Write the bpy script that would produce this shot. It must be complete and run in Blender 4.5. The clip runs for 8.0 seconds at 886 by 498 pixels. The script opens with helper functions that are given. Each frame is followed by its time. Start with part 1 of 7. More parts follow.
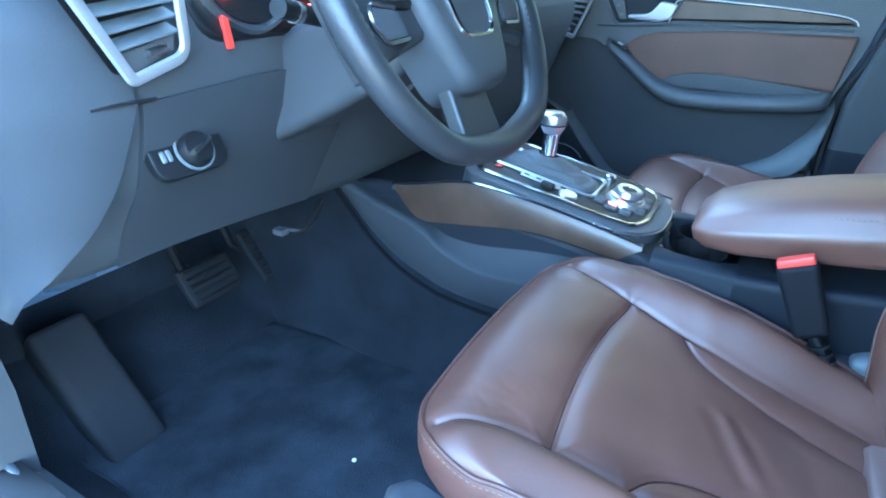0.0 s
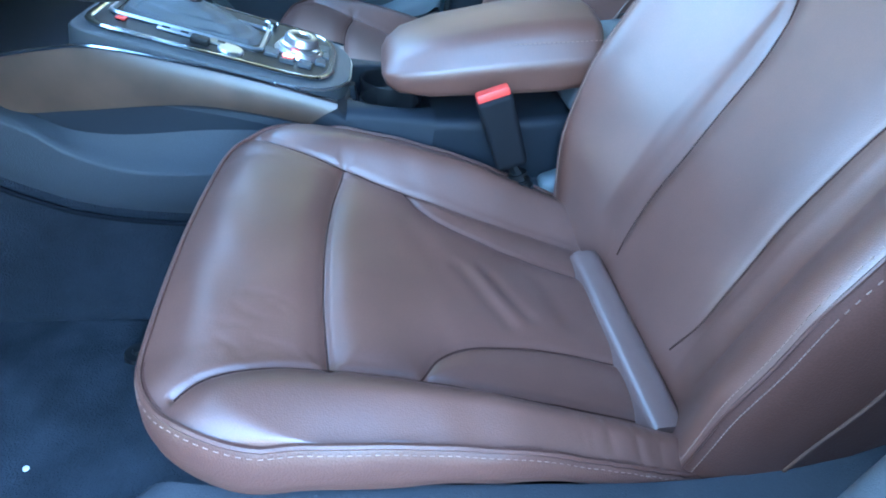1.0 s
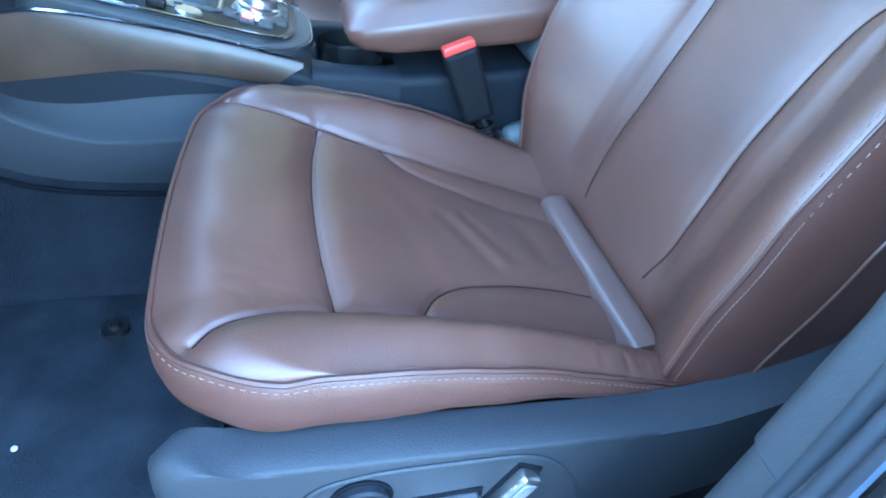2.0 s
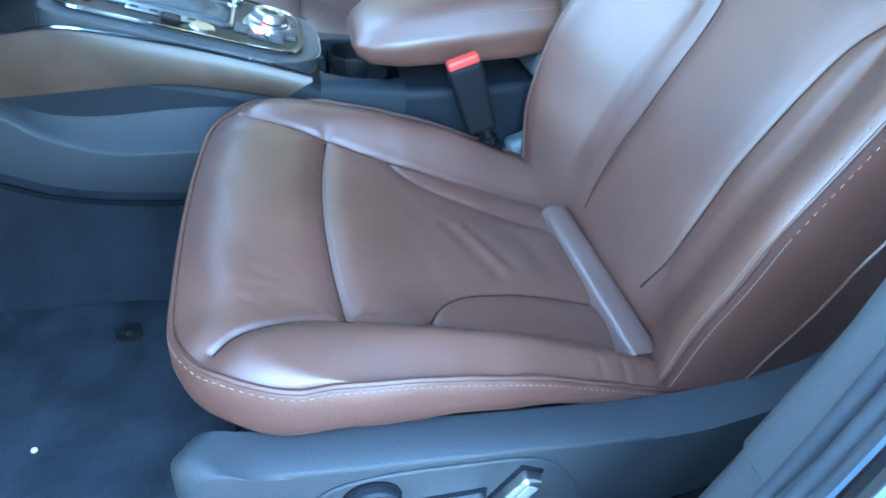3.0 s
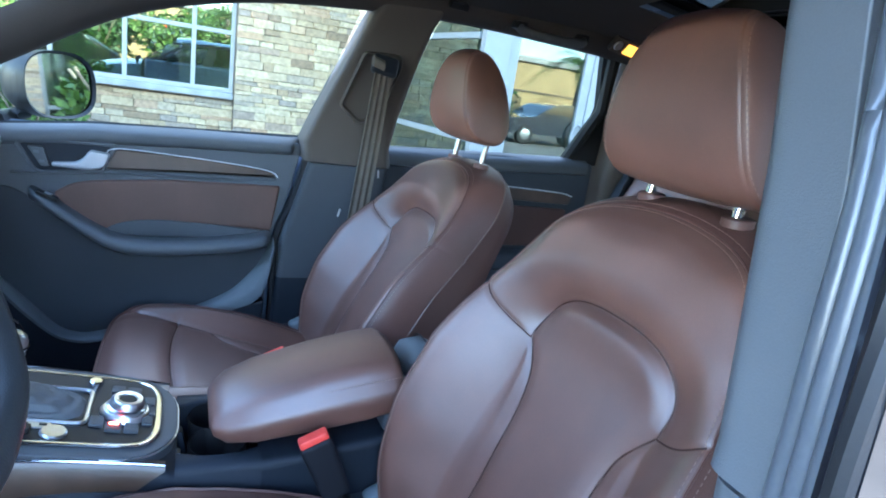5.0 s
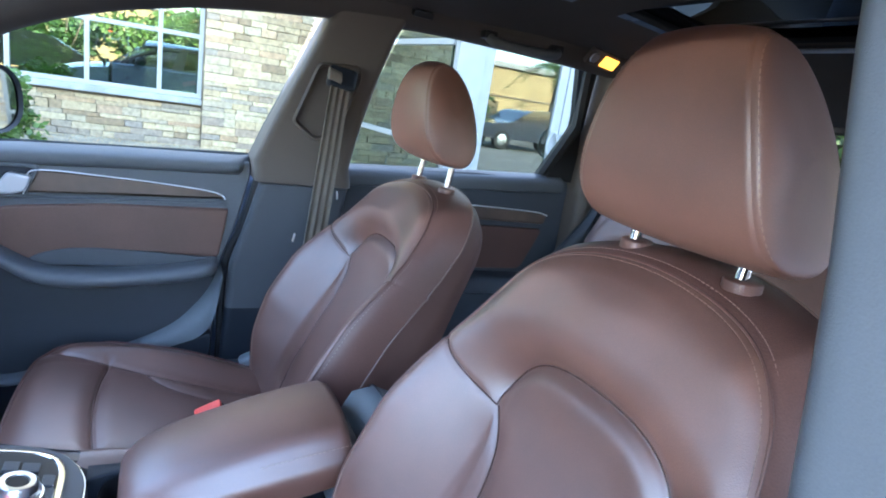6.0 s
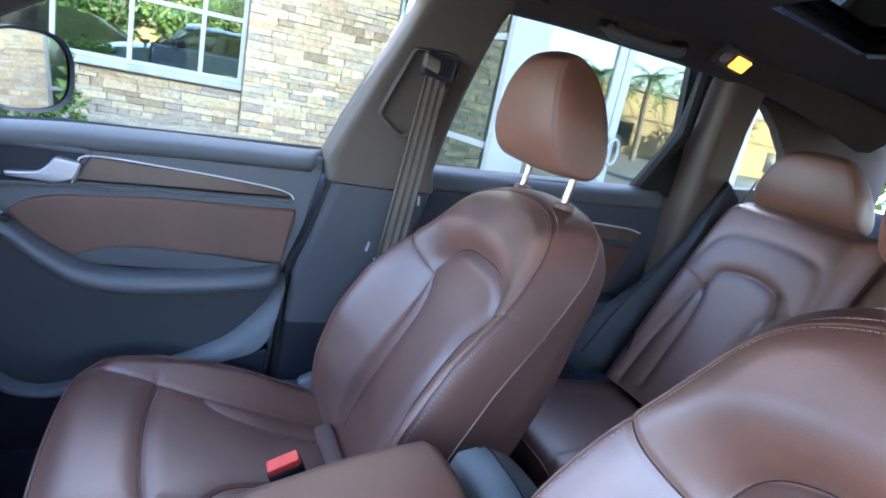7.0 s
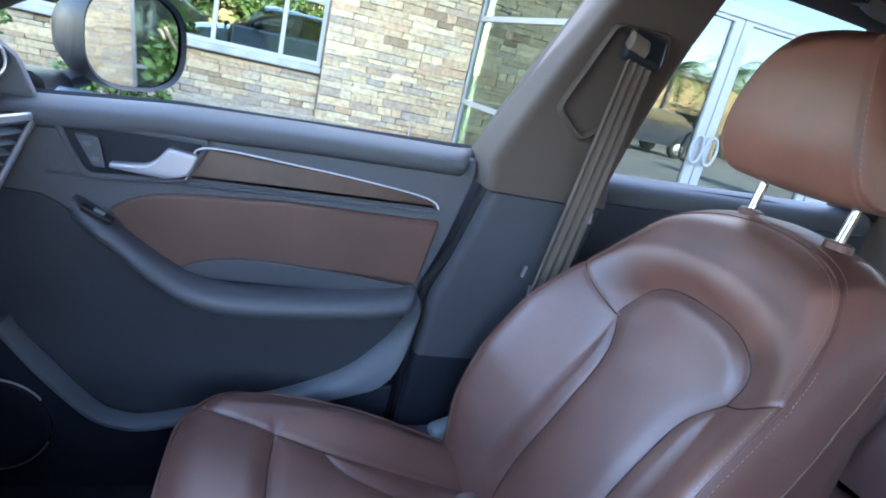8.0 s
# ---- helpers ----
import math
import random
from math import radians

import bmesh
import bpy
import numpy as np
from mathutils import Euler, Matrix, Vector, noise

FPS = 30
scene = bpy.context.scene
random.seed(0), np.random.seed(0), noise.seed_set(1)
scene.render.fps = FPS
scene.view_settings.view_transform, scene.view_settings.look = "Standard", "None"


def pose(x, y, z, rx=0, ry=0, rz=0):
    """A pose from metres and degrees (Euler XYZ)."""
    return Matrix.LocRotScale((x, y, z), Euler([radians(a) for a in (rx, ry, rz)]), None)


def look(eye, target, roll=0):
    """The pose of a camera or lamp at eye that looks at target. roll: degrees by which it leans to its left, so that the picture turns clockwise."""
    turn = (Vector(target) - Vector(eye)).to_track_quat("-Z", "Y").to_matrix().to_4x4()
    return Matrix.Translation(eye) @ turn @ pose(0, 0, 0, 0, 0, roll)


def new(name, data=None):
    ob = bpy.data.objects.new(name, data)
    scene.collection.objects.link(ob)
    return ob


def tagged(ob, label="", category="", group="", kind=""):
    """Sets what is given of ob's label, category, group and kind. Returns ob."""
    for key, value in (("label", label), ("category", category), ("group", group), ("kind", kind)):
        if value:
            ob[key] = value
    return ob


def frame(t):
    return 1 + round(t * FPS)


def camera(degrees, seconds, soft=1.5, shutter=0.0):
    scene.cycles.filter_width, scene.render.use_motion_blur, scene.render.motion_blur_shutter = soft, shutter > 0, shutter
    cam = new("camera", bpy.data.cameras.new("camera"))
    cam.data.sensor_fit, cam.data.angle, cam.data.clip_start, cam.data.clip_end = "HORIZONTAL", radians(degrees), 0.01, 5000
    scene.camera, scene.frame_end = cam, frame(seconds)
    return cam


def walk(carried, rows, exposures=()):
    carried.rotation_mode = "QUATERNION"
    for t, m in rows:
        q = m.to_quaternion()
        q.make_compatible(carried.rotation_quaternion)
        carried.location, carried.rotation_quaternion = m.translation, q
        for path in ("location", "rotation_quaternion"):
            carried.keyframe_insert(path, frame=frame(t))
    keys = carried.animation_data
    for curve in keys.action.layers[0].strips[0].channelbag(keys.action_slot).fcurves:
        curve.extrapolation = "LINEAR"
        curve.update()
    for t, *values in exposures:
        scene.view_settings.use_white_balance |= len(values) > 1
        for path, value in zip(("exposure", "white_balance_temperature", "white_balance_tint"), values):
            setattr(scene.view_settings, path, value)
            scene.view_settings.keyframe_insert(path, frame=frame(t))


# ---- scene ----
# world: car faces -x, its width runs along y (driver's side negative), ground at z = 0
cam = camera(74.1, 8.0, 1.9)
PATH = [
    (0.0, (-0.185, -0.943, 1.104), (-1.066, 0.622, 0.223), 1.2),
    (0.5, (-0.223, -0.827, 1.08), (-0.436, 0.868, 0.04), 3.2),
    (1.0, (-0.288, -0.836, 1.037), (0.025, 0.755, -0.135), 9.1),
    (1.5, (-0.314, -0.854, 1.03), (0.174, 0.657, -0.186), 9.8),
    (1.7, (-0.321, -0.857, 1.022), (0.176, 0.653, -0.192), 9.5),
    (2.8, (-0.349, -0.878, 1.021), (0.14, 0.622, -0.209), 9.8),
    (3.0, (-0.342, -0.874, 1.043), (0.151, 0.637, -0.172), 9.6),
    (3.5, (-0.325, -0.869, 1.138), (0.285, 0.759, 0.151), 9.7),
    (4.0, (-0.318, -0.883, 1.194), (0.392, 0.823, 0.427), 9.5),
    (4.5, (-0.306, -0.885, 1.232), (0.469, 0.851, 0.612), 9.2),
    (5.0, (-0.3, -0.871, 1.269), (0.512, 0.884, 0.761), 8.6),
    (5.2, (-0.293, -0.853, 1.28), (0.545, 0.898, 0.795), 8.6),
    (6.3, (-0.204, -0.708, 1.298), (0.677, 1.021, 0.81), 8.9),
    (6.5, (-0.202, -0.663, 1.298), (0.67, 1.068, 0.805), 9.3),
    (7.0, (-0.284, -0.525, 1.269), (0.529, 1.231, 0.761), 11.6),
    (7.5, (-0.328, -0.42, 1.266), (0.434, 1.352, 0.738), 13.3),
    (8.0, (-0.384, -0.224, 1.224), (0.259, 1.578, 0.642), 13.4),
]
EXPOSURES = [(0.0, 5.75, 5500, -1), (0.5, 5.82, 5450, 0), (1.0, 5.8, 5400, -1), (1.7, 5.8, 5450, -1), (3.0, 5.9, 5700, -5), (3.6, 5.98, 5850, -8), (4.2, 5.35, 6000, 1), (5.0, 5.15, 5900, 10), (6.5, 5.45, 6480, 18), (8.0, 5.25, 6450, 21)]
walk(cam, [(t, look(eye, target, roll)) for t, eye, target, roll in PATH], EXPOSURES)
from mathutils.geometry import tessellate_polygon

# ---------------------------------------------------------------- world, sun, exposure
world = bpy.data.worlds.new("sky")
scene.world = world
world.use_nodes = True
wn = world.node_tree.nodes
wn.clear()
sky = wn.new("ShaderNodeTexSky")
sky.sky_type = "NISHITA"
sky.sun_disc = False
sky.sun_elevation = radians(31)
sky.sun_rotation = radians(25)
sky.air_density, sky.dust_density, sky.ozone_density = 1.0, 0.4, 1.0
bg = wn.new("ShaderNodeBackground")
bg.inputs["Strength"].default_value = 0.15
wout = wn.new("ShaderNodeOutputWorld")
world.node_tree.links.new(sky.outputs[0], bg.inputs[0])
world.node_tree.links.new(bg.outputs[0], wout.inputs[0])
sun = new("sun", bpy.data.lights.new("sun", "SUN"))
sun.data.energy, sun.data.angle, sun.data.color = 4.3, radians(0.5), (1.0, 0.94, 0.84)
sun.matrix_world = look((4.5, 13.0, 8.2), (0, 0, 0))

# ---------------------------------------------------------------- materials


def nodes_of(name):
    m = bpy.data.materials.new(name)
    m.use_nodes = True
    nt = m.node_tree
    return m, nt, nt.nodes["Principled BSDF"]


def surface(name, color, rough=0.5, metal=0.0, grain=400.0, bump=0.1, vary=0.12, blotch=6.0, coat=0.0, kind="noise", spec=0.5, rough_vary=0.1, tone=None, depth=0.001, coat_rough=0.08):
    """A worn surface: colour mottled at two scales, roughness that varies, fine relief."""
    m, nt, p = nodes_of(name)
    N, L = nt.nodes.new, nt.links.new
    tc = N("ShaderNodeTexCoord")
    big = N("ShaderNodeTexNoise")
    big.inputs["Scale"].default_value, big.inputs["Detail"].default_value = blotch, 4
    L(tc.outputs["Object"], big.inputs["Vector"])
    if kind == "cells":
        fine = N("ShaderNodeTexVoronoi")
        fine.feature = "F1"
        fine.inputs["Scale"].default_value = grain
        fine_out = fine.outputs["Distance"]
    else:
        fine = N("ShaderNodeTexNoise")
        fine.inputs["Scale"].default_value, fine.inputs["Detail"].default_value = grain, 3
        fine_out = fine.outputs["Fac"]
    L(tc.outputs["Object"], fine.inputs["Vector"])
    ramp = N("ShaderNodeMapRange")
    ramp.inputs["From Min"].default_value, ramp.inputs["From Max"].default_value = 0.3, 0.7
    L(big.outputs["Fac"], ramp.inputs["Value"])
    mix = N("ShaderNodeMix")
    mix.data_type = "RGBA"
    c2 = tone or tuple(c * (1 - vary * 1.5) for c in color)
    mix.inputs["A"].default_value = (*c2, 1)
    mix.inputs["B"].default_value = (*(c * (1 + vary) for c in color), 1)
    L(ramp.outputs["Result"], mix.inputs["Factor"])
    mul = N("ShaderNodeMix")
    mul.data_type, mul.blend_type = "RGBA", "MULTIPLY"
    mul.inputs["Factor"].default_value = 0.35
    L(mix.outputs["Result"], mul.inputs["A"])
    fr = N("ShaderNodeMapRange")
    fr.inputs["From Min"].default_value, fr.inputs["From Max"].default_value = 0.0, 0.8
    fr.inputs["To Min"].default_value, fr.inputs["To Max"].default_value = 0.6, 1.15
    L(fine_out, fr.inputs["Value"])
    L(fr.outputs["Result"], mul.inputs["B"])
    L(mul.outputs["Result"], p.inputs["Base Color"])
    rr = N("ShaderNodeMapRange")
    rr.inputs["To Min"].default_value, rr.inputs["To Max"].default_value = rough - rough_vary, rough + rough_vary
    L(big.outputs["Fac"], rr.inputs["Value"])
    L(rr.outputs["Result"], p.inputs["Roughness"])
    p.inputs["Metallic"].default_value = metal
    p.inputs["Specular IOR Level"].default_value = spec
    p.inputs["Coat Weight"].default_value = coat
    p.inputs["Coat Roughness"].default_value = coat_rough
    if bump:
        b = N("ShaderNodeBump")
        b.inputs["Strength"].default_value, b.inputs["Distance"].default_value = bump, depth
        L(fine_out, b.inputs["Height"])
        L(b.outputs["Normal"], p.inputs["Normal"])
    return m


def glass_mat(name, color=(0.64, 0.69, 0.66), rough=0.0):
    """Thin window glass: mostly seen through, with a faint reflection."""
    m, nt, p = nodes_of(name)
    nt.nodes.remove(p)
    N, L = nt.nodes.new, nt.links.new
    tr, gl, mx, fz = N("ShaderNodeBsdfTransparent"), N("ShaderNodeBsdfGlossy"), N("ShaderNodeMixShader"), N("ShaderNodeFresnel")
    tr.inputs["Color"].default_value = (*color, 1)
    gl.inputs["Roughness"].default_value = rough
    fz.inputs["IOR"].default_value = 1.5
    L(fz.outputs[0], mx.inputs[0])
    L(tr.outputs[0], mx.inputs[1])
    L(gl.outputs[0], mx.inputs[2])
    L(mx.outputs[0], nt.nodes["Material Output"].inputs["Surface"])
    return m


def lamp_mat(name, color, strength):
    m, nt, p = nodes_of(name)
    p.inputs["Base Color"].default_value = (*color, 1)
    p.inputs["Emission Color"].default_value = (*color, 1)
    p.inputs["Emission Strength"].default_value = strength
    return m


LEATHER = surface("brown_leather", (0.132, 0.0535, 0.0340), 0.47, grain=900, bump=0.13, vary=0.16, blotch=9, kind="cells", spec=0.95, rough_vary=0.10, coat=0.3, coat_rough=0.46)
# Two darker copies of the seat leather, with the flanks' shade in their colour
LEATHER_DEEP_SHADED = surface("deep_shaded_brown_leather", (0.085, 0.038, 0.028), 0.5, grain=600, bump=0.2, vary=0.08, blotch=7, kind="cells", spec=0.35)
LEATHER_SHADED = surface("shaded_brown_leather", (0.108, 0.046, 0.033), 0.46, grain=600, bump=0.2, vary=0.08, blotch=7, kind="cells")
DOOR_LEATHER = surface("door_leather", (0.112, 0.055, 0.038), 0.55, grain=620, bump=0.22, vary=0.12, blotch=9, kind="cells", spec=0.5)
PIPING = surface("piping_vinyl", (0.13, 0.07, 0.05), 0.4, grain=600, bump=0.1, vary=0.08, spec=0.6)
STRIP = surface("satin_vinyl_strip", (0.15, 0.085, 0.07), 0.38, grain=700, bump=0.1, vary=0.06, spec=0.9)
SEAM_DARK = surface("sunk_seam", (0.045, 0.021, 0.016), 0.8, grain=900, bump=0.2, spec=0.1)
THREAD = surface("tan_thread", (0.27, 0.17, 0.13), 0.7, grain=900, bump=0.3)
PLASTIC = surface("charcoal_plastic", (0.080, 0.084, 0.090), 0.5, grain=900, bump=0.25, vary=0.06, blotch=4)
DASH = surface("dark_dash_plastic", (0.056, 0.060, 0.066), 0.5, grain=900, bump=0.25, vary=0.07, blotch=4, spec=0.4)
END_COVER = surface("matt_dash_end", (0.042, 0.046, 0.052), 0.75, grain=900, bump=0.3, vary=0.07, blotch=4, spec=0.15)
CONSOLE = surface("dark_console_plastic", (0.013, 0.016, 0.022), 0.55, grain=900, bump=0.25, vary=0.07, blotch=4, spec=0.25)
DOOR_FIELD = surface("dark_door_trim", (0.036, 0.040, 0.047), 0.6, grain=700, bump=0.3, vary=0.08, blotch=5, kind="cells", spec=0.35)
PLASTIC_SOFT = surface("soft_charcoal_trim", (0.080, 0.084, 0.090), 0.6, grain=700, bump=0.3, vary=0.07, blotch=5, kind="cells")
PLASTIC_GREY = surface("grey_blue_trim", (0.115, 0.130, 0.140), 0.55, grain=800, bump=0.3, vary=0.08, blotch=6)
BLACK = surface("black_plastic", (0.010, 0.010, 0.011), 0.45, grain=600, bump=0.1, vary=0.05, spec=0.3)
RECESS = surface("dull_black_recess", (0.008, 0.009, 0.012), 0.9, grain=600, bump=0.1, vary=0.05, spec=0.06)
GLOSS_BLACK = surface("gloss_black_paint", (0.006, 0.006, 0.008), 0.06, grain=50, bump=0.0, vary=0.05, coat=1.0, rough_vary=0.02)
PAINT = surface("dark_blue_paint", (0.012, 0.016, 0.028), 0.1, grain=50, bump=0.0, vary=0.05, coat=1.0, rough_vary=0.03)
# Reflected sky is put into the pale blue base colour of the bodywork
BODY_PAINT = surface("sky_tinted_paint", (0.15, 0.20, 0.28), 0.28, metal=0.2, grain=900, bump=0.0, vary=0.03, coat=0.8, rough_vary=0.03)
RUBBER = surface("door_seal_rubber", (0.075, 0.082, 0.095), 0.36, grain=300, bump=0.15, vary=0.08, spec=0.6)
CARPET = surface("dark_carpet", (0.022, 0.026, 0.034), 0.95, grain=420, bump=1.0, vary=0.25, blotch=9, spec=0.1, depth=0.004)
MAT_PILE = surface("floor_mat_pile", (0.030, 0.036, 0.046), 0.95, grain=420, bump=1.0, vary=0.3, blotch=14, spec=0.1, depth=0.003)
HEADLINER = surface("headliner_fabric", (0.072, 0.060, 0.052), 0.95, grain=500, bump=0.5, vary=0.08, blotch=5, spec=0.15)
PILLAR_CLOTH = surface("pillar_trim", (0.078, 0.061, 0.049), 0.7, grain=700, bump=0.3, vary=0.07, blotch=5)
CHROME = surface("chrome", (0.75, 0.76, 0.78), 0.13, metal=1.0, grain=80, bump=0.0, vary=0.03, rough_vary=0.05)
SATIN = surface("satin_aluminium", (0.62, 0.63, 0.64), 0.3, metal=1.0, grain=300, bump=0.03, vary=0.05)
SILVER = surface("silver_paint", (0.44, 0.44, 0.45), 0.36, metal=0.55, grain=500, bump=0.03, vary=0.04)
BRIGHT = surface("bright_trim", (0.74, 0.74, 0.75), 0.3, metal=0.35, grain=300, bump=0.0, vary=0.03)
WOOD = surface("brown_wood_veneer", (0.068, 0.038, 0.024), 0.42, grain=55, bump=0.05, vary=0.28, blotch=12, coat=0.25, coat_rough=0.3)
RED = surface("red_button", (0.75, 0.05, 0.035), 0.4, grain=200, bump=0.05, vary=0.05)
BELT = surface("seat_belt_webbing", (0.125, 0.102, 0.080), 0.75, grain=700, bump=0.5, vary=0.1)
GLASS = glass_mat("window_glass", (0.46, 0.50, 0.47))
TINTED_GLASS = glass_mat("tinted_glass", (0.34, 0.385, 0.385))
CLEAR_GLASS = glass_mat("windscreen_glass", (0.80, 0.85, 0.83))
DARK_GLASS = glass_mat("dark_roof_glass", (0.035, 0.043, 0.043))
# Dark tint for unseen panes, added to cut light on the rear seats
LIGHT_CUT_GLASS = glass_mat("light_cut_glass", (0.15, 0.165, 0.165))
MIRROR = surface("mirror_glass", (0.85, 0.87, 0.88), 0.02, metal=1.0, grain=40, bump=0.0, vary=0.01, rough_vary=0.01)

# ---------------------------------------------------------------- builders


def finish(name, me, material, parent=None, label="", sharp=40, smooth=True):
    if smooth:
        me.shade_smooth()
        me.set_sharp_from_angle(angle=radians(sharp))
    me.materials.append(material)
    ob = new(name, me)
    if parent is not None:
        ob.parent = parent
    if label:
        ob["label"] = label
    if smooth and len(me.polygons) < 1500:
        ob.modifiers.new("normals", "WEIGHTED_NORMAL").keep_sharp = True
    return ob


def part(name, bm, material, parent, label="", sharp=40, smooth=True):
    """One bmesh as one mesh object under a thing or under a part."""
    bmesh.ops.recalc_face_normals(bm, faces=bm.faces)
    me = bpy.data.meshes.new(name)
    bm.to_mesh(me)
    bm.free()
    return finish(name, me, material, parent, label, sharp, smooth)


def thing(name, at, label, category, group="", kind=""):
    ob = new(name)
    ob.empty_display_size = 0.05
    ob.matrix_basis = Matrix.Translation(at)
    return tagged(ob, label, category, group, kind)


def surf(fn, us, vs, loop=False):
    """A grid surface: fn(u, v) -> point."""
    bm = bmesh.new()
    rows = [[bm.verts.new(fn(u, v)) for v in vs] for u in us]
    n = len(vs)
    for a, b in zip(rows, rows[1:]):
        for j in range(n if loop else n - 1):
            k = (j + 1) % n
            bm.faces.new((a[j], a[k], b[k], b[j]))
    return bm


def loft(rings, caps=True, closed=True):
    bm = bmesh.new()
    rows = [[bm.verts.new(p) for p in r] for r in rings]
    n = len(rows[0])
    for a, b in zip(rows, rows[1:]):
        for j in range(n if closed else n - 1):
            k = (j + 1) % n
            bm.faces.new((a[j], a[k], b[k], b[j]))
    if caps and closed:
        bm.faces.new(rows[0])
        bm.faces.new(rows[-1])
    return bm


def spline(points, n):
    """Catmull-Rom through the points, n samples."""
    P = [Vector(p) for p in points]
    P = [P[0] * 2 - P[1]] + P + [P[-1] * 2 - P[-2]]
    out, m = [], len(P) - 3
    for i in range(n):
        f = i / (n - 1) * m
        k = min(int(f), m - 1)
        t = f - k
        a, b, c, d = P[k:k + 4]
        out.append(0.5 * ((2 * b) + (c - a) * t + (2 * a - 5 * b + 4 * c - d) * t * t + (3 * b - a - 3 * c + d) * t ** 3))
    return out


def tube_into(bm, pts, r, n=8, closed=False, flat=1.0, up=None):
    pts = [Vector(p) for p in pts]
    m = len(pts)
    rows = []
    ref = Vector(up) if up else Vector((0.13, 0.21, 0.97))
    for i, p in enumerate(pts):
        a, b = (pts[(i - 1) % m], pts[(i + 1) % m]) if closed else (pts[max(i - 1, 0)], pts[min(i + 1, m - 1)])
        t = (b - a).normalized()
        s = t.cross(ref)
        if s.length < 1e-4:
            s = t.cross(Vector((1, 0.3, 0)))
        s.normalize()
        w = s.cross(t)
        rr = r(i / (m - 1)) if callable(r) else r
        rows.append([bm.verts.new(p + rr * (math.cos(2 * math.pi * k / n) * s + flat * math.sin(2 * math.pi * k / n) * w)) for k in range(n)])
    for i in range(m if closed else m - 1):
        a, b = rows[i], rows[(i + 1) % m]
        for j in range(n):
            k = (j + 1) % n
            bm.faces.new((a[j], a[k], b[k], b[j]))
    if not closed:
        bm.faces.new(rows[0])
        bm.faces.new(rows[-1])
    return bm


def tube(pts, r, n=8, closed=False, flat=1.0, up=None):
    return tube_into(bmesh.new(), pts, r, n, closed, flat, up)


def box(size, m=None, bevel=0.004, seg=2, shape=None):
    """A bevelled block; shape(v) may push its corners first."""
    bm = bmesh.new()
    bmesh.ops.create_cube(bm, size=1)
    for v in bm.verts:
        v.co = Vector((v.co.x * size[0], v.co.y * size[1], v.co.z * size[2]))
        if shape:
            v.co = Vector(shape(v.co))
    if bevel:
        bmesh.ops.bevel(bm, geom=bm.edges[:], offset=bevel, segments=seg, affect="EDGES", profile=0.6)
    if m is not None:
        bmesh.ops.transform(bm, matrix=m, verts=bm.verts)
    return bm


def lathe(profile, n=32, m=None):
    """Turns (radius, height) pairs round z."""
    bm = loft([[(r * math.cos(2 * math.pi * k / n), r * math.sin(2 * math.pi * k / n), z) for k in range(n)] for r, z in profile])
    if m is not None:
        bmesh.ops.transform(bm, matrix=m, verts=bm.verts)
    return bm


def plate(outline, thick, place, bevel=0.002, seg=2):
    """A flat outline (2D, x-y) with thickness along local z and a rounded upper edge, put at a pose."""
    P = [Vector(p) for p in outline]
    P = [p for i, p in enumerate(P) if (p - P[i - 1]).length > 1e-5]
    n = len(P)
    if sum(P[i - 1].x * P[i].y - P[i].x * P[i - 1].y for i in range(n)) < 0:
        P.reverse()
    inward = []
    for i in range(n):
        a, b = (P[i] - P[i - 1]).normalized(), (P[(i + 1) % n] - P[i]).normalized()
        na, nb = Vector((-a.y, a.x)), Vector((-b.y, b.x))
        inward.append((na + nb) / max(1 + na.dot(nb), 0.35))
    steps = [(0.0, 0.0), (0.0, thick - bevel)] + [(bevel * (1 - math.cos(math.pi / 2 * k / seg)), thick - bevel + bevel * math.sin(math.pi / 2 * k / seg)) for k in range(1, seg + 1)] if bevel else [(0.0, 0.0), (0.0, thick)]
    bm = loft([[(p.x + q.x * o, p.y + q.y * o, z) for p, q in zip(P, inward)] for o, z in steps], caps=False)
    bm.verts.ensure_lookup_table()
    last = (len(steps) - 1) * n
    for tri in tessellate_polygon([[Vector((p.x, p.y, 0)) for p in P]]):
        for base in (0, last):
            bm.faces.new([bm.verts[base + k] for k in tri])
    bmesh.ops.transform(bm, matrix=place, verts=bm.verts)
    return bm


def rounded(points, radius, n=5):
    """A closed 2D outline with its corners rounded."""
    out, m = [], len(points)
    for i in range(m):
        p, a, b = Vector(points[i]), Vector(points[i - 1]), Vector(points[(i + 1) % m])
        rad = radius[i] if isinstance(radius, (list, tuple)) else radius
        d1, d2 = (a - p), (b - p)
        r1, r2 = min(rad, d1.length * 0.48), min(rad, d2.length * 0.48)
        s, e = p + d1.normalized() * r1, p + d2.normalized() * r2
        for k in range(n + 1):
            t = k / n
            out.append(tuple((1 - t) ** 2 * s + 2 * t * (1 - t) * p + t * t * e))
    return out


# local x-y of a plate laid in the x-z plane; its thickness then runs towards -y (inwards from the passenger's side)
def side_plane(y):
    return Matrix(((1, 0, 0, 0), (0, 0, -1, y), (0, 1, 0, 0), (0, 0, 0, 1)))


def ease(x, xs, ys, width=0.014):
    """Interpolation through the pairs, with its kinks rounded off."""
    lo, hi = xs[0] - 0.1, xs[-1] + 0.1
    g = np.linspace(lo, hi, 900)
    step = g[1] - g[0]
    k = np.exp(-0.5 * (np.arange(-int(3 * width / step), int(3 * width / step) + 1) * step / width) ** 2)
    pad = len(k) // 2
    y = np.convolve(np.pad(np.interp(g, xs, ys), pad, mode="edge"), k / k.sum(), mode="valid")
    return np.interp(x, g, y)


def smooth(a, b, x):
    t = np.clip((x - a) / (b - a), 0, 1)
    return t * t * (3 - 2 * t)


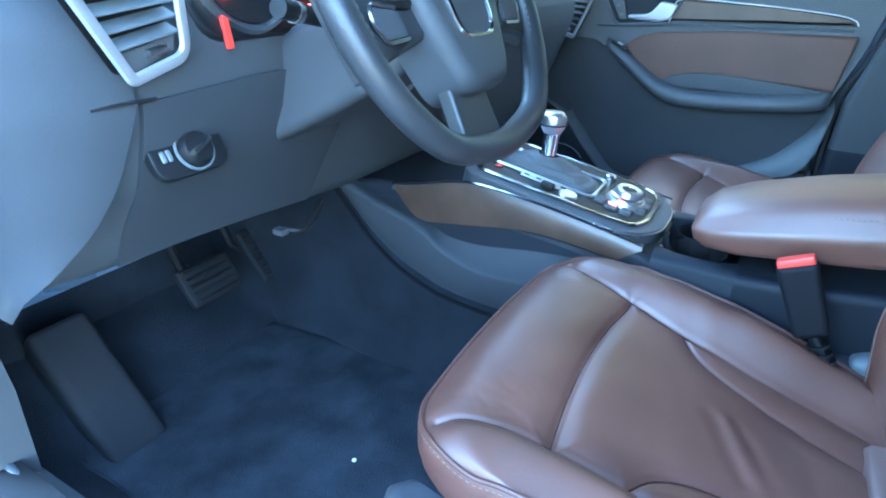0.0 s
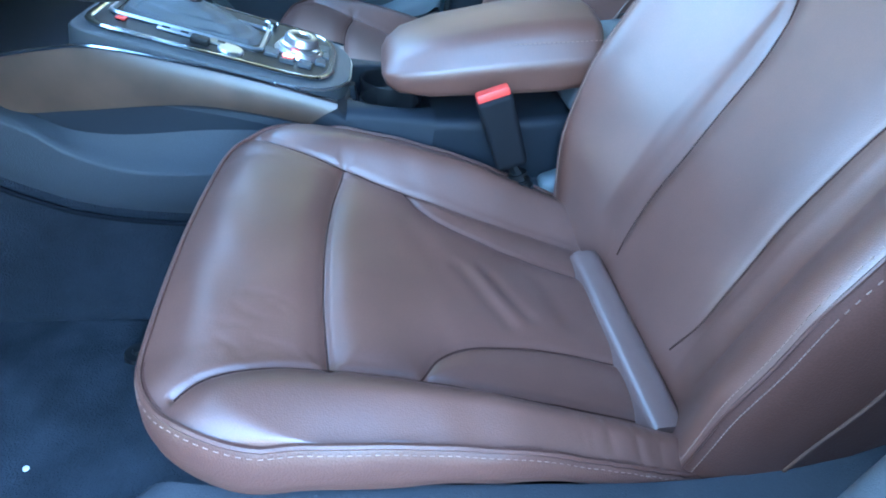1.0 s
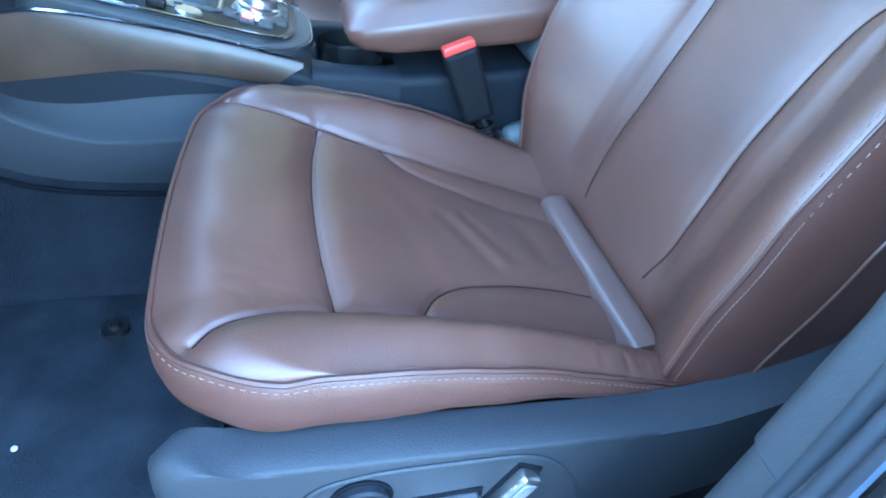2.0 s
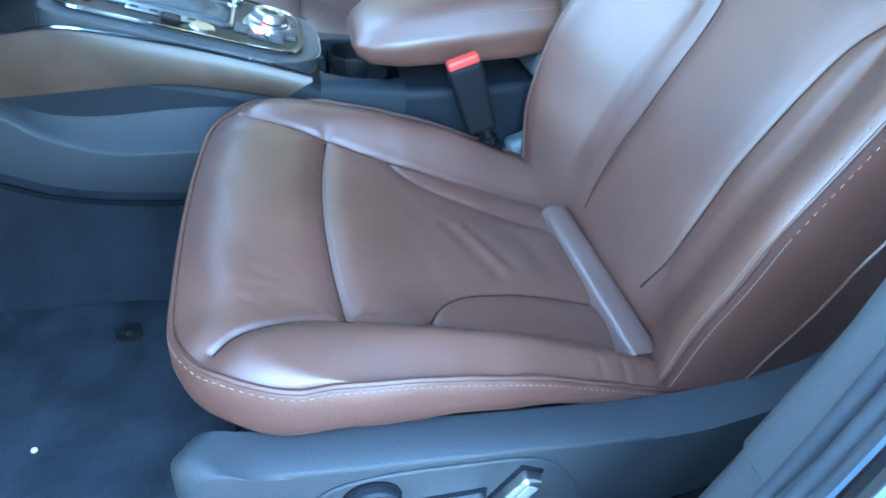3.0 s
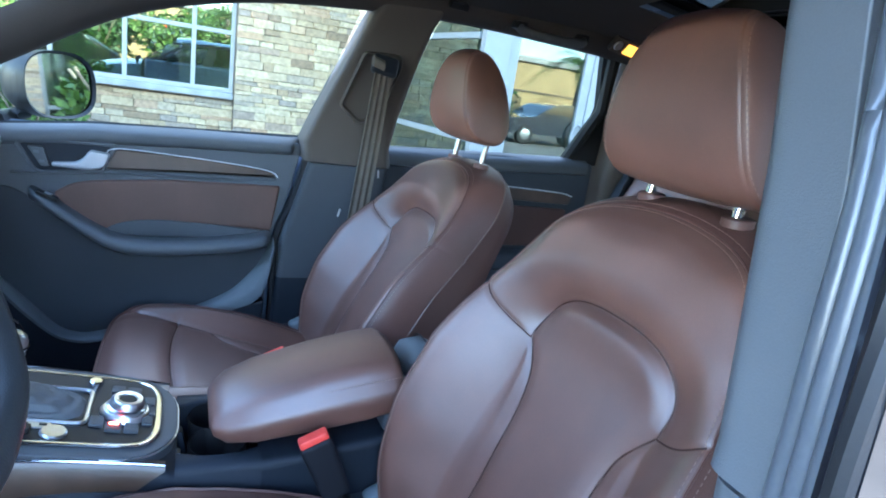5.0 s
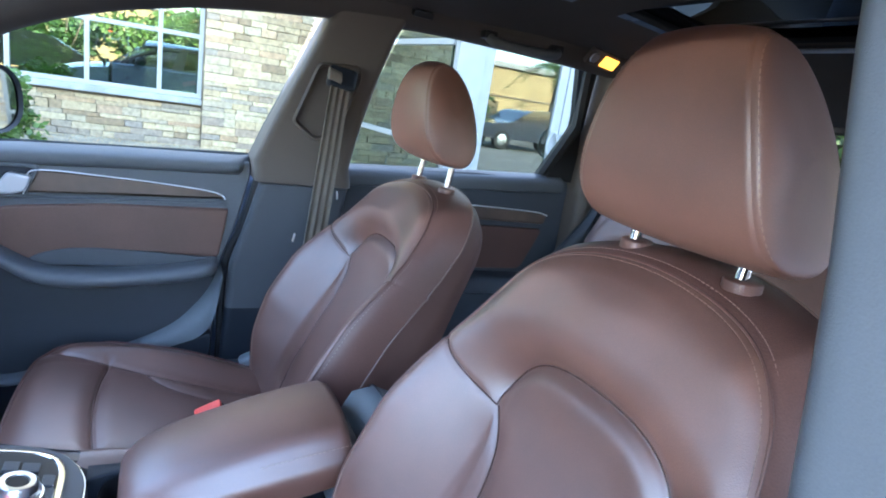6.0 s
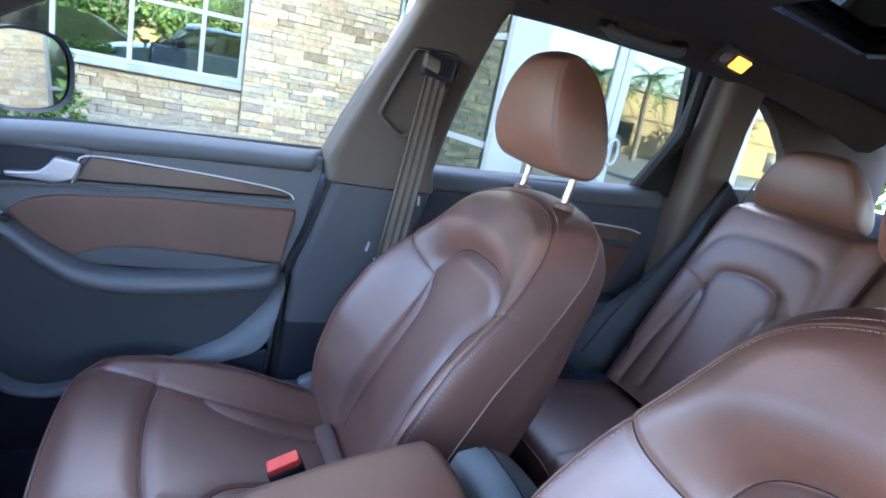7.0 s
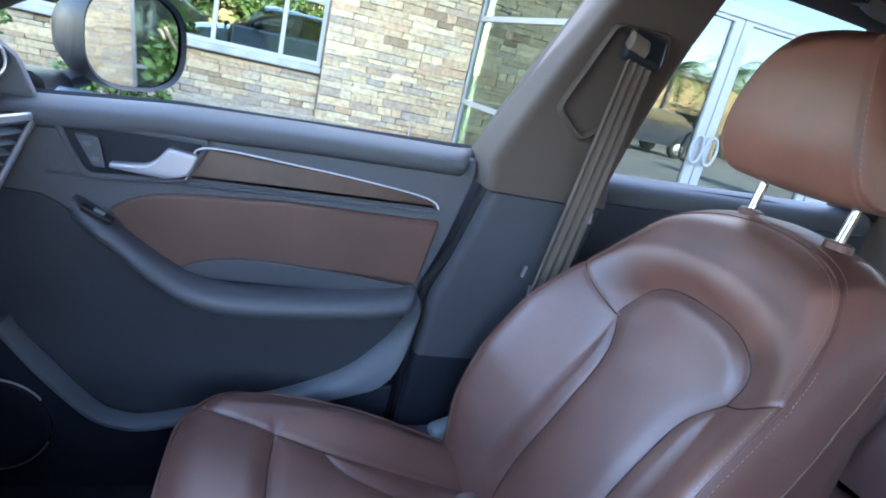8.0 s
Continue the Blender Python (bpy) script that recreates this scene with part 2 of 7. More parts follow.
def polydist(X, Y, pts):
    """Distance from every (X, Y) to a polyline."""
    best = np.full(X.shape, 9.0)
    for (ax, ay), (bx, by) in zip(pts, pts[1:]):
        dx, dy = bx - ax, by - ay
        t = np.clip(((X - ax) * dx + (Y - ay) * dy) / (dx * dx + dy * dy + 1e-12), 0, 1)
        best = np.minimum(best, np.hypot(X - ax - t * dx, Y - ay - t * dy))
    return best


def curve2(points, n=40):
    return [(p.x, p.y) for p in spline([(x, y, 0) for x, y in points], n)]


def grid_mesh(name, X, Y, Z):
    nr, nc = X.shape
    me = bpy.data.meshes.new(name)
    idx = np.arange(nr * nc).reshape(nr, nc)
    faces = np.stack([idx[:-1, :-1], idx[:-1, 1:], idx[1:, 1:], idx[1:, :-1]], -1).reshape(-1, 4)
    me.from_pydata(np.stack([X, Y, Z], -1).reshape(-1, 3).tolist(), [], faces.tolist())
    me.update()
    return me


def stitches(path, step=0.0055, length=0.0034, r=0.0005):
    """A row of short threads along a dense path."""
    bm = bmesh.new()
    acc = 0.0
    for a, b in zip(path, path[1:]):
        a, b = Vector(a), Vector(b)
        acc += (b - a).length
        if acc >= step:
            acc = 0.0
            d = (b - a).normalized() * length * 0.5
            tube_into(bm, [b - d, b + d], r, 4)
    return bm

# ---------------------------------------------------------------- front seats
# seat frame: x backwards, v sideways, z up; the backrest has s up along it and n forwards out of it


def mirrored(pts):
    return [(a, -b) for a, b in pts]


CUSHION_HALF = 0.236


def cushion_taper(x):
    """The cushion narrows a little to the rear."""
    return np.interp(x, [-0.30, 0.05], [1.0, 0.90])


def cushion_front(v):
    a = np.abs(v)
    return -0.441 + 0.22 * a ** 2 + np.where(a > 0.146, 0.09 - np.sqrt(np.maximum(0.09 ** 2 - (a - 0.146) ** 2, 0)), 0)


SEAM_SIDE = curve2([(-0.402, 0.196), (-0.383, 0.181), (-0.345, 0.168), (-0.30, 0.158), (-0.225, 0.148), (-0.14, 0.143), (-0.06, 0.14), (0.02, 0.14)])
SEAM_CROSS = curve2([(-0.300, 0.158), (-0.309, 0.08), (-0.312, 0.0), (-0.309, -0.08), (-0.300, -0.158)])
SEAM_WEDGE = curve2([(-0.225, 0.147), (-0.207, 0.12), (-0.18, 0.10), (-0.13, 0.084), (-0.07, 0.074), (0.02, 0.070)])


def cushion_height(X, V, worn=True):
    A = np.abs(V)
    prof_x = [-0.46, -0.445, -0.43, -0.41, -0.38, -0.34, -0.30, -0.2, -0.1, 0.0, 0.04]
    prof_z = [0.684, 0.692, 0.699, 0.704, 0.705, 0.699, 0.689, 0.662, 0.632, 0.602, 0.588]
    z = ease(X, prof_x, prof_z)
    lift = ease(X, [-0.45, -0.40, -0.33, -0.25, -0.15, -0.05, 0.0, 0.04], [0.001, 0.005, 0.017, 0.034, 0.044, 0.042, 0.040, 0.040])
    up = smooth(0.142, 0.198, A)
    z = z + lift * up
    edge = CUSHION_HALF * cushion_taper(X) - A
    z = z - 0.014 * (1 - smooth(-0.01, 0.055, edge)) ** 1.5 * smooth(-0.42, -0.26, X)
    fr = X - cushion_front(V)
    z = z - 0.010 * (1 - smooth(-0.01, 0.05, fr)) ** 1.5
    z = z + 0.005 * (1 - (V / 0.15) ** 2) * (A < 0.15)
    deepest = np.zeros(X.shape)
    for pts, d1, d2 in ((SEAM_SIDE, 0.0045, 0.005), (mirrored(SEAM_SIDE), 0.0045, 0.005), (SEAM_CROSS, 0.005, 0.008), (SEAM_WEDGE, 0.004, 0.005), (mirrored(SEAM_WEDGE), 0.004, 0.005)):
        d = polydist(X, V, pts)
        deepest = np.maximum(deepest, d1 * np.exp(-(d / 0.0036) ** 2) + d2 * np.exp(-(d / 0.016) ** 2))
    z = z - deepest
    if not worn:
        return z
    # slack folds in the seating panel and fine creases on the worn bolster
    for pts, amp, w in (([(-0.170, 0.012), (-0.152, -0.02), (-0.130, -0.055)], 0.0030, 0.011), ([(-0.138, 0.016), (-0.122, -0.01), (-0.102, -0.036)], 0.0027, 0.010), ([(-0.153, 0.014), (-0.136, -0.016), (-0.116, -0.047)], -0.0018, 0.010), ([(-0.07, 0.03), (-0.055, -0.03)], 0.0018, 0.014)):
        z = z - amp * np.exp(-(polydist(X, V, pts) / w) ** 2)
    rnd = random.Random(4)
    for i in range(15):
        x0 = -0.10 + 0.0085 * i + rnd.uniform(-0.003, 0.003)
        z = z - 0.0009 * rnd.uniform(0.4, 1) * np.exp(-(polydist(X, V, [(x0, -0.165), (x0 + rnd.uniform(-0.012, 0.012), -0.232)]) / 0.0036) ** 2)
    for i in range(26):
        x0, v0, a = rnd.uniform(-0.40, -0.32), rnd.uniform(-0.185, -0.09), rnd.uniform(-0.6, 0.6)
        z = z - 0.0003 * np.exp(-(polydist(X, V, [(x0, v0), (x0 + 0.018 * math.cos(a), v0 + 0.018 * math.sin(a))]) / 0.0034) ** 2)
    rip = 0.0007 * np.sin(V * 60 + 3 * np.sin(X * 30)) * np.sin(X * 45 + 1.0)
    return z + rip


def cushion_outline():
    vs = np.concatenate([np.full(60, -CUSHION_HALF), np.sin(np.linspace(-math.pi / 2, math.pi / 2, 140)) * CUSHION_HALF, np.full(60, CUSHION_HALF)])
    f = float(cushion_front(np.array([CUSHION_HALF]))[0])
    xs = np.concatenate([np.linspace(0.035, f, 60, endpoint=False), cushion_front(vs[60:200]), np.linspace(f, 0.035, 61)[1:]])
    return xs, vs * cushion_taper(xs)


def make_cushion_meshes(worn):
    lin = np.linspace(-1, 1, 200)
    V = np.sign(lin) * (1 - (1 - np.abs(lin)) ** 1.12) * CUSHION_HALF
    t = np.linspace(0, 1, 200) ** 1.1
    VV, T = np.meshgrid(V, t, indexing="ij")
    F = cushion_front(VV)
    X = F + (0.04 - F) * T
    VV = VV * cushion_taper(X)
    return grid_mesh("cushion", X, VV, cushion_height(X, VV, worn))


def make_cushion_skirt():
    xs, vs = cushion_outline()
    top = cushion_height(xs, vs)
    tx, tv = np.gradient(xs), np.gradient(vs)
    ln = np.hypot(tx, tv)
    nx, nv = tv / ln, -tx / ln          # outwards
    sgn = np.sign(nx * (xs + 0.2) + nv * vs)
    nx, nv = nx * sgn, nv * sgn
    low = np.interp(xs, [-0.46, -0.40, -0.30, -0.15, 0.04], [0.632, 0.634, 0.636, 0.632, 0.605])
    rows = []
    for f, o in ((0.0, -0.002), (0.06, 0.003), (0.25, 0.006), (0.5, 0.006), (0.75, 0.003), (0.92, -0.004), (1.0, -0.016)):
        z = top + (low - top) * f + 0.0015 * np.sin(xs * 70 + f * 5)
        rows.append((xs + nx * o, vs + nv * o, z))
    X, V, Z = (np.array([r[i] for r in rows]) for i in range(3))
    pipe = np.stack([xs + nx * 0.002, vs + nv * 0.002, top + 0.0005], -1)
    stitch = np.stack([xs + nx * 0.0050, vs + nv * 0.0050, top - 0.0050], -1)
    return grid_mesh("cushion_side", X, V, Z), pipe, stitch


BACK_TOP = 0.602
OUTLINE = [(-0.03, 0.200), (0.0, 0.208), (0.05, 0.218), (0.10, 0.226), (0.16, 0.231), (0.22, 0.231), (0.30, 0.227), (0.36, 0.220), (0.41, 0.210), (0.46, 0.196), (0.50, 0.182), (0.53, 0.169), (0.555, 0.151), (0.575, 0.126), (0.59, 0.090), (0.599, 0.045), (BACK_TOP, 0.0)]


def back_half(s):
    """Half width of the backrest at its bolsters: widest low down, narrowing to a rounded crown."""
    u = np.sqrt(np.maximum(BACK_TOP - np.array([q[0] for q in OUTLINE]), 0))
    fine = spline([(a, q[1], 0) for a, q in zip(u, OUTLINE)], 300)
    return np.maximum(np.interp(np.sqrt(np.maximum(BACK_TOP - s, 0)), [p.x for p in fine][::-1], [p.y for p in fine][::-1]), 0)


RIM = [(BACK_TOP - 0.632 * (k / 50) ** 2, float(back_half(np.array([BACK_TOP - 0.632 * (k / 50) ** 2]))[0])) for k in range(51)]
RIM = [(a, -b) for a, b in RIM[:0:-1]] + RIM
FORK, ARC_HALF, ARC_RISE, ARC_POWER = 0.382, 0.124, 0.086, 2.7
ARC = [(FORK + ARC_RISE * math.sin(a) ** (2 / ARC_POWER), math.copysign(ARC_HALF * abs(math.cos(a)) ** (2 / ARC_POWER), math.cos(a))) for a in [math.pi * k / 60 for k in range(61)]]
SHOULDER = curve2([(FORK, 0.124), (0.390, 0.155), (0.403, 0.185), (0.424, 0.213)])
LENS_OUT = curve2([(FORK, 0.124), (0.355, 0.120), (0.31, 0.124), (0.26, 0.130), (0.20, 0.135), (0.10, 0.140), (0.03, 0.140)])
LENS_IN = curve2([(FORK, 0.122), (0.358, 0.104), (0.335, 0.092), (0.30, 0.085), (0.245, 0.083), (0.19, 0.083), (0.13, 0.087), (0.08, 0.088), (0.035, 0.080)])


def back_relief(S, V, deep=1.0):
    A = np.abs(V)
    n = ease(S, [-0.03, 0.0, 0.1, 0.2, 0.3, 0.4, 0.48, 0.55, 0.602], [-0.016, -0.004, 0.013, 0.016, 0.012, 0.012, 0.026, 0.026, 0.013])
    r = ((A / ARC_HALF) ** ARC_POWER + (np.maximum(S - FORK, 0) / ARC_RISE) ** ARC_POWER) ** (1 / ARC_POWER) * 0.105 - 0.105
    lift = ease(S, [0.0, 0.09, 0.2, 0.31, 0.4, 0.46, 0.515, 0.57, 0.602], [0.052, 0.074, 0.090, 0.088, 0.064, 0.029, 0.018, 0.015, 0.013]) * deep
    reach = 0.088 - 0.026 * smooth(0.39, 0.48, S)
    n = n + lift * smooth(0, 1, (r + 0.014) / (reach + 0.014))
    n = n + 0.006 * (1 - (A / 0.1) ** 2) * (A < 0.1) * smooth(0.45, 0.3, S)
    # the rim rolls over towards the side panel
    edge = np.minimum(polydist(S, V, RIM), 0.028)
    n = n - (0.50 + 0.50 * smooth(0.42, 0.57, S)) * (0.038 - np.sqrt(0.038 ** 2 - (0.028 - edge) ** 2))
    deepest = np.zeros(S.shape)
    for pts, d1, d2 in ((ARC, 0.005, 0.0115), (SHOULDER, 0.0024, 0.0008), (mirrored(SHOULDER), 0.0024, 0.0008), (LENS_OUT, 0.0010, 0.0030), (mirrored(LENS_OUT), 0.0010, 0.0030), (LENS_IN, 0.0020, 0.0040), (mirrored(LENS_IN), 0.0020, 0.0040)):
        d = polydist(S, V, pts)
        fade = 0.3 + 0.7 * smooth(FORK, 0.43, S) if pts is ARC else smooth(0.03, 0.10, S)
        deepest = np.maximum(deepest, fade * (d1 * np.exp(-(d / 0.0036) ** 2) + d2 * np.exp(-(d / 0.014) ** 2)))
    n = n - deepest
    # the narrow welt between the two side seams swells
    mid = curve2([(0.365, 0.114), (0.33, 0.108), (0.26, 0.107), (0.17, 0.110), (0.06, 0.112)])
    for pts in (mid, mirrored(mid)):
        n = n + 0.0022 * np.exp(-(polydist(S, V, pts) / 0.016) ** 2)
    return n + 0.0006 * np.sin(V * 45 + 2 * np.sin(S * 21)) * np.sin(S * 33)


BACK_AXIS = (0.03, 0.60)


def back_point(s, v, n, lean):
    a = math.radians(lean)
    return (BACK_AXIS[0] + s * math.sin(a) - n * math.cos(a), v, BACK_AXIS[1] + s * math.cos(a) + n * math.sin(a))


def back_arrays(S, V, Nn, lean):
    a = math.radians(lean)
    return BACK_AXIS[0] + S * math.sin(a) - Nn * math.cos(a), V, BACK_AXIS[1] + S * math.cos(a) + Nn * math.sin(a)


def make_backrest(lean, deep=1.0):
    t = np.linspace(0, 1, 240)
    s = -0.03 + (BACK_TOP + 0.03) * (1 - (1 - t) ** 2)
    w = np.linspace(-1, 1, 200)
    S, W = np.meshgrid(s, w, indexing="ij")
    V = W * back_half(S)
    front = grid_mesh("backrest", *back_arrays(S, V, back_relief(S, V, deep), lean))
    # side wall, top and rear: rings that follow the outline
    so = np.concatenate([s, s[::-1][1:]])
    vo = np.concatenate([-back_half(s), back_half(s)[::-1][1:]])
    no = back_relief(so, vo, deep)
    top = smooth(0.42, 0.60, so)
    ts, tv = np.gradient(so), np.gradient(vo)
    ln = np.hypot(ts, tv) + 1e-9
    es, ev = tv / ln, -ts / ln
    flip = np.sign(es * (so - 0.3) + ev * vo)
    es, ev = es * flip, ev * flip
    rows = []
    for side, crown, dn, f in ((-0.001, -0.001, 0.0, 0), (0.0045, 0.009, -0.007, 0), (0.009, 0.022, -0.024, 0.0), (0.011, 0.031, -0.046, 0.0), (0.010, 0.036, -0.070, 0.15), (0.006, 0.030, -0.084, 0.6), (-0.004, 0.016, -0.096, 1), (-0.026, -0.004, -0.106, 1)):
        o = side + (crown - side) * top
        rows.append((so + es * o, vo + ev * o, no * (1 - f) + dn))
    for k in (0.75, 0.4, 0.02):
        rows.append((0.28 + (rows[7][0] - 0.28) * k, rows[7][1] * k, np.full(so.shape, -0.108)))
    S2, V2, N2 = (np.array([r[i] for r in rows]) for i in range(3))
    flank = grid_mesh("backrest_side", *back_arrays(S2[:5], V2[:5], N2[:5], lean))
    shell = grid_mesh("backrest_shell", *back_arrays(S2[4:], V2[4:], N2[4:], lean))
    pipe = np.stack(back_arrays(so, vo, no + 0.0005, lean), -1)
    off = np.stack(back_arrays(so + 0.008 * top, vo + np.sign(vo) * 0.0045 * (1 - top), no - 0.006, lean), -1)
    second = np.stack(back_arrays(so + es * (0.0105 + 0.0255 * top), vo + ev * (0.0105 + 0.0255 * top), no * (1 - 0.15) - 0.070, lean), -1)
    si, vi = so - es * 0.005, vo - ev * 0.005
    inner = np.stack(back_arrays(si, vi, back_relief(si, vi, deep) + 0.0004, lean), -1)
    return front, flank, shell, pipe, off, second, inner


def make_headrest(base, lean, wide=1.0, high=0.1855):
    """A padded headrest: a front panel that runs over the top and down the rear, sewn to a domed gusset on either side; base: its lower edge."""
    a = math.radians(lean)
    deep, half = 0.1114 * min(high / 0.1855, 1.0), 0.0905 * wide

    def put(s, v, n):
        return base[0] + s * math.sin(a) - n * math.cos(a), v, base[1] + s * math.cos(a) + n * math.sin(a)

    def profile(th):
        """Outline seen from the side: height -1 to 1, depth, half width of the panel."""
        c, s = np.cos(th), np.sin(th)
        e = np.where(s > 0, 2.38, 2.55)
        h = np.sign(s) * np.abs(s) ** (2 / e)
        n = deep / 2 * (1 - 0.15 * h) * np.sign(c) * np.abs(c) ** (2 / e) + 0.021 * h
        return h, n, half * (1 - 0.3135 * h - 0.10 * h * h)

    def shape(th, q):
        """q: -2 to -1 gusset, -1 to 1 panel, 1 to 2 gusset."""
        h, n, w = profile(th)
        out = np.clip(np.abs(q) - 1, 0, 1)
        f = 1 - out ** 1.0
        near = np.exp(-((np.abs(q) - 1) * np.where(np.abs(q) < 1, w, 0.06) / 0.0026) ** 2)
        crown = 1 + 0.05 * (1 - np.minimum(np.abs(q), 1) ** 2) - 0.030 * near
        rise = 0.0135 * np.sqrt(np.maximum(1 - (1 - np.minimum(out / 0.75, 1)) ** 2, 0)) + 0.003 * out
        v = np.sign(q) * (np.minimum(np.abs(q), 1) * w * f + half * (1 - f) * (np.abs(q) > 1) + rise)
        return high / 2 * (1 + h * f * crown), v, n * f * crown
    q = np.concatenate([-2 + np.linspace(0, 1, 40)[:-1] ** 0.7, np.sin(np.linspace(-1, 1, 81) * math.pi / 2), 2 - np.linspace(1, 0, 40)[1:] ** 0.7])
    Q, TH = np.meshgrid(q, np.linspace(0, 2 * math.pi, 161), indexing="ij")
    me = grid_mesh("headrest", *put(*shape(TH, Q)))
    rows = []
    for sg in (-1, 1):
        th = np.linspace(-0.36 * math.pi, 0.62 * math.pi, 220)
        s1, v1, n1 = shape(th, np.full(th.shape, sg * 1.05))
        x, y, z = put(s1, v1 - sg * 0.0001, n1)
        rows.append(np.stack([x, y, z], -1).tolist())
    return me, rows


SKIRT_ME, SKIRT_PIPE, SKIRT_STITCH = make_cushion_skirt()


def car_seat(place, lean, label, switches, rest, shift, post):
    seat = thing("car_seat", place, label, "seat", "front seats")
    ct = finish("cushion", make_cushion_meshes(switches), LEATHER, seat, "seat cushion in brown leather with sewn panels", 170)
    sk = finish("cushion_side", SKIRT_ME, LEATHER_SHADED, seat, "", 60) if not SKIRT_ME.materials else new("cushion_side", SKIRT_ME)
    ct.parent = sk.parent = seat
    part("piping", tube([tuple(p) for p in SKIRT_PIPE], 0.0024, 6), LEATHER_SHADED, ct)
    part("stitching", stitches([tuple(p) for p in SKIRT_STITCH], 0.0040, 0.0034, 0.00045), THREAD, sk, "pale stitching")
    # rear roll of the cushion in the gap to the backrest
    part("rear_roll", loft([[(x, v, z) for x, z in ((-0.010, 0.585), (-0.009, 0.611), (-0.003, 0.6185), (0.010, 0.6205), (0.022, 0.6200), (0.030, 0.612), (0.03, 0.58))] for v in np.linspace(-0.163, 0.105, 12)]), STRIP, seat, "smooth paler strip in the gap to the backrest", 60)
    front, flank, shell, pipe, off, second, inner = make_backrest(lean)
    fr = finish("backrest", front, LEATHER, seat, "backrest in brown leather with horseshoe seam", 170)
    # Flank and shell are coloured darker for the shade on the seat's sides
    fl = finish("backrest_side", flank, LEATHER_SHADED, seat, "brown side panel, shade put into its colour", 170)
    finish("backrest_shell", shell, LEATHER_DEEP_SHADED, seat, "brown sides and rear, deeper shade put into the colour", 60)
    part("piping", tube([tuple(p) for p in pipe], 0.0015, 6), LEATHER_SHADED, fr)
    part("piping", tube([tuple(p) for p in second], 0.0016, 6), PIPING, fl, "glossy piping")
    part("stitching", stitches([tuple(p) for p in off], 0.0042, 0.0036, 0.0005), THREAD, fl, "pale stitching")
    part("stitching", stitches([tuple(p) for p in inner], 0.0042, 0.0036, 0.0005), THREAD, fr, "pale stitching")
    for path in (ARC, [q for q in SHOULDER if q[1] < 0.205], mirrored([q for q in SHOULDER if q[1] < 0.205]), LENS_IN, mirrored(LENS_IN)):
        s, v = np.array([q[0] for q in path]), np.array([q[1] for q in path])
        part("seam", tube(np.stack(back_arrays(s, v, back_relief(s, v) + 0.0002, lean), -1).tolist(), 0.0011, 6), SEAM_DARK, fr, "sunk dark seam")
    for path in (SEAM_SIDE, mirrored(SEAM_SIDE), SEAM_CROSS, SEAM_WEDGE, mirrored(SEAM_WEDGE)):
        x, v = np.array([q[0] for q in path]), np.array([q[1] for q in path])
        part("seam", tube(np.stack([x, v, cushion_height(x, v, switches) + 0.0002], -1).tolist(), 0.0010, 6), SEAM_DARK, ct, "sunk dark seam")
    px, _, pz = back_point(0.634, 0, 0.0, lean)
    tip = (lean - 2) * 0.38
    me, seams = make_headrest(rest, tip)
    me.transform(Matrix.Translation((0, shift, 0)))
    seams = [[(x, y + shift, z) for x, y, z in pts] for pts in seams]
    hr = finish("headrest", me, LEATHER, seat, "brown leather headrest", 170)
    for pts in seams:
        part("stitching", stitches(pts, 0.006, 0.0042, 0.0006), THREAD, hr, "pale stitching")
    cx, _, cz = back_point(0.6215, 0, -0.007, lean)
    for sg in (-1, 1):
        part("post", tube([(px - 0.02 * math.sin(radians(tip)), shift + sg * post, pz - 0.03), (px + 0.07 * math.sin(radians(tip)), shift + sg * post, pz + 0.07)], 0.0062, 14), CHROME, hr, "chrome post")
        part("collar", lathe([(0.0, 0.003), (0.010, 0.003), (0.0155, 0.0018), (0.017, 0.0), (0.017, -0.008), (0.0, -0.008)], 24, Matrix.Translation((cx, shift + sg * post, cz)) @ pose(0, 0, 0, 0, lean - 21, 0)), LEATHER_SHADED, seat, "brown plastic collar")
    # base: valance on both sides and the plinth below
    for sg in (-1, 1):
        prof = [(-0.41, 0.505), (-0.432, 0.56), (-0.436, 0.635), (-0.418, 0.652), (-0.39, 0.643), (-0.30, 0.640), (-0.15, 0.637), (-0.05, 0.635), (0.02, 0.641), (0.07, 0.657), (0.12, 0.679), (0.168, 0.694), (0.19, 0.66), (0.14, 0.60), (0.08, 0.53), (0.0, 0.50)]
        out = rounded(prof, 0.02, 4)
        rings = []
        for y, sc in ((0.226, 0.97), (0.240, 1.0), (0.252, 0.988), (0.262, 0.955), (0.266, 0.90)):
            rings.append([(-0.12 + (x + 0.12) * sc, sg * y, 0.57 + (z - 0.57) * sc) for x, z in out])
        va = part("side_valance", loft(rings), DOOR_FIELD, seat, "charcoal plastic side cover", 50)
        if sg < 0 and switches:
            loop = rounded([(-0.345, 0.535), (-0.332, 0.612), (-0.280, 0.627), (-0.150, 0.627), (-0.112, 0.590), (-0.085, 0.535)], [0.02, 0.035, 0.03, 0.03, 0.03, 0.02], 6)
            part("switch_panel", plate(loop, 0.004, Matrix(((1, 0, 0, 0), (0, 0, -1, -0.2630), (0, 1, 0, 0), (0, 0, 0, 1))), 0.0025), DOOR_FIELD, va, "smooth switch field")
            part("field_rim", tube([(x, -0.2668, z) for x, z in loop], 0.0022, 6, True), DOOR_FIELD, va, "soft rim round the switches")
            lum = part("lumbar_switch", lathe([(0.0, 0.009), (0.014, 0.010), (0.0185, 0.010), (0.0205, 0.008), (0.021, 0.0), (0.0, 0.0)], 32, pose(-0.287, -0.267, 0.596, 90, 0, 0)), CONSOLE, va, "round black lumbar switch")
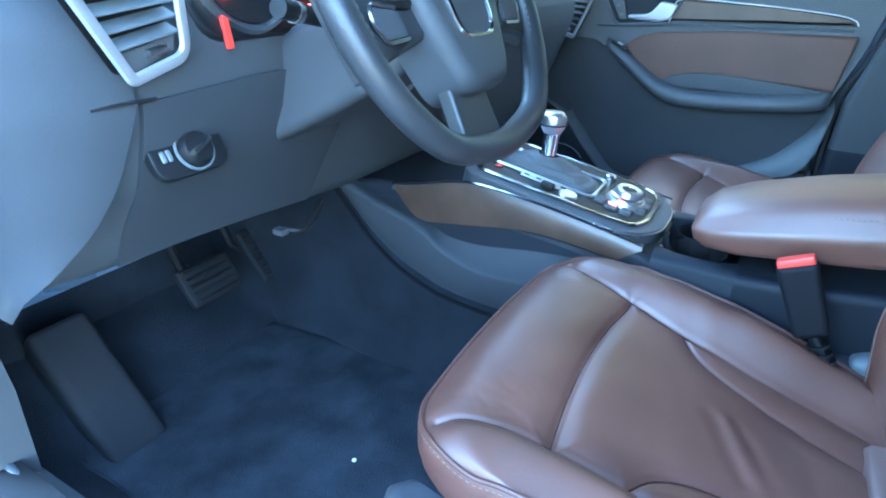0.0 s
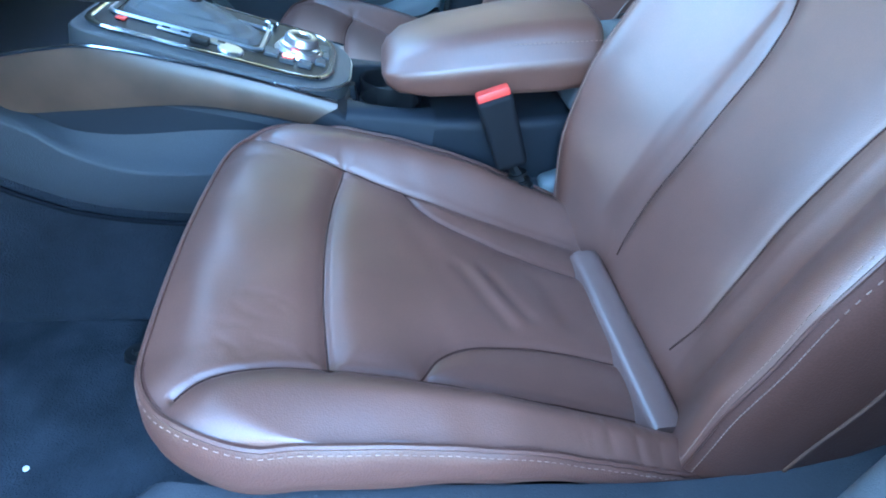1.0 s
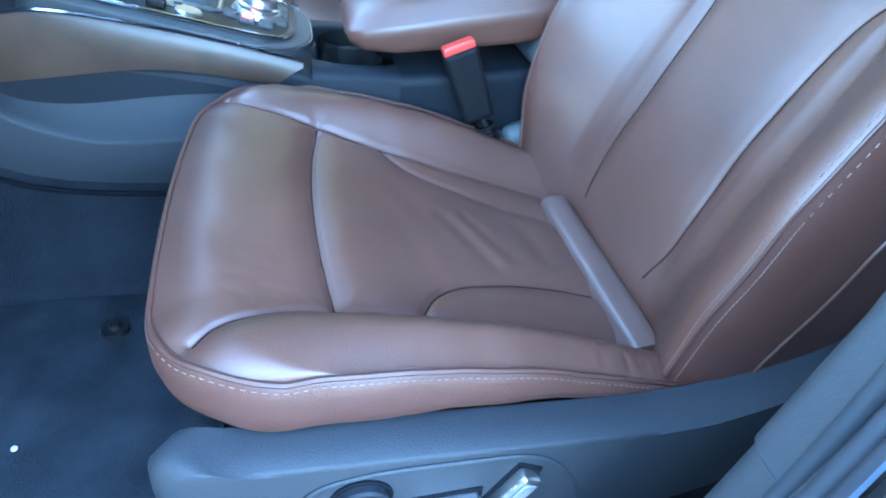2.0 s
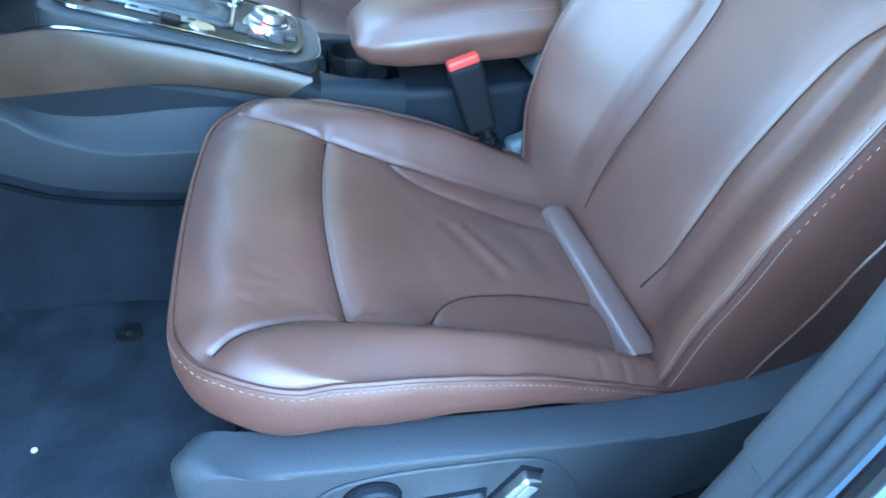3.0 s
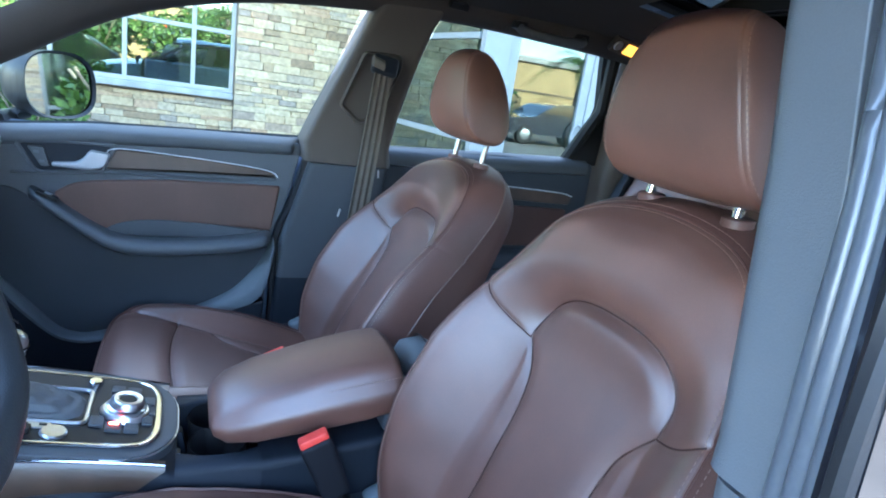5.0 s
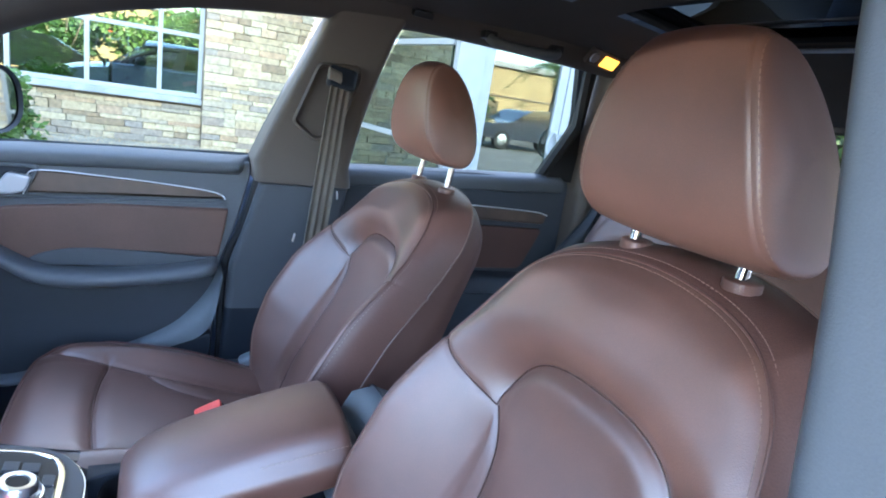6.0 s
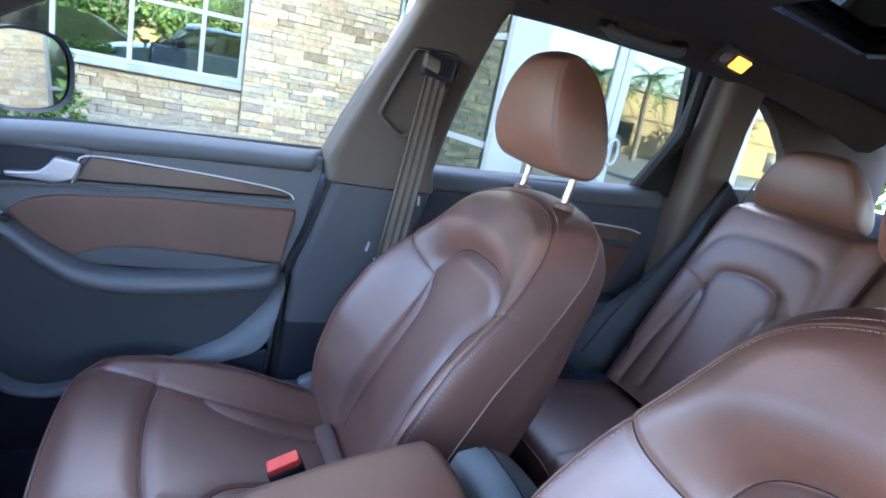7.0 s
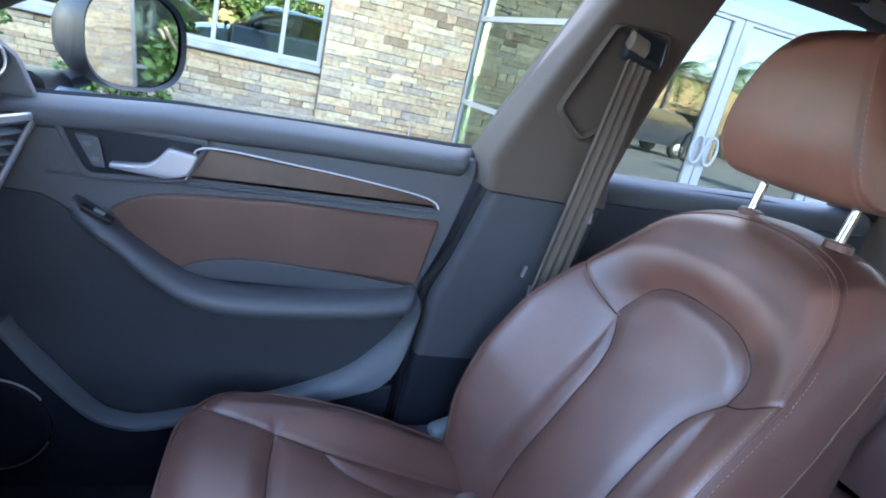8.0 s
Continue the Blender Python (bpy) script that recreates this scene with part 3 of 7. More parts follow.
            part("switch_ring", tube([(-0.287 + 0.0225 * math.cos(a), -0.2685, 0.596 + 0.0225 * math.sin(a)) for a in [2 * math.pi * k / 40 for k in range(40)]], 0.0018, 6, True), RECESS, lum, "dark gap round the switch")
            for dx, dz in ((0.0, 0.009), (0.0, -0.009), (0.009, 0.0), (-0.009, 0.0)):
                part("dimple", lathe([(0.0, 0.0015), (0.0025, 0.0012), (0.0038, 0.0), (0.0, 0.0)], 14, pose(-0.287 + dx, -0.2768, 0.596 + dz, 90, 0, 0)), DASH, lum)
            for name, label, x, z, turn, w, h in (("seat_switch", "satin silver seat switch", -0.218, 0.573, -4, 0.054, 0.022), ("recline_switch", "satin silver recline switch", -0.166, 0.584, 26, 0.020, 0.056)):
                m = pose(x, -0.273, z, 0, turn, 0)
                sw = part(name, box((w, 0.016, h), m, 0.005, 3), SATIN, va, label)
                part("switch_cap", box((w - 0.009, 0.004, h - 0.009), m @ pose(0, -0.0072, 0), 0.0018, 2), SILVER, sw, "brushed cap")
                part("switch_gap", box((w + 0.006, 0.004, h + 0.006), pose(x, -0.2672, z, 0, turn, 0), 0.0015, 1), RECESS, sw, "dark gap round the switch")
    part("base", box((0.38, 0.40, 0.10), pose(-0.18, 0, 0.505), 0.015, 2), BLACK, seat)
    for sg in (-1, 1):
        part("rail", box((0.52, 0.04, 0.075), pose(-0.14, sg * 0.18, 0.4175), 0.005, 1), BLACK, seat)
    # pivot cover beside the gap
    for sg in (1,):
        part("hinge_cover", box((0.10, 0.034, 0.075), pose(0.030, sg * 0.240, 0.632, 0, -24, 0), 0.014, 3), PLASTIC_GREY, seat, "grey plastic hinge cover")
    return seat


DRIVER_Y, PASSENGER_Y = -0.365, 0.3775
car_seat((0, DRIVER_Y, 0), 19, "brown leather driver's seat with pale stitching and power switches", True, (0.2138, 1.2031), -0.003, 0.066)
car_seat((-0.005, PASSENGER_Y, -0.028), 26, "brown leather passenger seat, reclined further back", False, (0.2727, 1.2073), -0.006, 0.073)

# ---------------------------------------------------------------- car shell: floor, roof, pillars


def structure(name, bm, material, label, category="", sharp=40):
    ob = part(name, bm, material, None, "", sharp)
    return tagged(ob, label, category or name.replace("_", " "), kind="structure")


FLOOR = 0.38


def carpet_height(x, y):
    a = abs(y)
    z = FLOOR + 0.20 * float(smooth(0.18, 0.135, a)) + 0.004 * math.sin(x * 23 + y * 9) * math.sin(y * 31)
    z += 0.45 * max(0.0, -0.98 - x) * (1.0 if x > -1.3 else 1.0)
    z += 0.05 * float(smooth(0.60, 0.70, a))
    return z


structure("floor", surf(lambda x, y: (x, y, carpet_height(x, y)), np.linspace(-1.45, 1.75, 110), np.linspace(-0.74, 0.74, 90)), CARPET, "dark blue-black car floor carpet, slightly dusty", "carpet")


def floor_mat():
    ob = thing("floor_mat", (-0.75, -0.39, FLOOR), "dark blue carpet floor mat with a round fastener, lint on it", "floor mat")
    bm = bmesh.new()
    n = 46
    X = np.linspace(-0.32, 0.33, n)
    rows = []
    for i, x in enumerate(X):
        lo, hi = -0.245, 0.232 if x > -0.05 else 0.232 - 0.03 * (-0.05 - x) / 0.27
        rows.append([bm.verts.new((x, lo + (hi - lo) * j / 30, 0.020 + 0.0035 * math.sin(x * 19 + 5 * j / 30) * math.sin(j * 0.5 + x * 4) - (0.011 if j in (0, 30) or i in (0, n - 1) else 0))) for j in range(31)])
    for a, b in zip(rows, rows[1:]):
        for j in range(30):
            bm.faces.new((a[j], a[j + 1], b[j + 1], b[j]))
    part("mat", bm, MAT_PILE, ob)
    part("binding", tube([(x, y, 0.012) for x, y in [(-0.32, -0.245), (0.33, -0.245), (0.33, 0.232), (-0.05, 0.232), (-0.32, 0.202)]], 0.006, 6, True), MAT_PILE, ob)
    part("fastener", lathe([(0.0, 0.014), (0.006, 0.014), (0.008, 0.007), (0.017, 0.007), (0.019, 0.0), (0.0, 0.0)], 24, pose(0.185, 0.145, 0.019)), BLACK, ob, "round black fastener")
    return ob


floor_mat()
lint = tagged(part("lint", lathe([(0.0, 0.003), (0.003, 0.002), (0.0035, 0.0), (0.0, 0.0)], 8, pose(-0.632, -0.418, FLOOR + 0.021)), surface("white_lint", (0.8, 0.8, 0.78), 0.9, grain=500), None), "small white crumb lying on the floor mat", "crumb")


def roof_fall(x):
    """How far the roof has come down towards the tailgate."""
    return 0.135 * max(0.0, x - 0.6) ** 1.3


def headliner_z(x, y):
    return 1.555 - 0.085 * (abs(y) / 0.60) ** 3 - roof_fall(x) * max(0.0, 1 - (abs(y) / 0.62) ** 4) - 0.05 * max(0, (x - 0.9) / 0.7) ** 2 * (abs(y) / 0.62) ** 4 - 0.25 * max(0.0, (-0.30 - x)) ** 1.6


def headliner():
    xs, ys = np.linspace(-0.62, 1.65, 92), np.linspace(-0.62, 0.62, 51)
    bm = surf(lambda x, y: (x, y, headliner_z(x, y)), xs, ys)
    kill = [f for f in bm.faces if abs(f.calc_center_median().y) < 0.35 and (-0.18 < f.calc_center_median().x < 0.56 or 0.68 < f.calc_center_median().x < 0.96)]
    bmesh.ops.delete(bm, geom=kill, context="FACES")
    return structure("ceiling", bm, HEADLINER, "black fabric headliner round the roof window", "headliner")


headliner()
roof_window = thing("roof_window", (0, 0, 1.575), "dark tinted panoramic roof window with black frame", "sunroof", kind="structure")
for x0, x1, drop, tilt in ((-0.22, 0.58, 0.0, 0.0), (0.66, 1.02, 0.022, 7.0)):
    part("pane", box((x1 - x0, 0.74, 0.006), pose((x0 + x1) / 2, 0, -drop, 0, tilt, 0), 0.002, 1), DARK_GLASS, roof_window)
    part("frame", tube([(x, y, z - 0.020 - roof_fall(x)) for x, y, z in ((x0 + 0.03, -0.352, 0.008), (x1 - 0.045, -0.352, 0.008), (x1 - 0.045, 0.352, 0.008), (x0 + 0.03, 0.352, 0.008))], 0.011, 8, True), BLACK, roof_window, "black frame")
part("cross_member", box((0.12, 0.76, 0.03), pose(0.62, 0, 0.012), 0.006, 2), BLACK, roof_window, "black cross member between the panes")
part("cross_rail", box((0.012, 0.66, 0.006), pose(0.957, 0, -0.070, 0, 12, 0), 0.002, 1), SATIN, roof_window, "thin metal cross rail")


def pillar_ring(z, x0, x1, y, depth=0.10, r=0.02):
    pts = rounded([(x0, y + depth), (x0, y), (x1, y), (x1, y + depth)], [0.002, r, r, 0.002], 6)
    return [(px, py, z) for px, py in pts]


PILLAR = [(0.42, -0.070, 0.20, 0.695), (0.60, -0.068, 0.20, 0.692), (0.83, -0.060, 0.20, 0.688), (0.95, -0.028, 0.205, 0.680), (1.045, -0.004, 0.215, 0.670),
          (1.10, -0.020, 0.206, 0.662), (1.18, 0.008, 0.214, 0.645), (1.26, 0.040, 0.228, 0.630), (1.34, 0.074, 0.244, 0.612), (1.42, 0.106, 0.264, 0.592), (1.50, 0.14, 0.30, 0.572)]


def b_pillar(sign, label):
    ob = thing("b_pillar", (0, 0, 0), label, "pillar trim", kind="structure")
    rows = PILLAR if sign > 0 else [(z, float(np.interp(z, [0.83, 0.95, 1.045, 1.10, 1.18, 1.26, 1.34, 1.42, 1.5], [-0.034, -0.022, -0.018, -0.012, -0.002, 0.005, 0.010, 0.022, 0.04])) if z > 0.8 else x0, x1, y) for z, x0, x1, y in PILLAR]
    cut = [0.72] + [float(np.interp(0.72, [r[0] for r in rows[:3]], [r[i] for r in rows[:3]])) for i in (1, 2, 3)]
    low = [pillar_ring(z, x0, x1, y, 0.05 if sign < 0 else 0.10) for z, x0, x1, y in [cut] + rows[2:5] + ([(1.080, -0.016, 0.21, 0.665)] if sign < 0 else [])]
    foot = [pillar_ring(z, x0, x1, y + 0.003, 0.05 if sign < 0 else 0.10) for z, x0, x1, y in rows[:2] + [[0.7195] + cut[1:]]]
    up = [pillar_ring(z, x0 - 0.003, x1 + 0.002, y - 0.004, 0.055 if sign < 0 else 0.11) for z, x0, x1, y in [(1.049, -0.012, 0.217, 0.668)] + rows[5:]] if sign > 0 else [pillar_ring(z, x0 - 0.003, x1 + 0.002, y - 0.004, 0.055) for z, x0, x1, y in [(1.084, -0.015, 0.217, 0.664)] + rows[5:]]
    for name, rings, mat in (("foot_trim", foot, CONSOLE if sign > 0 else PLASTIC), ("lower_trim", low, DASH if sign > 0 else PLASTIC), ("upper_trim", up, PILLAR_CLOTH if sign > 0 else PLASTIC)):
        part(name, loft([[(x, sign * y, z) for x, y, z in r] for r in rings]), mat, ob)
    return ob


b_pillar(1, "charcoal trim of the door pillar with belt guide")
b_pillar(-1, "grey-blue plastic trim of the door pillar")


def roof_rail(sign):
    """Trim over the side windows, from the windscreen pillar to the rear."""
    pts = spline([(-1.02, 0.66, 0.995), (-0.80, 0.635, 1.135), (-0.62, 0.620, 1.250), (-0.42, 0.605, 1.365), (-0.20, 0.600, 1.432), (0.05, 0.597, 1.466), (0.34, 0.595, 1.482), (0.62, 0.593, 1.478), (0.90, 0.590, 1.466), (1.15, 0.58, 1.44), (1.45, 0.565, 1.37)], 60)
    bm = bmesh.new()
    ring = [(0.055, -0.022), (0.035, -0.035), (0.0, -0.032), (-0.03, -0.008), (-0.055, 0.03), (-0.05, 0.06), (0.02, 0.07), (0.09, 0.05), (0.10, 0.0)]
    rings = [[(p.x, sign * (p.y + a), p.z + b) for a, b in ring] for p in pts]
    bm = loft(rings)
    return structure("roof_rail", bm, HEADLINER, "dark trim over the side windows", "trim", 50)


for s in (1, -1):
    roof_rail(s)


def grab_handle():
    ob = thing("grab_handle", (0.58, 0.555, 1.462), "folded black roof grab handle above the rear door", "grab handle")
    part("grip", tube(spline([(-0.10, 0.0, 0.0), (-0.085, -0.016, -0.012), (0.0, -0.022, -0.016), (0.085, -0.016, -0.012), (0.10, 0.0, 0.0)], 24), 0.012, 10), PLASTIC_SOFT, ob)
    for s in (-1, 1):
        part("mount", box((0.035, 0.03, 0.02), pose(s * 0.098, 0.004, 0.004), 0.006, 2), BLACK, ob)
    return ob


grab_handle()
hook = tagged(part("coat_hook", box((0.05, 0.02, 0.016), pose(0.30, 0.545, 1.478, 20, 0, 5), 0.005, 2), BLACK, None), "small black coat hook on the headliner", "coat hook")


def reading_lamp():
    ob = thing("reading_lamp", (0.785, 0.502, 1.460), "small rear reading lamp, lit warm orange", "reading lamp")
    m = pose(0, 0, 0, -52, 6, 8)
    part("housing", box((0.100, 0.046, 0.016), m, 0.006, 2), PILLAR_CLOTH, ob)
    part("lens", box((0.052, 0.030, 0.008), m @ pose(0.022, 0, -0.008), 0.003, 2), lamp_mat("warm_lens", (1.0, 0.40, 0.05), 0.10), ob, "glowing amber lens")
    part("switch", lathe([(0, 0.004), (0.012, 0.004), (0.014, 0), (0, 0)], 20, m @ pose(-0.033, 0, -0.008, 180)), SATIN, ob, "round switch")
    return ob


reading_lamp()


def belt_guide():
    ob = thing("seat_belt", (0, 0, 0), "greyish brown three-rib seat belt running down the pillar", "seat belt")
    # pocket that the height adjuster slides in: a raised rim round a sunk floor
    out = rounded([(0.055, 1.205), (0.096, 1.335), (0.186, 1.340), (0.192, 1.315), (0.165, 1.21), (0.110, 1.163)], [0.012, 0.012, 0.012, 0.012, 0.03, 0.015], 5)

    def lean_y(z):
        return float(np.interp(z, [1.10, 1.18, 1.26, 1.34, 1.42], [0.658, 0.641, 0.626, 0.608, 0.588]))
    rings = []
    for o, sc in ((0.004, 1.08), (-0.004, 1.075), (-0.012, 1.05), (-0.014, 1.02), (-0.012, 0.98), (-0.002, 0.94)):
        rings.append([(0.127 + (x - 0.127) * sc, lean_y(1.26 + (z - 1.26) * sc) + o, 1.26 + (z - 1.26) * sc) for x, z in out])
    part("slot_cover", loft(rings), PILLAR_CLOTH, ob, "dark slot cover", 50)
    gy = lean_y(1.305)
    part("guide", box((0.066, 0.026, 0.048), pose(0.146, gy - 0.022, 1.312, -12, 8, 0), 0.011, 4), CONSOLE, ob, "black belt guide")
    wrap = [(x, 0.012 * math.cos(a) - 0.034, 0.013 * math.sin(a) + dz) for x, dz in ((0.112, 0.004), (0.140, -0.004)) for a in [math.pi * (0.45 + 1.1 * k / 12) for k in range(13)]]
    part("belt_loop", loft([[(x, gy + y, 1.316 + z) for x, y, z in wrap[:13]] + [(0.112, gy - 0.020, 1.316)], [(x, gy + y, 1.316 + z) for x, y, z in wrap[13:]] + [(0.140, gy - 0.020, 1.314)]]), BELT, ob, "webbing turned over the guide", 60)
    a0, b0 = Vector((0.120, gy - 0.030, 1.300)), Vector((0.164, gy - 0.026, 1.296))
    a1, b1 = Vector((0.104, 0.652, 0.86)), Vector((0.157, 0.652, 0.86))
    rows = []
    for k in range(30):
        t = k / 29
        a, b = a0.lerp(a1, t), b0.lerp(b1, t)
        row = []
        for j in range(25):
            f = j / 24
            d = 0.0024 * math.cos(f * math.pi * 6)
            p = a.lerp(b, f)
            row.append((p.x, p.y - 0.003 - d - 0.003 * math.sin(t * math.pi), p.z))
        for j in range(24, -1, -1):
            p = a.lerp(b, j / 24)
            row.append((p.x, p.y + 0.001, p.z))
        rows.append(row)
    part("webbing", loft(rows), BELT, ob, "ribbed greyish webbing", 50)
    for x, z, turn in ((0.081, 0.922, 12), (0.102, 0.886, -4)):
        part("tongue", box((0.005, 0.008, 0.022), pose(x, 0.645, z, 0, turn, 0), 0.002, 2), SATIN, ob, "metal belt tongue")
    part("tongue", box((0.005, 0.006, 0.022), pose(0.178, 0.646, 1.034, 0, -6, 0), 0.003, 2), SATIN, ob, "metal belt tongue")
    return ob


belt_guide()

# ---------------------------------------------------------------- passenger's front door


def front_door():
    ob = thing("front_door", (0, 0, 0), "closed front door, charcoal with brown leather insert and silver trim", "car door")
    out = rounded([(-0.90, 0.40), (-0.105, 0.40), (-0.088, 0.56), (-0.084, 0.82), (-0.046, 0.93), (-0.018, 1.06), (-0.022, 1.086), (-0.35, 1.076), (-0.65, 1.060), (-0.90, 1.04)], [0.01, 0.03, 0.02, 0.04, 0.04, 0.02, 0.006, 0.02, 0.02, 0.01], 4)
    part("panel", plate(out, 0.035, side_plane(0.755), 0.006), PLASTIC_SOFT, ob, "charcoal door panel")
    # rolled top below the glass
    sec = [(0.790, -0.012), (0.770, 0.001), (0.740, 0.004), (0.716, -0.002), (0.704, -0.011), (0.702, -0.020), (0.705, -0.028), (0.711, -0.034), (0.7185, -0.040), (0.79, -0.044)]
    rings = []
    for x in np.linspace(-0.92, -0.018, 30):
        z = float(np.interp(x, [-0.92, -0.711, -0.5, -0.3, -0.02], [1.035, 1.055, 1.078, 1.087, 1.094]))
        e = 0.5 if x > -0.02 else 1.0
        rings.append([(x, 0.79 + (y - 0.79) * e, z + d) for y, d in sec])
    part("belt_rail", loft(rings), PLASTIC_SOFT, ob, "padded charcoal top rail", 50)
    strip = rounded([(-0.474, 0.981), (-0.283, 0.988), (-0.078, 0.993), (-0.086, 1.003), (-0.118, 1.0105), (-0.20, 1.0185), (-0.30, 1.025), (-0.449, 1.030)], [0.003, 0.02, 0.003, 0.012, 0.03, 0.03, 0.02, 0.004], 4)
    st = part("trim_strip", plate(strip, 0.010, side_plane(0.722), 0.004, 3), WOOD, ob, "brown veneer strip")
    part("chrome_edge", tube(spline([(-0.477, 0.7095, 0.978), (-0.468, 0.7095, 0.998), (-0.452, 0.7095, 1.031), (-0.30, 0.7095, 1.0265), (-0.20, 0.7095, 1.0198), (-0.118, 0.7095, 1.0115), (-0.085, 0.7095, 1.003), (-0.075, 0.7095, 0.992)], 80), 0.0014, 6), BRIGHT, st, "thin bright edge")
    # handle bay: a flat near-black plate, the recess's shade put into its colour
    bay = rounded([(-0.648, 1.034), (-0.607, 0.966), (-0.480, 0.977), (-0.456, 1.034)], [0.012, 0.014, 0.006, 0.006], 5)
    part("handle_bay", plate(bay, 0.006, side_plane(0.722), 0.002), CONSOLE, ob, "near-black plate standing in for the shaded handle recess")
    part("bay_rim", tube([(-0.552 + (x + 0.552) * 1.05, 0.7155, 1.0 + (z - 1.0) * 1.12) for x, z in bay], 0.0046, 8, True), PLASTIC_SOFT, ob, "raised rim round the handle")
    lk = part("lock_switch", plate(rounded([(-0.626, 1.022), (-0.600, 0.977), (-0.583, 0.978), (-0.595, 1.022)], 0.004, 3), 0.008, side_plane(0.717), 0.002), PLASTIC, ob, "lock switch plate")
    for z in (1.010, 0.989):
        part("symbol", box((0.010, 0.001, 0.006), pose(-0.6035 + (1.0 - z) * 0.5, 0.7085, z, 0, 0, 0), 0), PLASTIC_GREY, lk)
    hand = rounded([(-0.579, 0.980), (-0.500, 0.975), (-0.472, 0.985), (-0.460, 1.018), (-0.503, 1.024), (-0.516, 1.004), (-0.530, 0.993), (-0.579, 0.989)], [0.004, 0.01, 0.01, 0.008, 0.008, 0.012, 0.012, 0.004], 5)
    part("handle", plate(hand, 0.014, side_plane(0.716), 0.005, 3), SILVER, ob, "satin silver door handle")
    # shadowed ledge under the strip
    part("ledge", tube(spline([(-0.66, 0.721, 0.957), (-0.5, 0.719, 0.968), (-0.3, 0.719, 0.976), (-0.08, 0.720, 0.981)], 40), 0.0045, 8, flat=0.7), PLASTIC_SOFT, ob)
    ins = rounded([(-0.580, 0.915), (-0.545, 0.940), (-0.500, 0.951), (-0.332, 0.965), (-0.066, 0.969), (-0.083, 0.846), (-0.22, 0.853), (-0.385, 0.851), (-0.480, 0.832), (-0.54, 0.87)], [0.01, 0.03, 0.02, 0.02, 0.006, 0.01, 0.02, 0.03, 0.02, 0.02], 4)
    part("leather_insert", plate(ins, 0.012, side_plane(0.723), 0.006, 3), DOOR_LEATHER, ob, "brown leather insert")
    # armrest: pull grip sweeping down into a flat rest
    P = spline([(-0.622, 0.712, 0.915), (-0.600, 0.694, 0.905), (-0.555, 0.683, 0.876), (-0.50, 0.674, 0.838), (-0.445, 0.668, 0.811), (-0.37, 0.665, 0.803), (-0.25, 0.665, 0.809), (-0.15, 0.668, 0.820), (-0.105, 0.678, 0.828), (-0.088, 0.70, 0.834)], 60)
    rings = []
    for i, p in enumerate(P):
        t = i / 59
        hgt = 0.015 + 0.004 * float(smooth(0.1, 0.55, t)) - 0.006 * float(smooth(0.9, 1.0, t))
        ring = [(0.06, hgt * 0.7), (0.02, hgt), (-0.010, hgt), (-0.021, hgt * 0.6), (-0.025, 0.0), (-0.020, -hgt * 0.7), (-0.005, -hgt), (0.03, -hgt * 1.3), (0.06, -hgt * 1.6)]
        rings.append([(p.x, p.y + a, p.z + b) for a, b in ring])
    part("armrest", loft(rings), PLASTIC, ob, "charcoal armrest with pull grip", 55)
    part("window_switch", box((0.045, 0.018, 0.008), pose(-0.585, 0.684, 0.9155, 0, 24, 0), 0.003, 2), BLACK, ob, "black window switch")
    part("switch_tip", box((0.016, 0.010, 0.004), pose(-0.582, 0.681, 0.9205, 0, 24, 0), 0.0015, 1), SATIN, ob, "silver switch tip")
    cup = rounded([(-0.485, 0.822), (-0.46, 0.845), (-0.41, 0.860), (-0.35, 0.864), (-0.22, 0.857), (-0.088, 0.845), (-0.09, 0.820)], [0.01, 0.02, 0.03, 0.03, 0.03, 0.006, 0.004], 4)
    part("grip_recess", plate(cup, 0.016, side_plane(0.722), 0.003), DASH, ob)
    # map pocket: lower wall, and the lip that curves up behind it
    low = rounded([(-0.90, 0.415), (-0.115, 0.415), (-0.097, 0.55), (-0.090, 0.655), (-0.32, 0.587), (-0.507, 0.550), (-0.566, 0.566), (-0.684, 0.692), (-0.90, 0.80)], [0.01, 0.02, 0.02, 0.01, 0.05, 0.03, 0.03, 0.03, 0.01], 4)
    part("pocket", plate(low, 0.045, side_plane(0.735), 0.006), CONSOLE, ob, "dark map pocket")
    field = rounded([(-0.89, 0.80), (-0.89, 0.93), (-0.66, 0.925), (-0.60, 0.885), (-0.545, 0.86), (-0.49, 0.815), (-0.44, 0.795), (-0.25, 0.793), (-0.105, 0.812), (-0.082, 0.80), (-0.13, 0.715), (-0.19, 0.655), (-0.35, 0.59), (-0.50, 0.552), (-0.57, 0.572), (-0.69, 0.712)], [0.01, 0.01, 0.02, 0.02, 0.02, 0.02, 0.02, 0.02, 0.02, 0.01, 0.02, 0.03, 0.03, 0.03, 0.03, 0.03], 3)
    part("lower_field", plate(field, 0.005, side_plane(0.720), 0.002), DOOR_FIELD, ob, "dark lower field above the pocket lip")
    up = [(-0.70, 0.730), (-0.684, 0.705), (-0.63, 0.640), (-0.575, 0.582), (-0.54, 0.565), (-0.50, 0.563), (-0.42, 0.583), (-0.352, 0.603), (-0.27, 0.630), (-0.187, 0.671), (-0.14, 0.715), (-0.102, 0.768), (-0.078, 0.832)]
    dn = [(-0.715, 0.72), (-0.698, 0.695), (-0.645, 0.628), (-0.585, 0.567), (-0.54, 0.547), (-0.495, 0.545), (-0.42, 0.563), (-0.352, 0.582), (-0.25, 0.604), (-0.165, 0.630), (-0.115, 0.652), (-0.088, 0.700), (-0.072, 0.80)]
    U, D = spline([(x, 0, z) for x, z in up], 70), spline([(x, 0, z) for x, z in dn], 70)
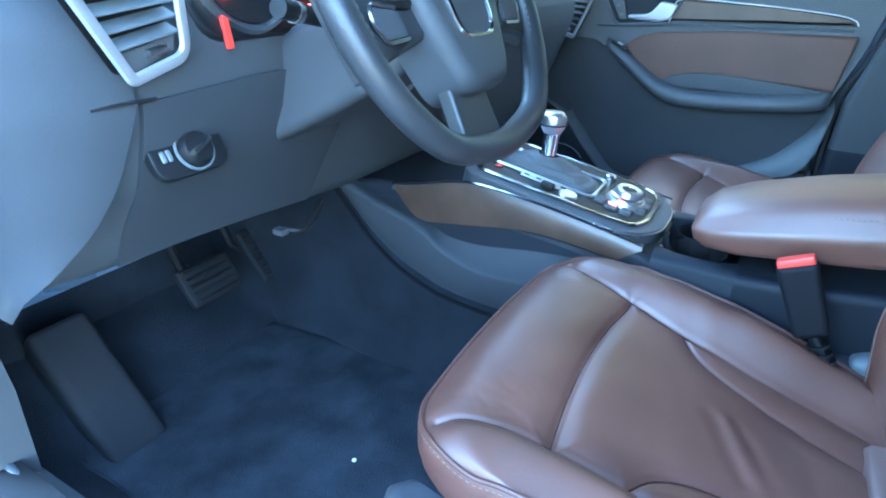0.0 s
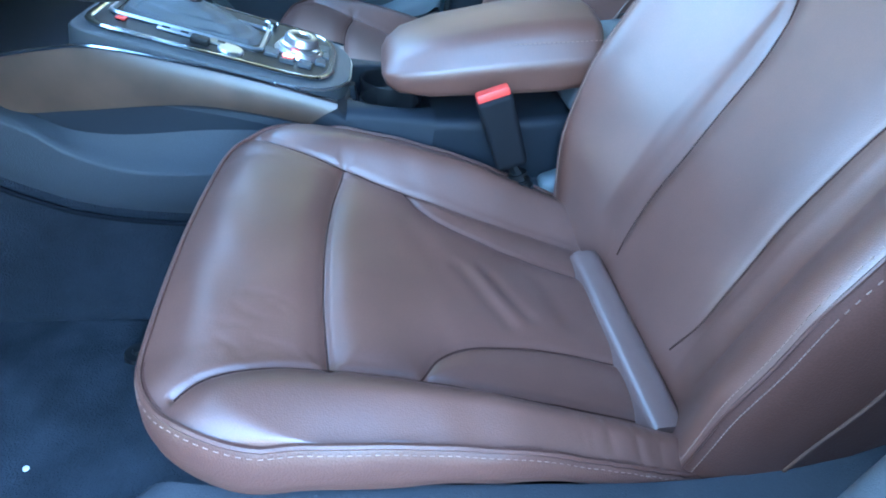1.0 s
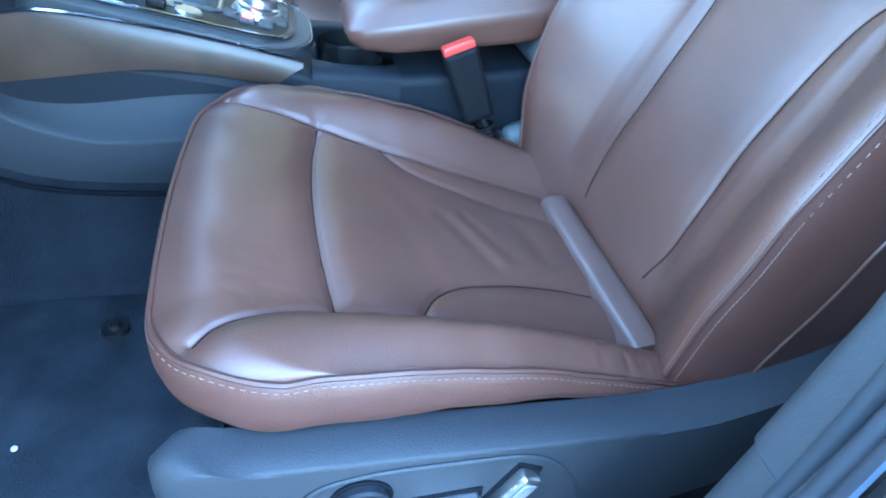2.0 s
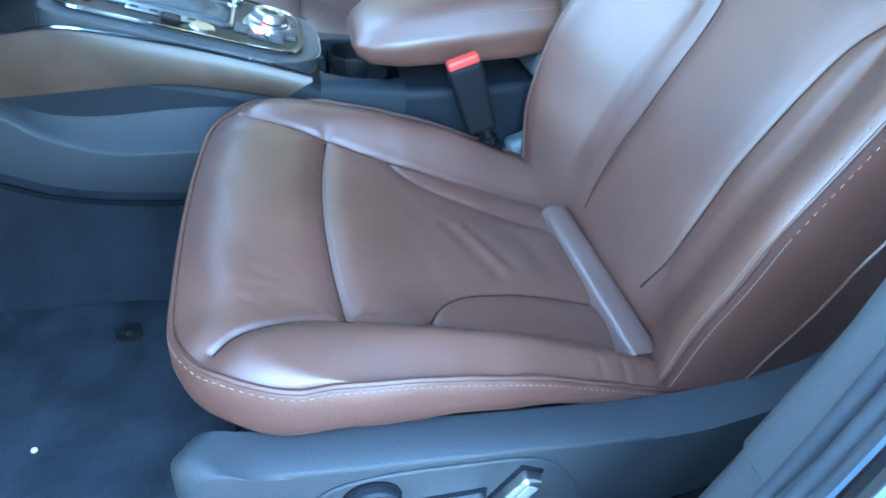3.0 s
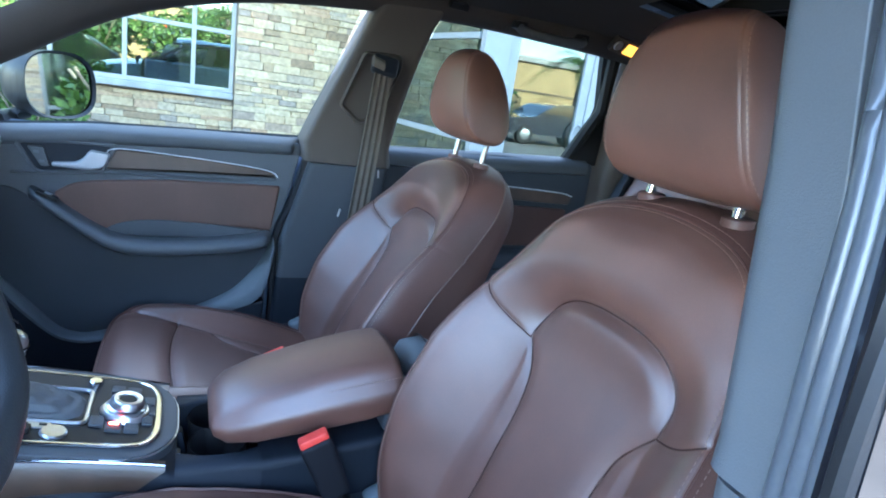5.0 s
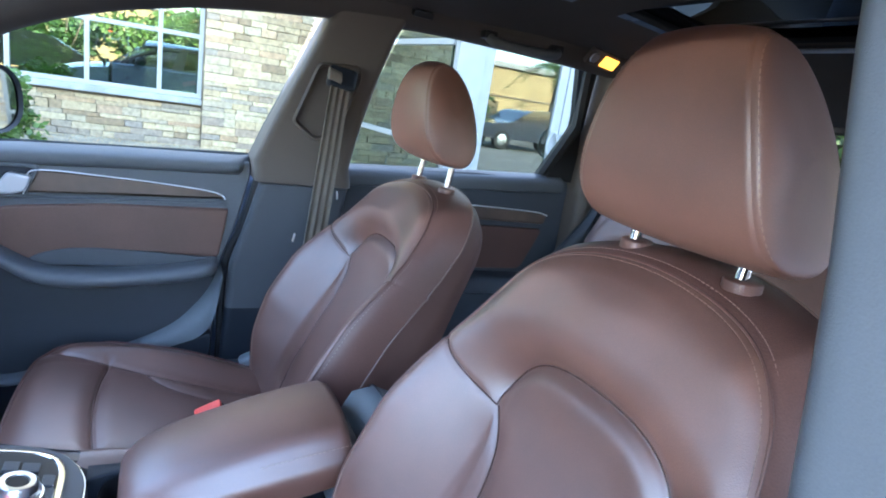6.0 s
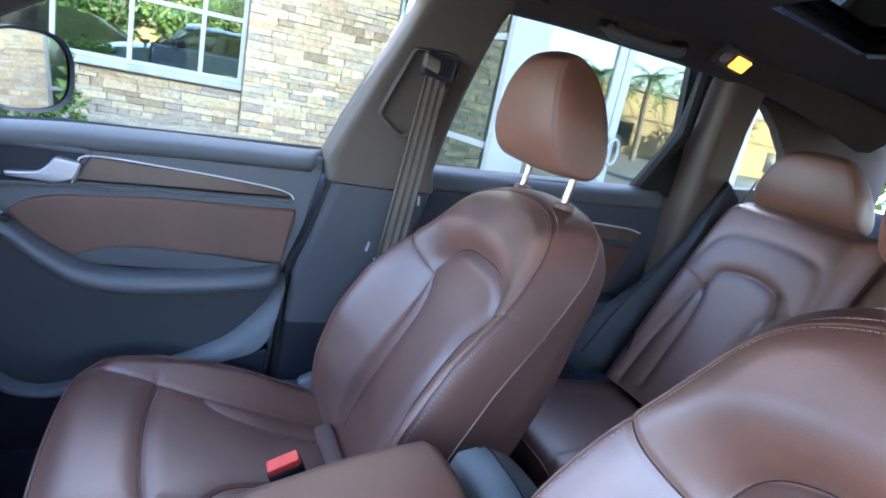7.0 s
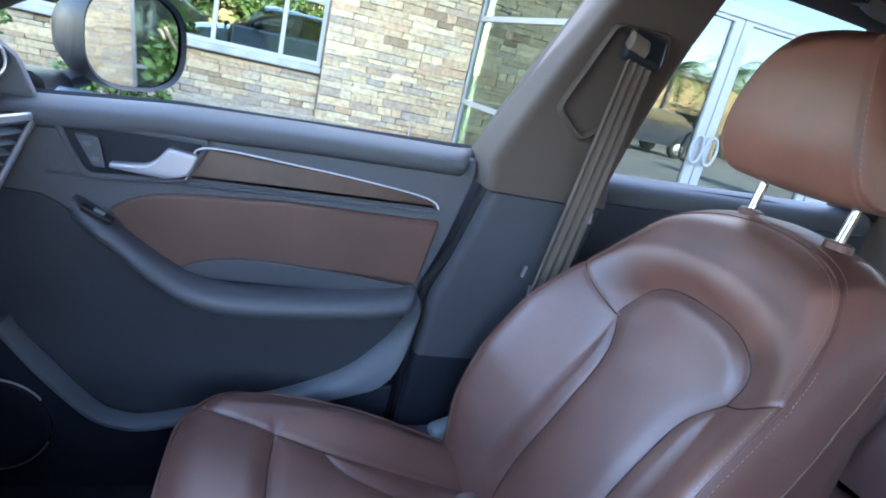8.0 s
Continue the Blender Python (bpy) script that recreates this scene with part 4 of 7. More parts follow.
    rings = [[(u.x, 0.712, u.z), (u.x * 0.75 + d.x * 0.25, 0.692, u.z * 0.85 + d.z * 0.15), (u.x * 0.4 + d.x * 0.6, 0.684, u.z * 0.4 + d.z * 0.6), (d.x, 0.686, d.z), (d.x, 0.72, d.z)] for u, d in zip(U, D)]
    part("pocket_lip", loft(rings), PLASTIC_GREY, ob, "smooth grey pocket lip", 60)
    sp = part("speaker", lathe([(0.0, 0.004), (0.076, 0.004), (0.080, 0.0), (0.0, -0.004)], 48, pose(-0.716, 0.688, 0.55, 90)), CONSOLE, ob, "round dark speaker grille")
    part("speaker_ring", tube([(-0.716 + 0.083 * math.cos(a), 0.685, 0.55 + 0.083 * math.sin(a)) for a in [2 * math.pi * k / 64 for k in range(64)]], 0.0016, 6, True), SATIN, sp, "thin silver ring")
    part("seal", tube(spline([(-0.085, 0.728, 0.42), (-0.070, 0.722, 0.56), (-0.068, 0.718, 0.82), (-0.032, 0.706, 0.93), (-0.006, 0.700, 1.05), (-0.010, 0.698, 1.095)], 40), 0.010, 8), BLACK, ob, "black rubber seal")
    glass = [(-0.80, 1.03), (-0.02, 1.07), (0.085, 1.43), (0.05, 1.452), (-0.2, 1.424), (-0.42, 1.36), (-0.62, 1.25), (-0.80, 1.14)]
    bm = bmesh.new()
    bm.faces.new([bm.verts.new((x, 0.790 - 0.36 * (z - 1.03), z)) for x, z in glass])
    g = part("window_glass", bm, GLASS, ob, "clear side window", smooth=False)
    g.visible_shadow = False
    part("glass_gasket", tube([(-0.80, 0.777, 1.046), (-0.5, 0.777, 1.078), (-0.02, 0.777, 1.096)], 0.006, 6), BLACK, ob)
    return ob


front_door()


def tweeter():
    ob = thing("tweeter", (-0.735, 0.712, 1.10), "round tweeter with silver ring in the mirror corner", "speaker")
    m = pose(0, 0, 0, 90, 0, 20)
    part("grille", lathe([(0.0, 0.004), (0.022, 0.003), (0.024, 0.0), (0.0, -0.01)], 28, m), BLACK, ob)
    part("ring", lathe([(0.023, 0.0), (0.024, 0.005), (0.027, 0.006), (0.029, 0.002), (0.029, -0.006), (0.023, -0.006)], 36, m), SATIN, ob, "silver ring")
    part("corner_cover", plate(rounded([(-0.10, -0.05), (0.06, -0.045), (0.035, 0.01), (-0.06, 0.075), (-0.10, 0.09)], 0.012, 4), 0.012, Matrix.Translation((0, 0, 0)) @ side_plane(0.024), 0.004), PLASTIC_SOFT, ob, "charcoal corner cover")
    return ob


tweeter()


def wing_mirror():
    ob = thing("wing_mirror", (-0.60, 0.965, 1.145), "black wing mirror reflecting the stone building", "wing mirror")
    turn = pose(0, 0, 0, 0, -4, -35)          # local +x looks back towards the cabin

    def shell(u, v):
        c, s = math.cos(v), math.sin(v)
        e = 0.75
        w, h = 0.112 * math.copysign(abs(c) ** e, c), 0.085 * math.copysign(abs(s) ** e, s)
        k = [(0.0, 0.93), (0.006, 1.0), (-0.02, 1.0), (-0.06, 0.93), (-0.10, 0.72), (-0.125, 0.36), (-0.132, 0.02)][u]
        return turn @ Vector((k[0], w * k[1], h * k[1]))
    part("housing", surf(shell, range(7), [2 * math.pi * k / 48 for k in range(48)], True), BLACK, ob, "dark housing", 60)
    ring = [(0.104 * math.copysign(abs(math.cos(a)) ** 0.75, math.cos(a)), 0.078 * math.copysign(abs(math.sin(a)) ** 0.75, math.sin(a))) for a in [2 * math.pi * k / 48 for k in range(48)]]
    bm = bmesh.new()
    bm.faces.new([bm.verts.new(turn @ Vector((-0.004, y, z))) for y, z in ring])
    part("mirror_glass", bm, MIRROR, ob, "mirror glass", smooth=False)
    part("arm", tube(spline([turn @ Vector((-0.06, -0.05, -0.07)), turn @ Vector((-0.075, -0.10, -0.085)), Vector((-0.11, -0.19, -0.075))], 12), 0.03, 10, flat=0.6), BLACK, ob, "black mirror arm")
    return ob


wing_mirror()

# ---------------------------------------------------------------- rear door, rear pillar and rear side


def rear_door():
    ob = thing("rear_door", (0, 0, 0), "closed rear door, charcoal with brown insert and silver strip", "car door")
    out = rounded([(0.20, 0.42), (0.70, 0.42), (0.80, 0.62), (0.93, 0.85), (0.93, 1.115), (0.60, 1.115), (0.22, 1.095)], 0.02, 4)
    part("panel", plate(out, 0.035, side_plane(0.755), 0.006), DOOR_FIELD, ob, "charcoal door panel")
    sec = [(0.79, -0.012), (0.765, 0.002), (0.735, 0.003), (0.712, -0.008), (0.702, -0.026), (0.706, -0.046), (0.73, -0.054), (0.79, -0.05)]
    part("belt_rail", loft([[(x, y, 1.098 + 0.028 * (x - 0.2) / 0.7 + d) for y, d in sec] for x in np.linspace(0.21, 0.90, 20)]), DASH, ob, "", 50)
    st = part("trim_strip", plate(rounded([(0.34, 0.985), (0.86, 0.975), (0.865, 1.003), (0.82, 1.012), (0.36, 1.022)], 0.01, 3), 0.010, side_plane(0.722), 0.003), WOOD, ob, "brown veneer strip")
    part("chrome_edge", tube(spline([(0.35, 0.711, 1.024), (0.6, 0.711, 1.021), (0.81, 0.711, 1.014), (0.866, 0.711, 1.004)], 30), 0.0018, 6), BRIGHT, st, "thin bright edge")
    # The insert takes the same shade-darkened brown as the seat shells
    part("leather_insert", plate(rounded([(0.30, 0.83), (0.80, 0.83), (0.86, 0.96), (0.34, 0.965)], 0.02, 4), 0.012, side_plane(0.723), 0.005), LEATHER_DEEP_SHADED, ob, "brown leather insert")
    part("armrest", loft([[(x, 0.69 + a, 0.79 + b) for a, b in ((0.04, 0.03), (-0.02, 0.028), (-0.035, 0.01), (-0.03, -0.02), (0.04, -0.05))] for x in np.linspace(0.28, 0.82, 12)]), DOOR_FIELD, ob, "charcoal armrest", 50)
    # slim window frame at the back edge, with fixed bar
    part("frame_bar", tube([(0.838, 0.752, 1.118), (0.905, 0.705, 1.285), (0.885, 0.665, 1.445)], 0.020, 8), BLACK, ob, "black window frame")
    part("rear_frame", plate(rounded([(0.84, 1.11), (0.96, 1.11), (0.965, 1.46), (0.885, 1.46), (0.905, 1.29)], 0.01, 3), 0.02, Matrix.Translation((0, 0, 0)) @ side_plane(0.745), 0.004), BLACK, ob, "black frame panel")
    glass = [(0.20, 1.08), (0.86, 1.11), (0.90, 1.29), (0.875, 1.45), (0.33, 1.47), (0.30, 1.44)]
    bm = bmesh.new()
    bm.faces.new([bm.verts.new((x, 0.785 - 0.33 * (z - 1.08), z)) for x, z in glass])
    g = part("window_glass", bm, TINTED_GLASS, ob, "lightly tinted side window", smooth=False)
    g.visible_shadow = False
    return ob


rear_door()


def rear_pillar(sign):
    rings = []
    for z, x0, x1, y in ((0.62, 0.80, 1.06, 0.665), (0.85, 0.93, 1.07, 0.665), (1.10, 0.94, 1.075, 0.655), (1.20, 0.945, 1.065, 0.642), (1.32, 0.935, 1.05, 0.622), (1.42, 0.92, 1.045, 0.60), (1.52, 0.90, 1.05, 0.575)):
        rings.append([(px, sign * py, z) for px, py, z in pillar_ring(z, x0, x1, y, 0.12, 0.028)])
    return structure("rear_pillar", loft(rings), PILLAR_CLOTH, "charcoal rear pillar trim", "pillar trim", 50)


def rear_side(sign):
    """Side panel behind the rear door with a quarter window."""
    ob = thing("rear_side", (0, 0, 0), "dark rear side trim with a quarter window", "side trim", kind="structure")
    for name, out in (("lower_panel", [(1.03, 0.45), (1.75, 0.45), (1.75, 1.20), (1.30, 1.185), (1.05, 1.165)]),
                      ("upper_panel", [(1.02, 1.50), (1.02, 1.405), (1.06, 1.418), (1.13, 1.40), (1.20, 1.35), (1.26, 1.29), (1.295, 1.21), (1.30, 1.185), (1.75, 1.20), (1.75, 1.50)])):
        bm = plate(out, 0.03, side_plane(0.70), 0.004)
        bmesh.ops.transform(bm, matrix=Matrix.Diagonal((1, sign, 1, 1)), verts=bm.verts)
        part(name, bm, HEADLINER if name[0] == "u" else PLASTIC_SOFT, ob)
    bm = bmesh.new()
    bm.faces.new([bm.verts.new((x, sign * 0.735, z)) for x, z in ((1.0, 1.14), (1.32, 1.16), (1.30, 1.30), (1.15, 1.43), (1.0, 1.43))])
    g = part("quarter_glass", bm, GLASS, ob, "quarter window glass", smooth=False)
    g.visible_shadow = False
    return ob


for s in (1, -1):
    rear_pillar(s)
    rear_side(s)


# ---------------------------------------------------------------- rear bench
REAR_LEAN, REAR_AXIS = 27, (-0.085, 0.70)


def rear_point(S, V, N):
    a = math.radians(REAR_LEAN)
    return REAR_AXIS[0] + S * math.sin(a) - N * math.cos(a), V, REAR_AXIS[1] + S * math.cos(a) + N * math.sin(a)


def rear_backrest(half, seams):
    """Padded back of one rear place: square shoulders, sunk middle panel."""
    S, W = np.meshgrid(np.linspace(-0.04, 0.545, 150), np.linspace(-1, 1, 130), indexing="ij")
    V = W * half
    top = 0.545 - S
    n = 0.018 + 0.010 * np.sin((S + 0.04) * 5)
    edge = np.minimum(half - np.abs(V), top)
    corner = np.hypot(np.maximum(0.06 - (half - np.abs(V)), 0), np.maximum(0.06 - top, 0))
    edge = np.where((half - np.abs(V) < 0.06) & (top < 0.06), 0.06 - corner, edge)
    n = n - 0.050 * (1 - smooth(-0.02, 0.05, edge)) ** 1.5
    if seams:
        inner = [(-0.02, 0.135)] + curve2([(0.10, 0.128), (0.22, 0.112), (0.285, 0.100), (0.335, 0.080), (0.352, 0.03), (0.354, 0.0)])
        inner = inner + [(a, -b) for a, b in inner[::-1]]
        r = np.hypot(V / 0.12, np.maximum(S - 0.25, 0) / 0.105)
        n = n + 0.008 * smooth(0.93, 1.35, r)
        soft = curve2([(0.33, 0.165), (0.40, 0.150), (0.437, 0.115), (0.449, 0.05), (0.450, 0.0)])
        soft = soft + [(a, -b) for a, b in soft[::-1]]
        side = curve2([(0.285, 0.100), (0.30, 0.14), (0.315, 0.21)])
        wedge = curve2([(0.285, 0.098), (0.25, 0.078), (0.15, 0.070), (0.0, 0.072)])
        for pts, d1, d2, w in ((inner, 0.004, 0.004, 0.004), (soft, 0.0, 0.003, 0.004), (side, 0.004, 0.001, 0.0035), (mirrored(side), 0.004, 0.001, 0.0035), (wedge, 0.003, 0.003, 0.004), (mirrored(wedge), 0.003, 0.003, 0.004)):
            d = polydist(S, V, pts)
            n = n - d1 * np.exp(-(d / w) ** 2) - d2 * np.exp(-(d / 0.013) ** 2)
    front = grid_mesh("backrest", *rear_point(S, V, n))
    so = np.concatenate([S[:, 0], S[-1, 1:-1], S[::-1, -1]])
    vo = np.concatenate([V[:, 0], V[-1, 1:-1], V[::-1, -1]])
    no = np.concatenate([n[:, 0], n[-1, 1:-1], n[::-1, -1]])
    rows = [(so, vo, no), (so, vo, no - 0.02), (so * 0.995, vo * 0.99, no * 0 - 0.075), (so * 0.97, vo * 0.93, no * 0 - 0.095), (so * 0.2, vo * 0.1, no * 0 - 0.10)]
    S2, V2, N2 = (np.array([q[i] for q in rows]) for i in range(3))
    return front, grid_mesh("backrest_shell", *rear_point(S2, V2, N2))


def rear_seat(y, half, label, outer):
    ob = thing("back_seat", (0.885, y, -0.03), label, "seat", "rear seats")
    front, shell = rear_backrest(half, outer)
    finish("backrest", front, LEATHER, ob, "backrest in brown leather", 170)
    finish("backrest_shell", shell, LEATHER_SHADED, ob, "", 60)
    if outer:
        me, _ = make_headrest((0.200, 1.180), 12, 1.22, 0.150)
        me.transform(Matrix.Translation((0, 0.035 if y > 0 else -0.035, 0)))
        finish("headrest", me, LEATHER, ob, "low brown leather headrest", 170)
    rings = []
    w = half - 0.002
    for x, zt in ((-0.43, 0.50), (-0.463, 0.55), (-0.482, 0.60), (-0.490, 0.64), (-0.490, 0.668), (-0.480, 0.690), (-0.462, 0.704), (-0.42, 0.713), (-0.32, 0.711), (-0.2, 0.704), (0.0, 0.692), (0.06, 0.685)):
        k, zt = w * 0.55, zt - 0.045
        rings.append([(x, -w, 0.455), (x, -w, zt - 0.03), (x, -w + 0.025, zt), (x, -k - 0.012, zt + 0.006), (x, -k, zt - 0.002), (x, 0.012 - k, zt + 0.002), (x, k - 0.012, zt + 0.002), (x, k, zt - 0.002), (x, k + 0.012, zt + 0.006), (x, w - 0.025, zt), (x, w, zt - 0.03), (x, w, 0.46)])
    part("cushion", loft(rings), LEATHER, ob, "rear cushion in brown leather", 60)
    part("piping", tube([(-0.487, -w + 0.012, 0.627), (-0.486, -w * 0.5, 0.639), (-0.486, w * 0.5, 0.639), (-0.487, w - 0.012, 0.627)], 0.0024, 6), LEATHER_SHADED, ob)
    return ob


rear_seat(0.40, 0.205, "brown leather outer rear seat with low headrest", True)
rear_seat(0.0, 0.188, "brown leather middle rear seat without headrest", False)
rear_seat(-0.40, 0.205, "brown leather rear seat behind the driver", True)
bm = loft([[(xl, 0.675, zl), (xl - 0.012, 0.66, zl + 0.012), (xl * 0.5 + xr * 0.5 - 0.018, 0.64, zl * 0.5 + zr * 0.5 + 0.016), (xr - 0.006, 0.61, zr + 0.008), (xr + 0.05, 0.608, zr - 0.04), (xl + 0.06, 0.675, zl - 0.05)]
           for xl, zl, xr, zr in ((1.085, 1.17, 1.030, 1.178), (1.03, 1.075, 0.995, 1.10), (0.984, 1.002, 0.975, 1.03), (0.877, 0.878, 0.93, 0.93), (0.771, 0.783, 0.86, 0.80), (0.68, 0.66, 0.78, 0.66))])
bolster = tagged(part("side_bolster", bm, DOOR_FIELD, None, "", 60), "dark blue-grey side bolster beside the rear seat", "side bolster")
part("seam", tube(spline([(1.048, 0.638, 1.192), (0.998, 0.637, 1.105), (0.962, 0.637, 1.034), (0.886, 0.637, 0.922), (0.798, 0.637, 0.810), (0.715, 0.637, 0.678)], 40), 0.0016, 6), CONSOLE, bolster, "sewn seam along the bolster")
tagged(part("rear_seat_belt", tube(spline([(1.10, 0.60, 1.20), (1.02, 0.595, 1.05), (0.90, 0.60, 0.83), (0.80, 0.56, 0.72)], 20), 0.024, 8, flat=0.12, up=(0.6, -0.3, 0.5)), BLACK, None), "black seat belt at the rear seat", "seat belt")

# ---------------------------------------------------------------- driver's door opening: sill, seals, outer pillar
def door_opening():
    ob = thing("door_frame", (0, 0, 0), "driver's door opening with double rubber seals and gloss black pillar", "door frame", kind="structure")

    def along(dx, dy):
        """Follows the outer edge of the pillar trim, then the sill."""
        return spline([(x + dx, y - dy, z) for x, y, z in ((0.045, -0.628, 1.50), (0.028, -0.648, 1.42), (0.012, -0.668, 1.34), (0.0, -0.685, 1.26), (-0.008, -0.694, 1.18), (-0.008, -0.698, 1.08), (-0.012, -0.703, 0.95), (-0.020, -0.710, 0.80), (-0.038, -0.714, 0.66), (-0.08, -0.715, 0.52), (-0.17, -0.715, 0.467), (-0.6, -0.715, 0.455), (-0.95, -0.715, 0.50))], 110)
    part("seal_lip", tube(along(-0.019, 0.017), 0.0065, 10), RUBBER, ob, "grey rubber lip")
    part("inner_seal", tube(along(-0.047, 0.042), 0.0064, 10), RUBBER, ob, "grey rubber seal")
    part("outer_seal", tube(along(-0.060, 0.057), 0.0060, 10), RUBBER, ob, "grey rubber seal")
    part("edge_trim", tube(along(-0.078, 0.072), 0.0052, 8), BLACK, ob, "black edge")
    A, B = along(0.004, 0.004), along(-0.080, 0.076)
    # Flange coloured black to put in the shade between the seals
    part("flange", loft([[a, b, b + Vector((0.03, 0.0, 0.0)), a + Vector((0.05, 0.0, 0.0))] for a, b in zip(A, B)]), BLACK, ob, "flange under the seals, its black standing in for shaded gaps", 50)
    # outer skin of the pillar, from the seals back to the rear door: painted below, gloss black beside the windows
    # The lower skin's pale blue stands in for sky mirrored in the pillar
    for name, mat, label, low, high in (("pillar_skin", BODY_PAINT, "painted pillar, its pale blue standing in for reflected sky", 0.47, 1.02), ("pillar_cover", GLOSS_BLACK, "gloss black pillar cover", 1.023, 1.50)):
        rings = []
        for z in np.linspace(low, high, 9):
            front = min(B[:80], key=lambda p: abs(p.z - z))
            y = float(np.interp(z, [0.42, 0.60, 0.80, 0.95, 1.02, 1.10, 1.26, 1.38, 1.52], [-0.80, -0.838, -0.858, -0.850, -0.832, -0.824, -0.788, -0.755, -0.713]))
            x = float(np.interp(z, [0.9, 1.02, 1.10, 1.26, 1.38, 1.52], [0.026, 0.026, 0.20, 0.27, 0.32, 0.38]))
            rings.append([(front.x + 0.002, front.y + 0.012, z), (front.x + 0.003, front.y - 0.002, z), (front.x + 0.03, (front.y * 2 + y) / 3, z), (front.x + 0.07, y + 0.006, z), (x, y, z), (x + 0.004, y + 0.03, z)])
        part(name, loft(rings), mat, ob, label, 50)
    return ob


door_opening()


def car_body():
    ob = thing("car_body", (0, 0, 0), "car body with roof, bonnet and tailgate, reflected sky put into its paint colour", "car body", kind="structure")
    # roof skin
    skin = surf(lambda x, y: (x, y, 1.625 - 0.09 * (abs(y) / 0.62) ** 3 - roof_fall(x) - 0.28 * max(0.0, -0.25 - x) ** 1.6), np.linspace(-0.55, 1.75, 70), np.linspace(-0.66, 0.66, 41))
    hole = [f for f in skin.faces if abs(f.calc_center_median().y) < 0.36 and -0.21 < f.calc_center_median().x < 1.0]
    bmesh.ops.delete(skin, geom=hole, context="FACES")
    part("roof", skin, BODY_PAINT, ob, "painted roof round the window")
    part("sill", box((2.2, 0.10, 0.14), pose(-0.1, -0.785, 0.375), 0.02, 3), BODY_PAINT, ob, "painted door sill")
    part("sill_plate", box((1.1, 0.075, 0.012), pose(-0.55, -0.775, 0.449), 0.004, 2), PLASTIC, ob, "plastic sill plate")
    part("passenger_side", box((2.9, 0.10, 0.72), pose(0.3, 0.85, 0.70), 0.04, 3), BODY_PAINT, ob)
    part("rear_door_skin", loft([[(0.03, y + 0.03, z), (0.035, y, z), (0.3, y - 0.02, z), (0.9, y - 0.02, z), (0.95, y + 0.05, z)] for z, y in ((0.42, -0.80), (0.60, -0.845), (0.80, -0.865), (0.95, -0.855), (1.02, -0.835))]), BODY_PAINT, ob, "rear door, reflected sky put into its paint colour", 50)
    part("underbody", box((3.6, 1.6, 0.04), pose(0.1, 0, 0.27), 0.01, 1), BLACK, ob)
    part("bonnet", loft([[(x, y, z - 0.10 * (abs(y) / 0.8) ** 2) for y in np.linspace(-0.8, 0.8, 13)] + [(x, 0.8, 0.4), (x, -0.8, 0.4)] for x, z in ((-2.1, 0.86), (-1.8, 0.95), (-1.5, 1.0), (-1.22, 1.04))]), BODY_PAINT, ob, "", 50)
    part("tailgate", box((0.06, 1.5, 0.85), pose(1.80, 0, 0.75), 0.02, 2), BODY_PAINT, ob)
    part("tail_trim", box((0.04, 1.36, 0.10), pose(1.72, 0, 1.43), 0.02, 2), HEADLINER, ob)
    for name, pts in (("windscreen", ((-1.20, -0.68, 1.04), (-1.20, 0.68, 1.04), (-0.56, 0.58, 1.50), (-0.56, -0.58, 1.50))), ("rear_screen", ((1.80, -0.62, 1.16), (1.80, 0.62, 1.16), (1.70, 0.56, 1.48), (1.70, -0.56, 1.48))),
                      ("driver_rear_glass", ((0.22, -0.785, 1.05), (0.88, -0.785, 1.08), (0.88, -0.66, 1.47), (0.34, -0.66, 1.47)))):
        bm = bmesh.new()
        bm.faces.new([bm.verts.new(p) for p in pts])
        # All but the windscreen are darkened to keep light off the rear seats
        g = part(name, bm, CLEAR_GLASS if name == "windscreen" else LIGHT_CUT_GLASS, ob, "car window glass", smooth=False)
        g.visible_shadow = False
    return ob


car_body()

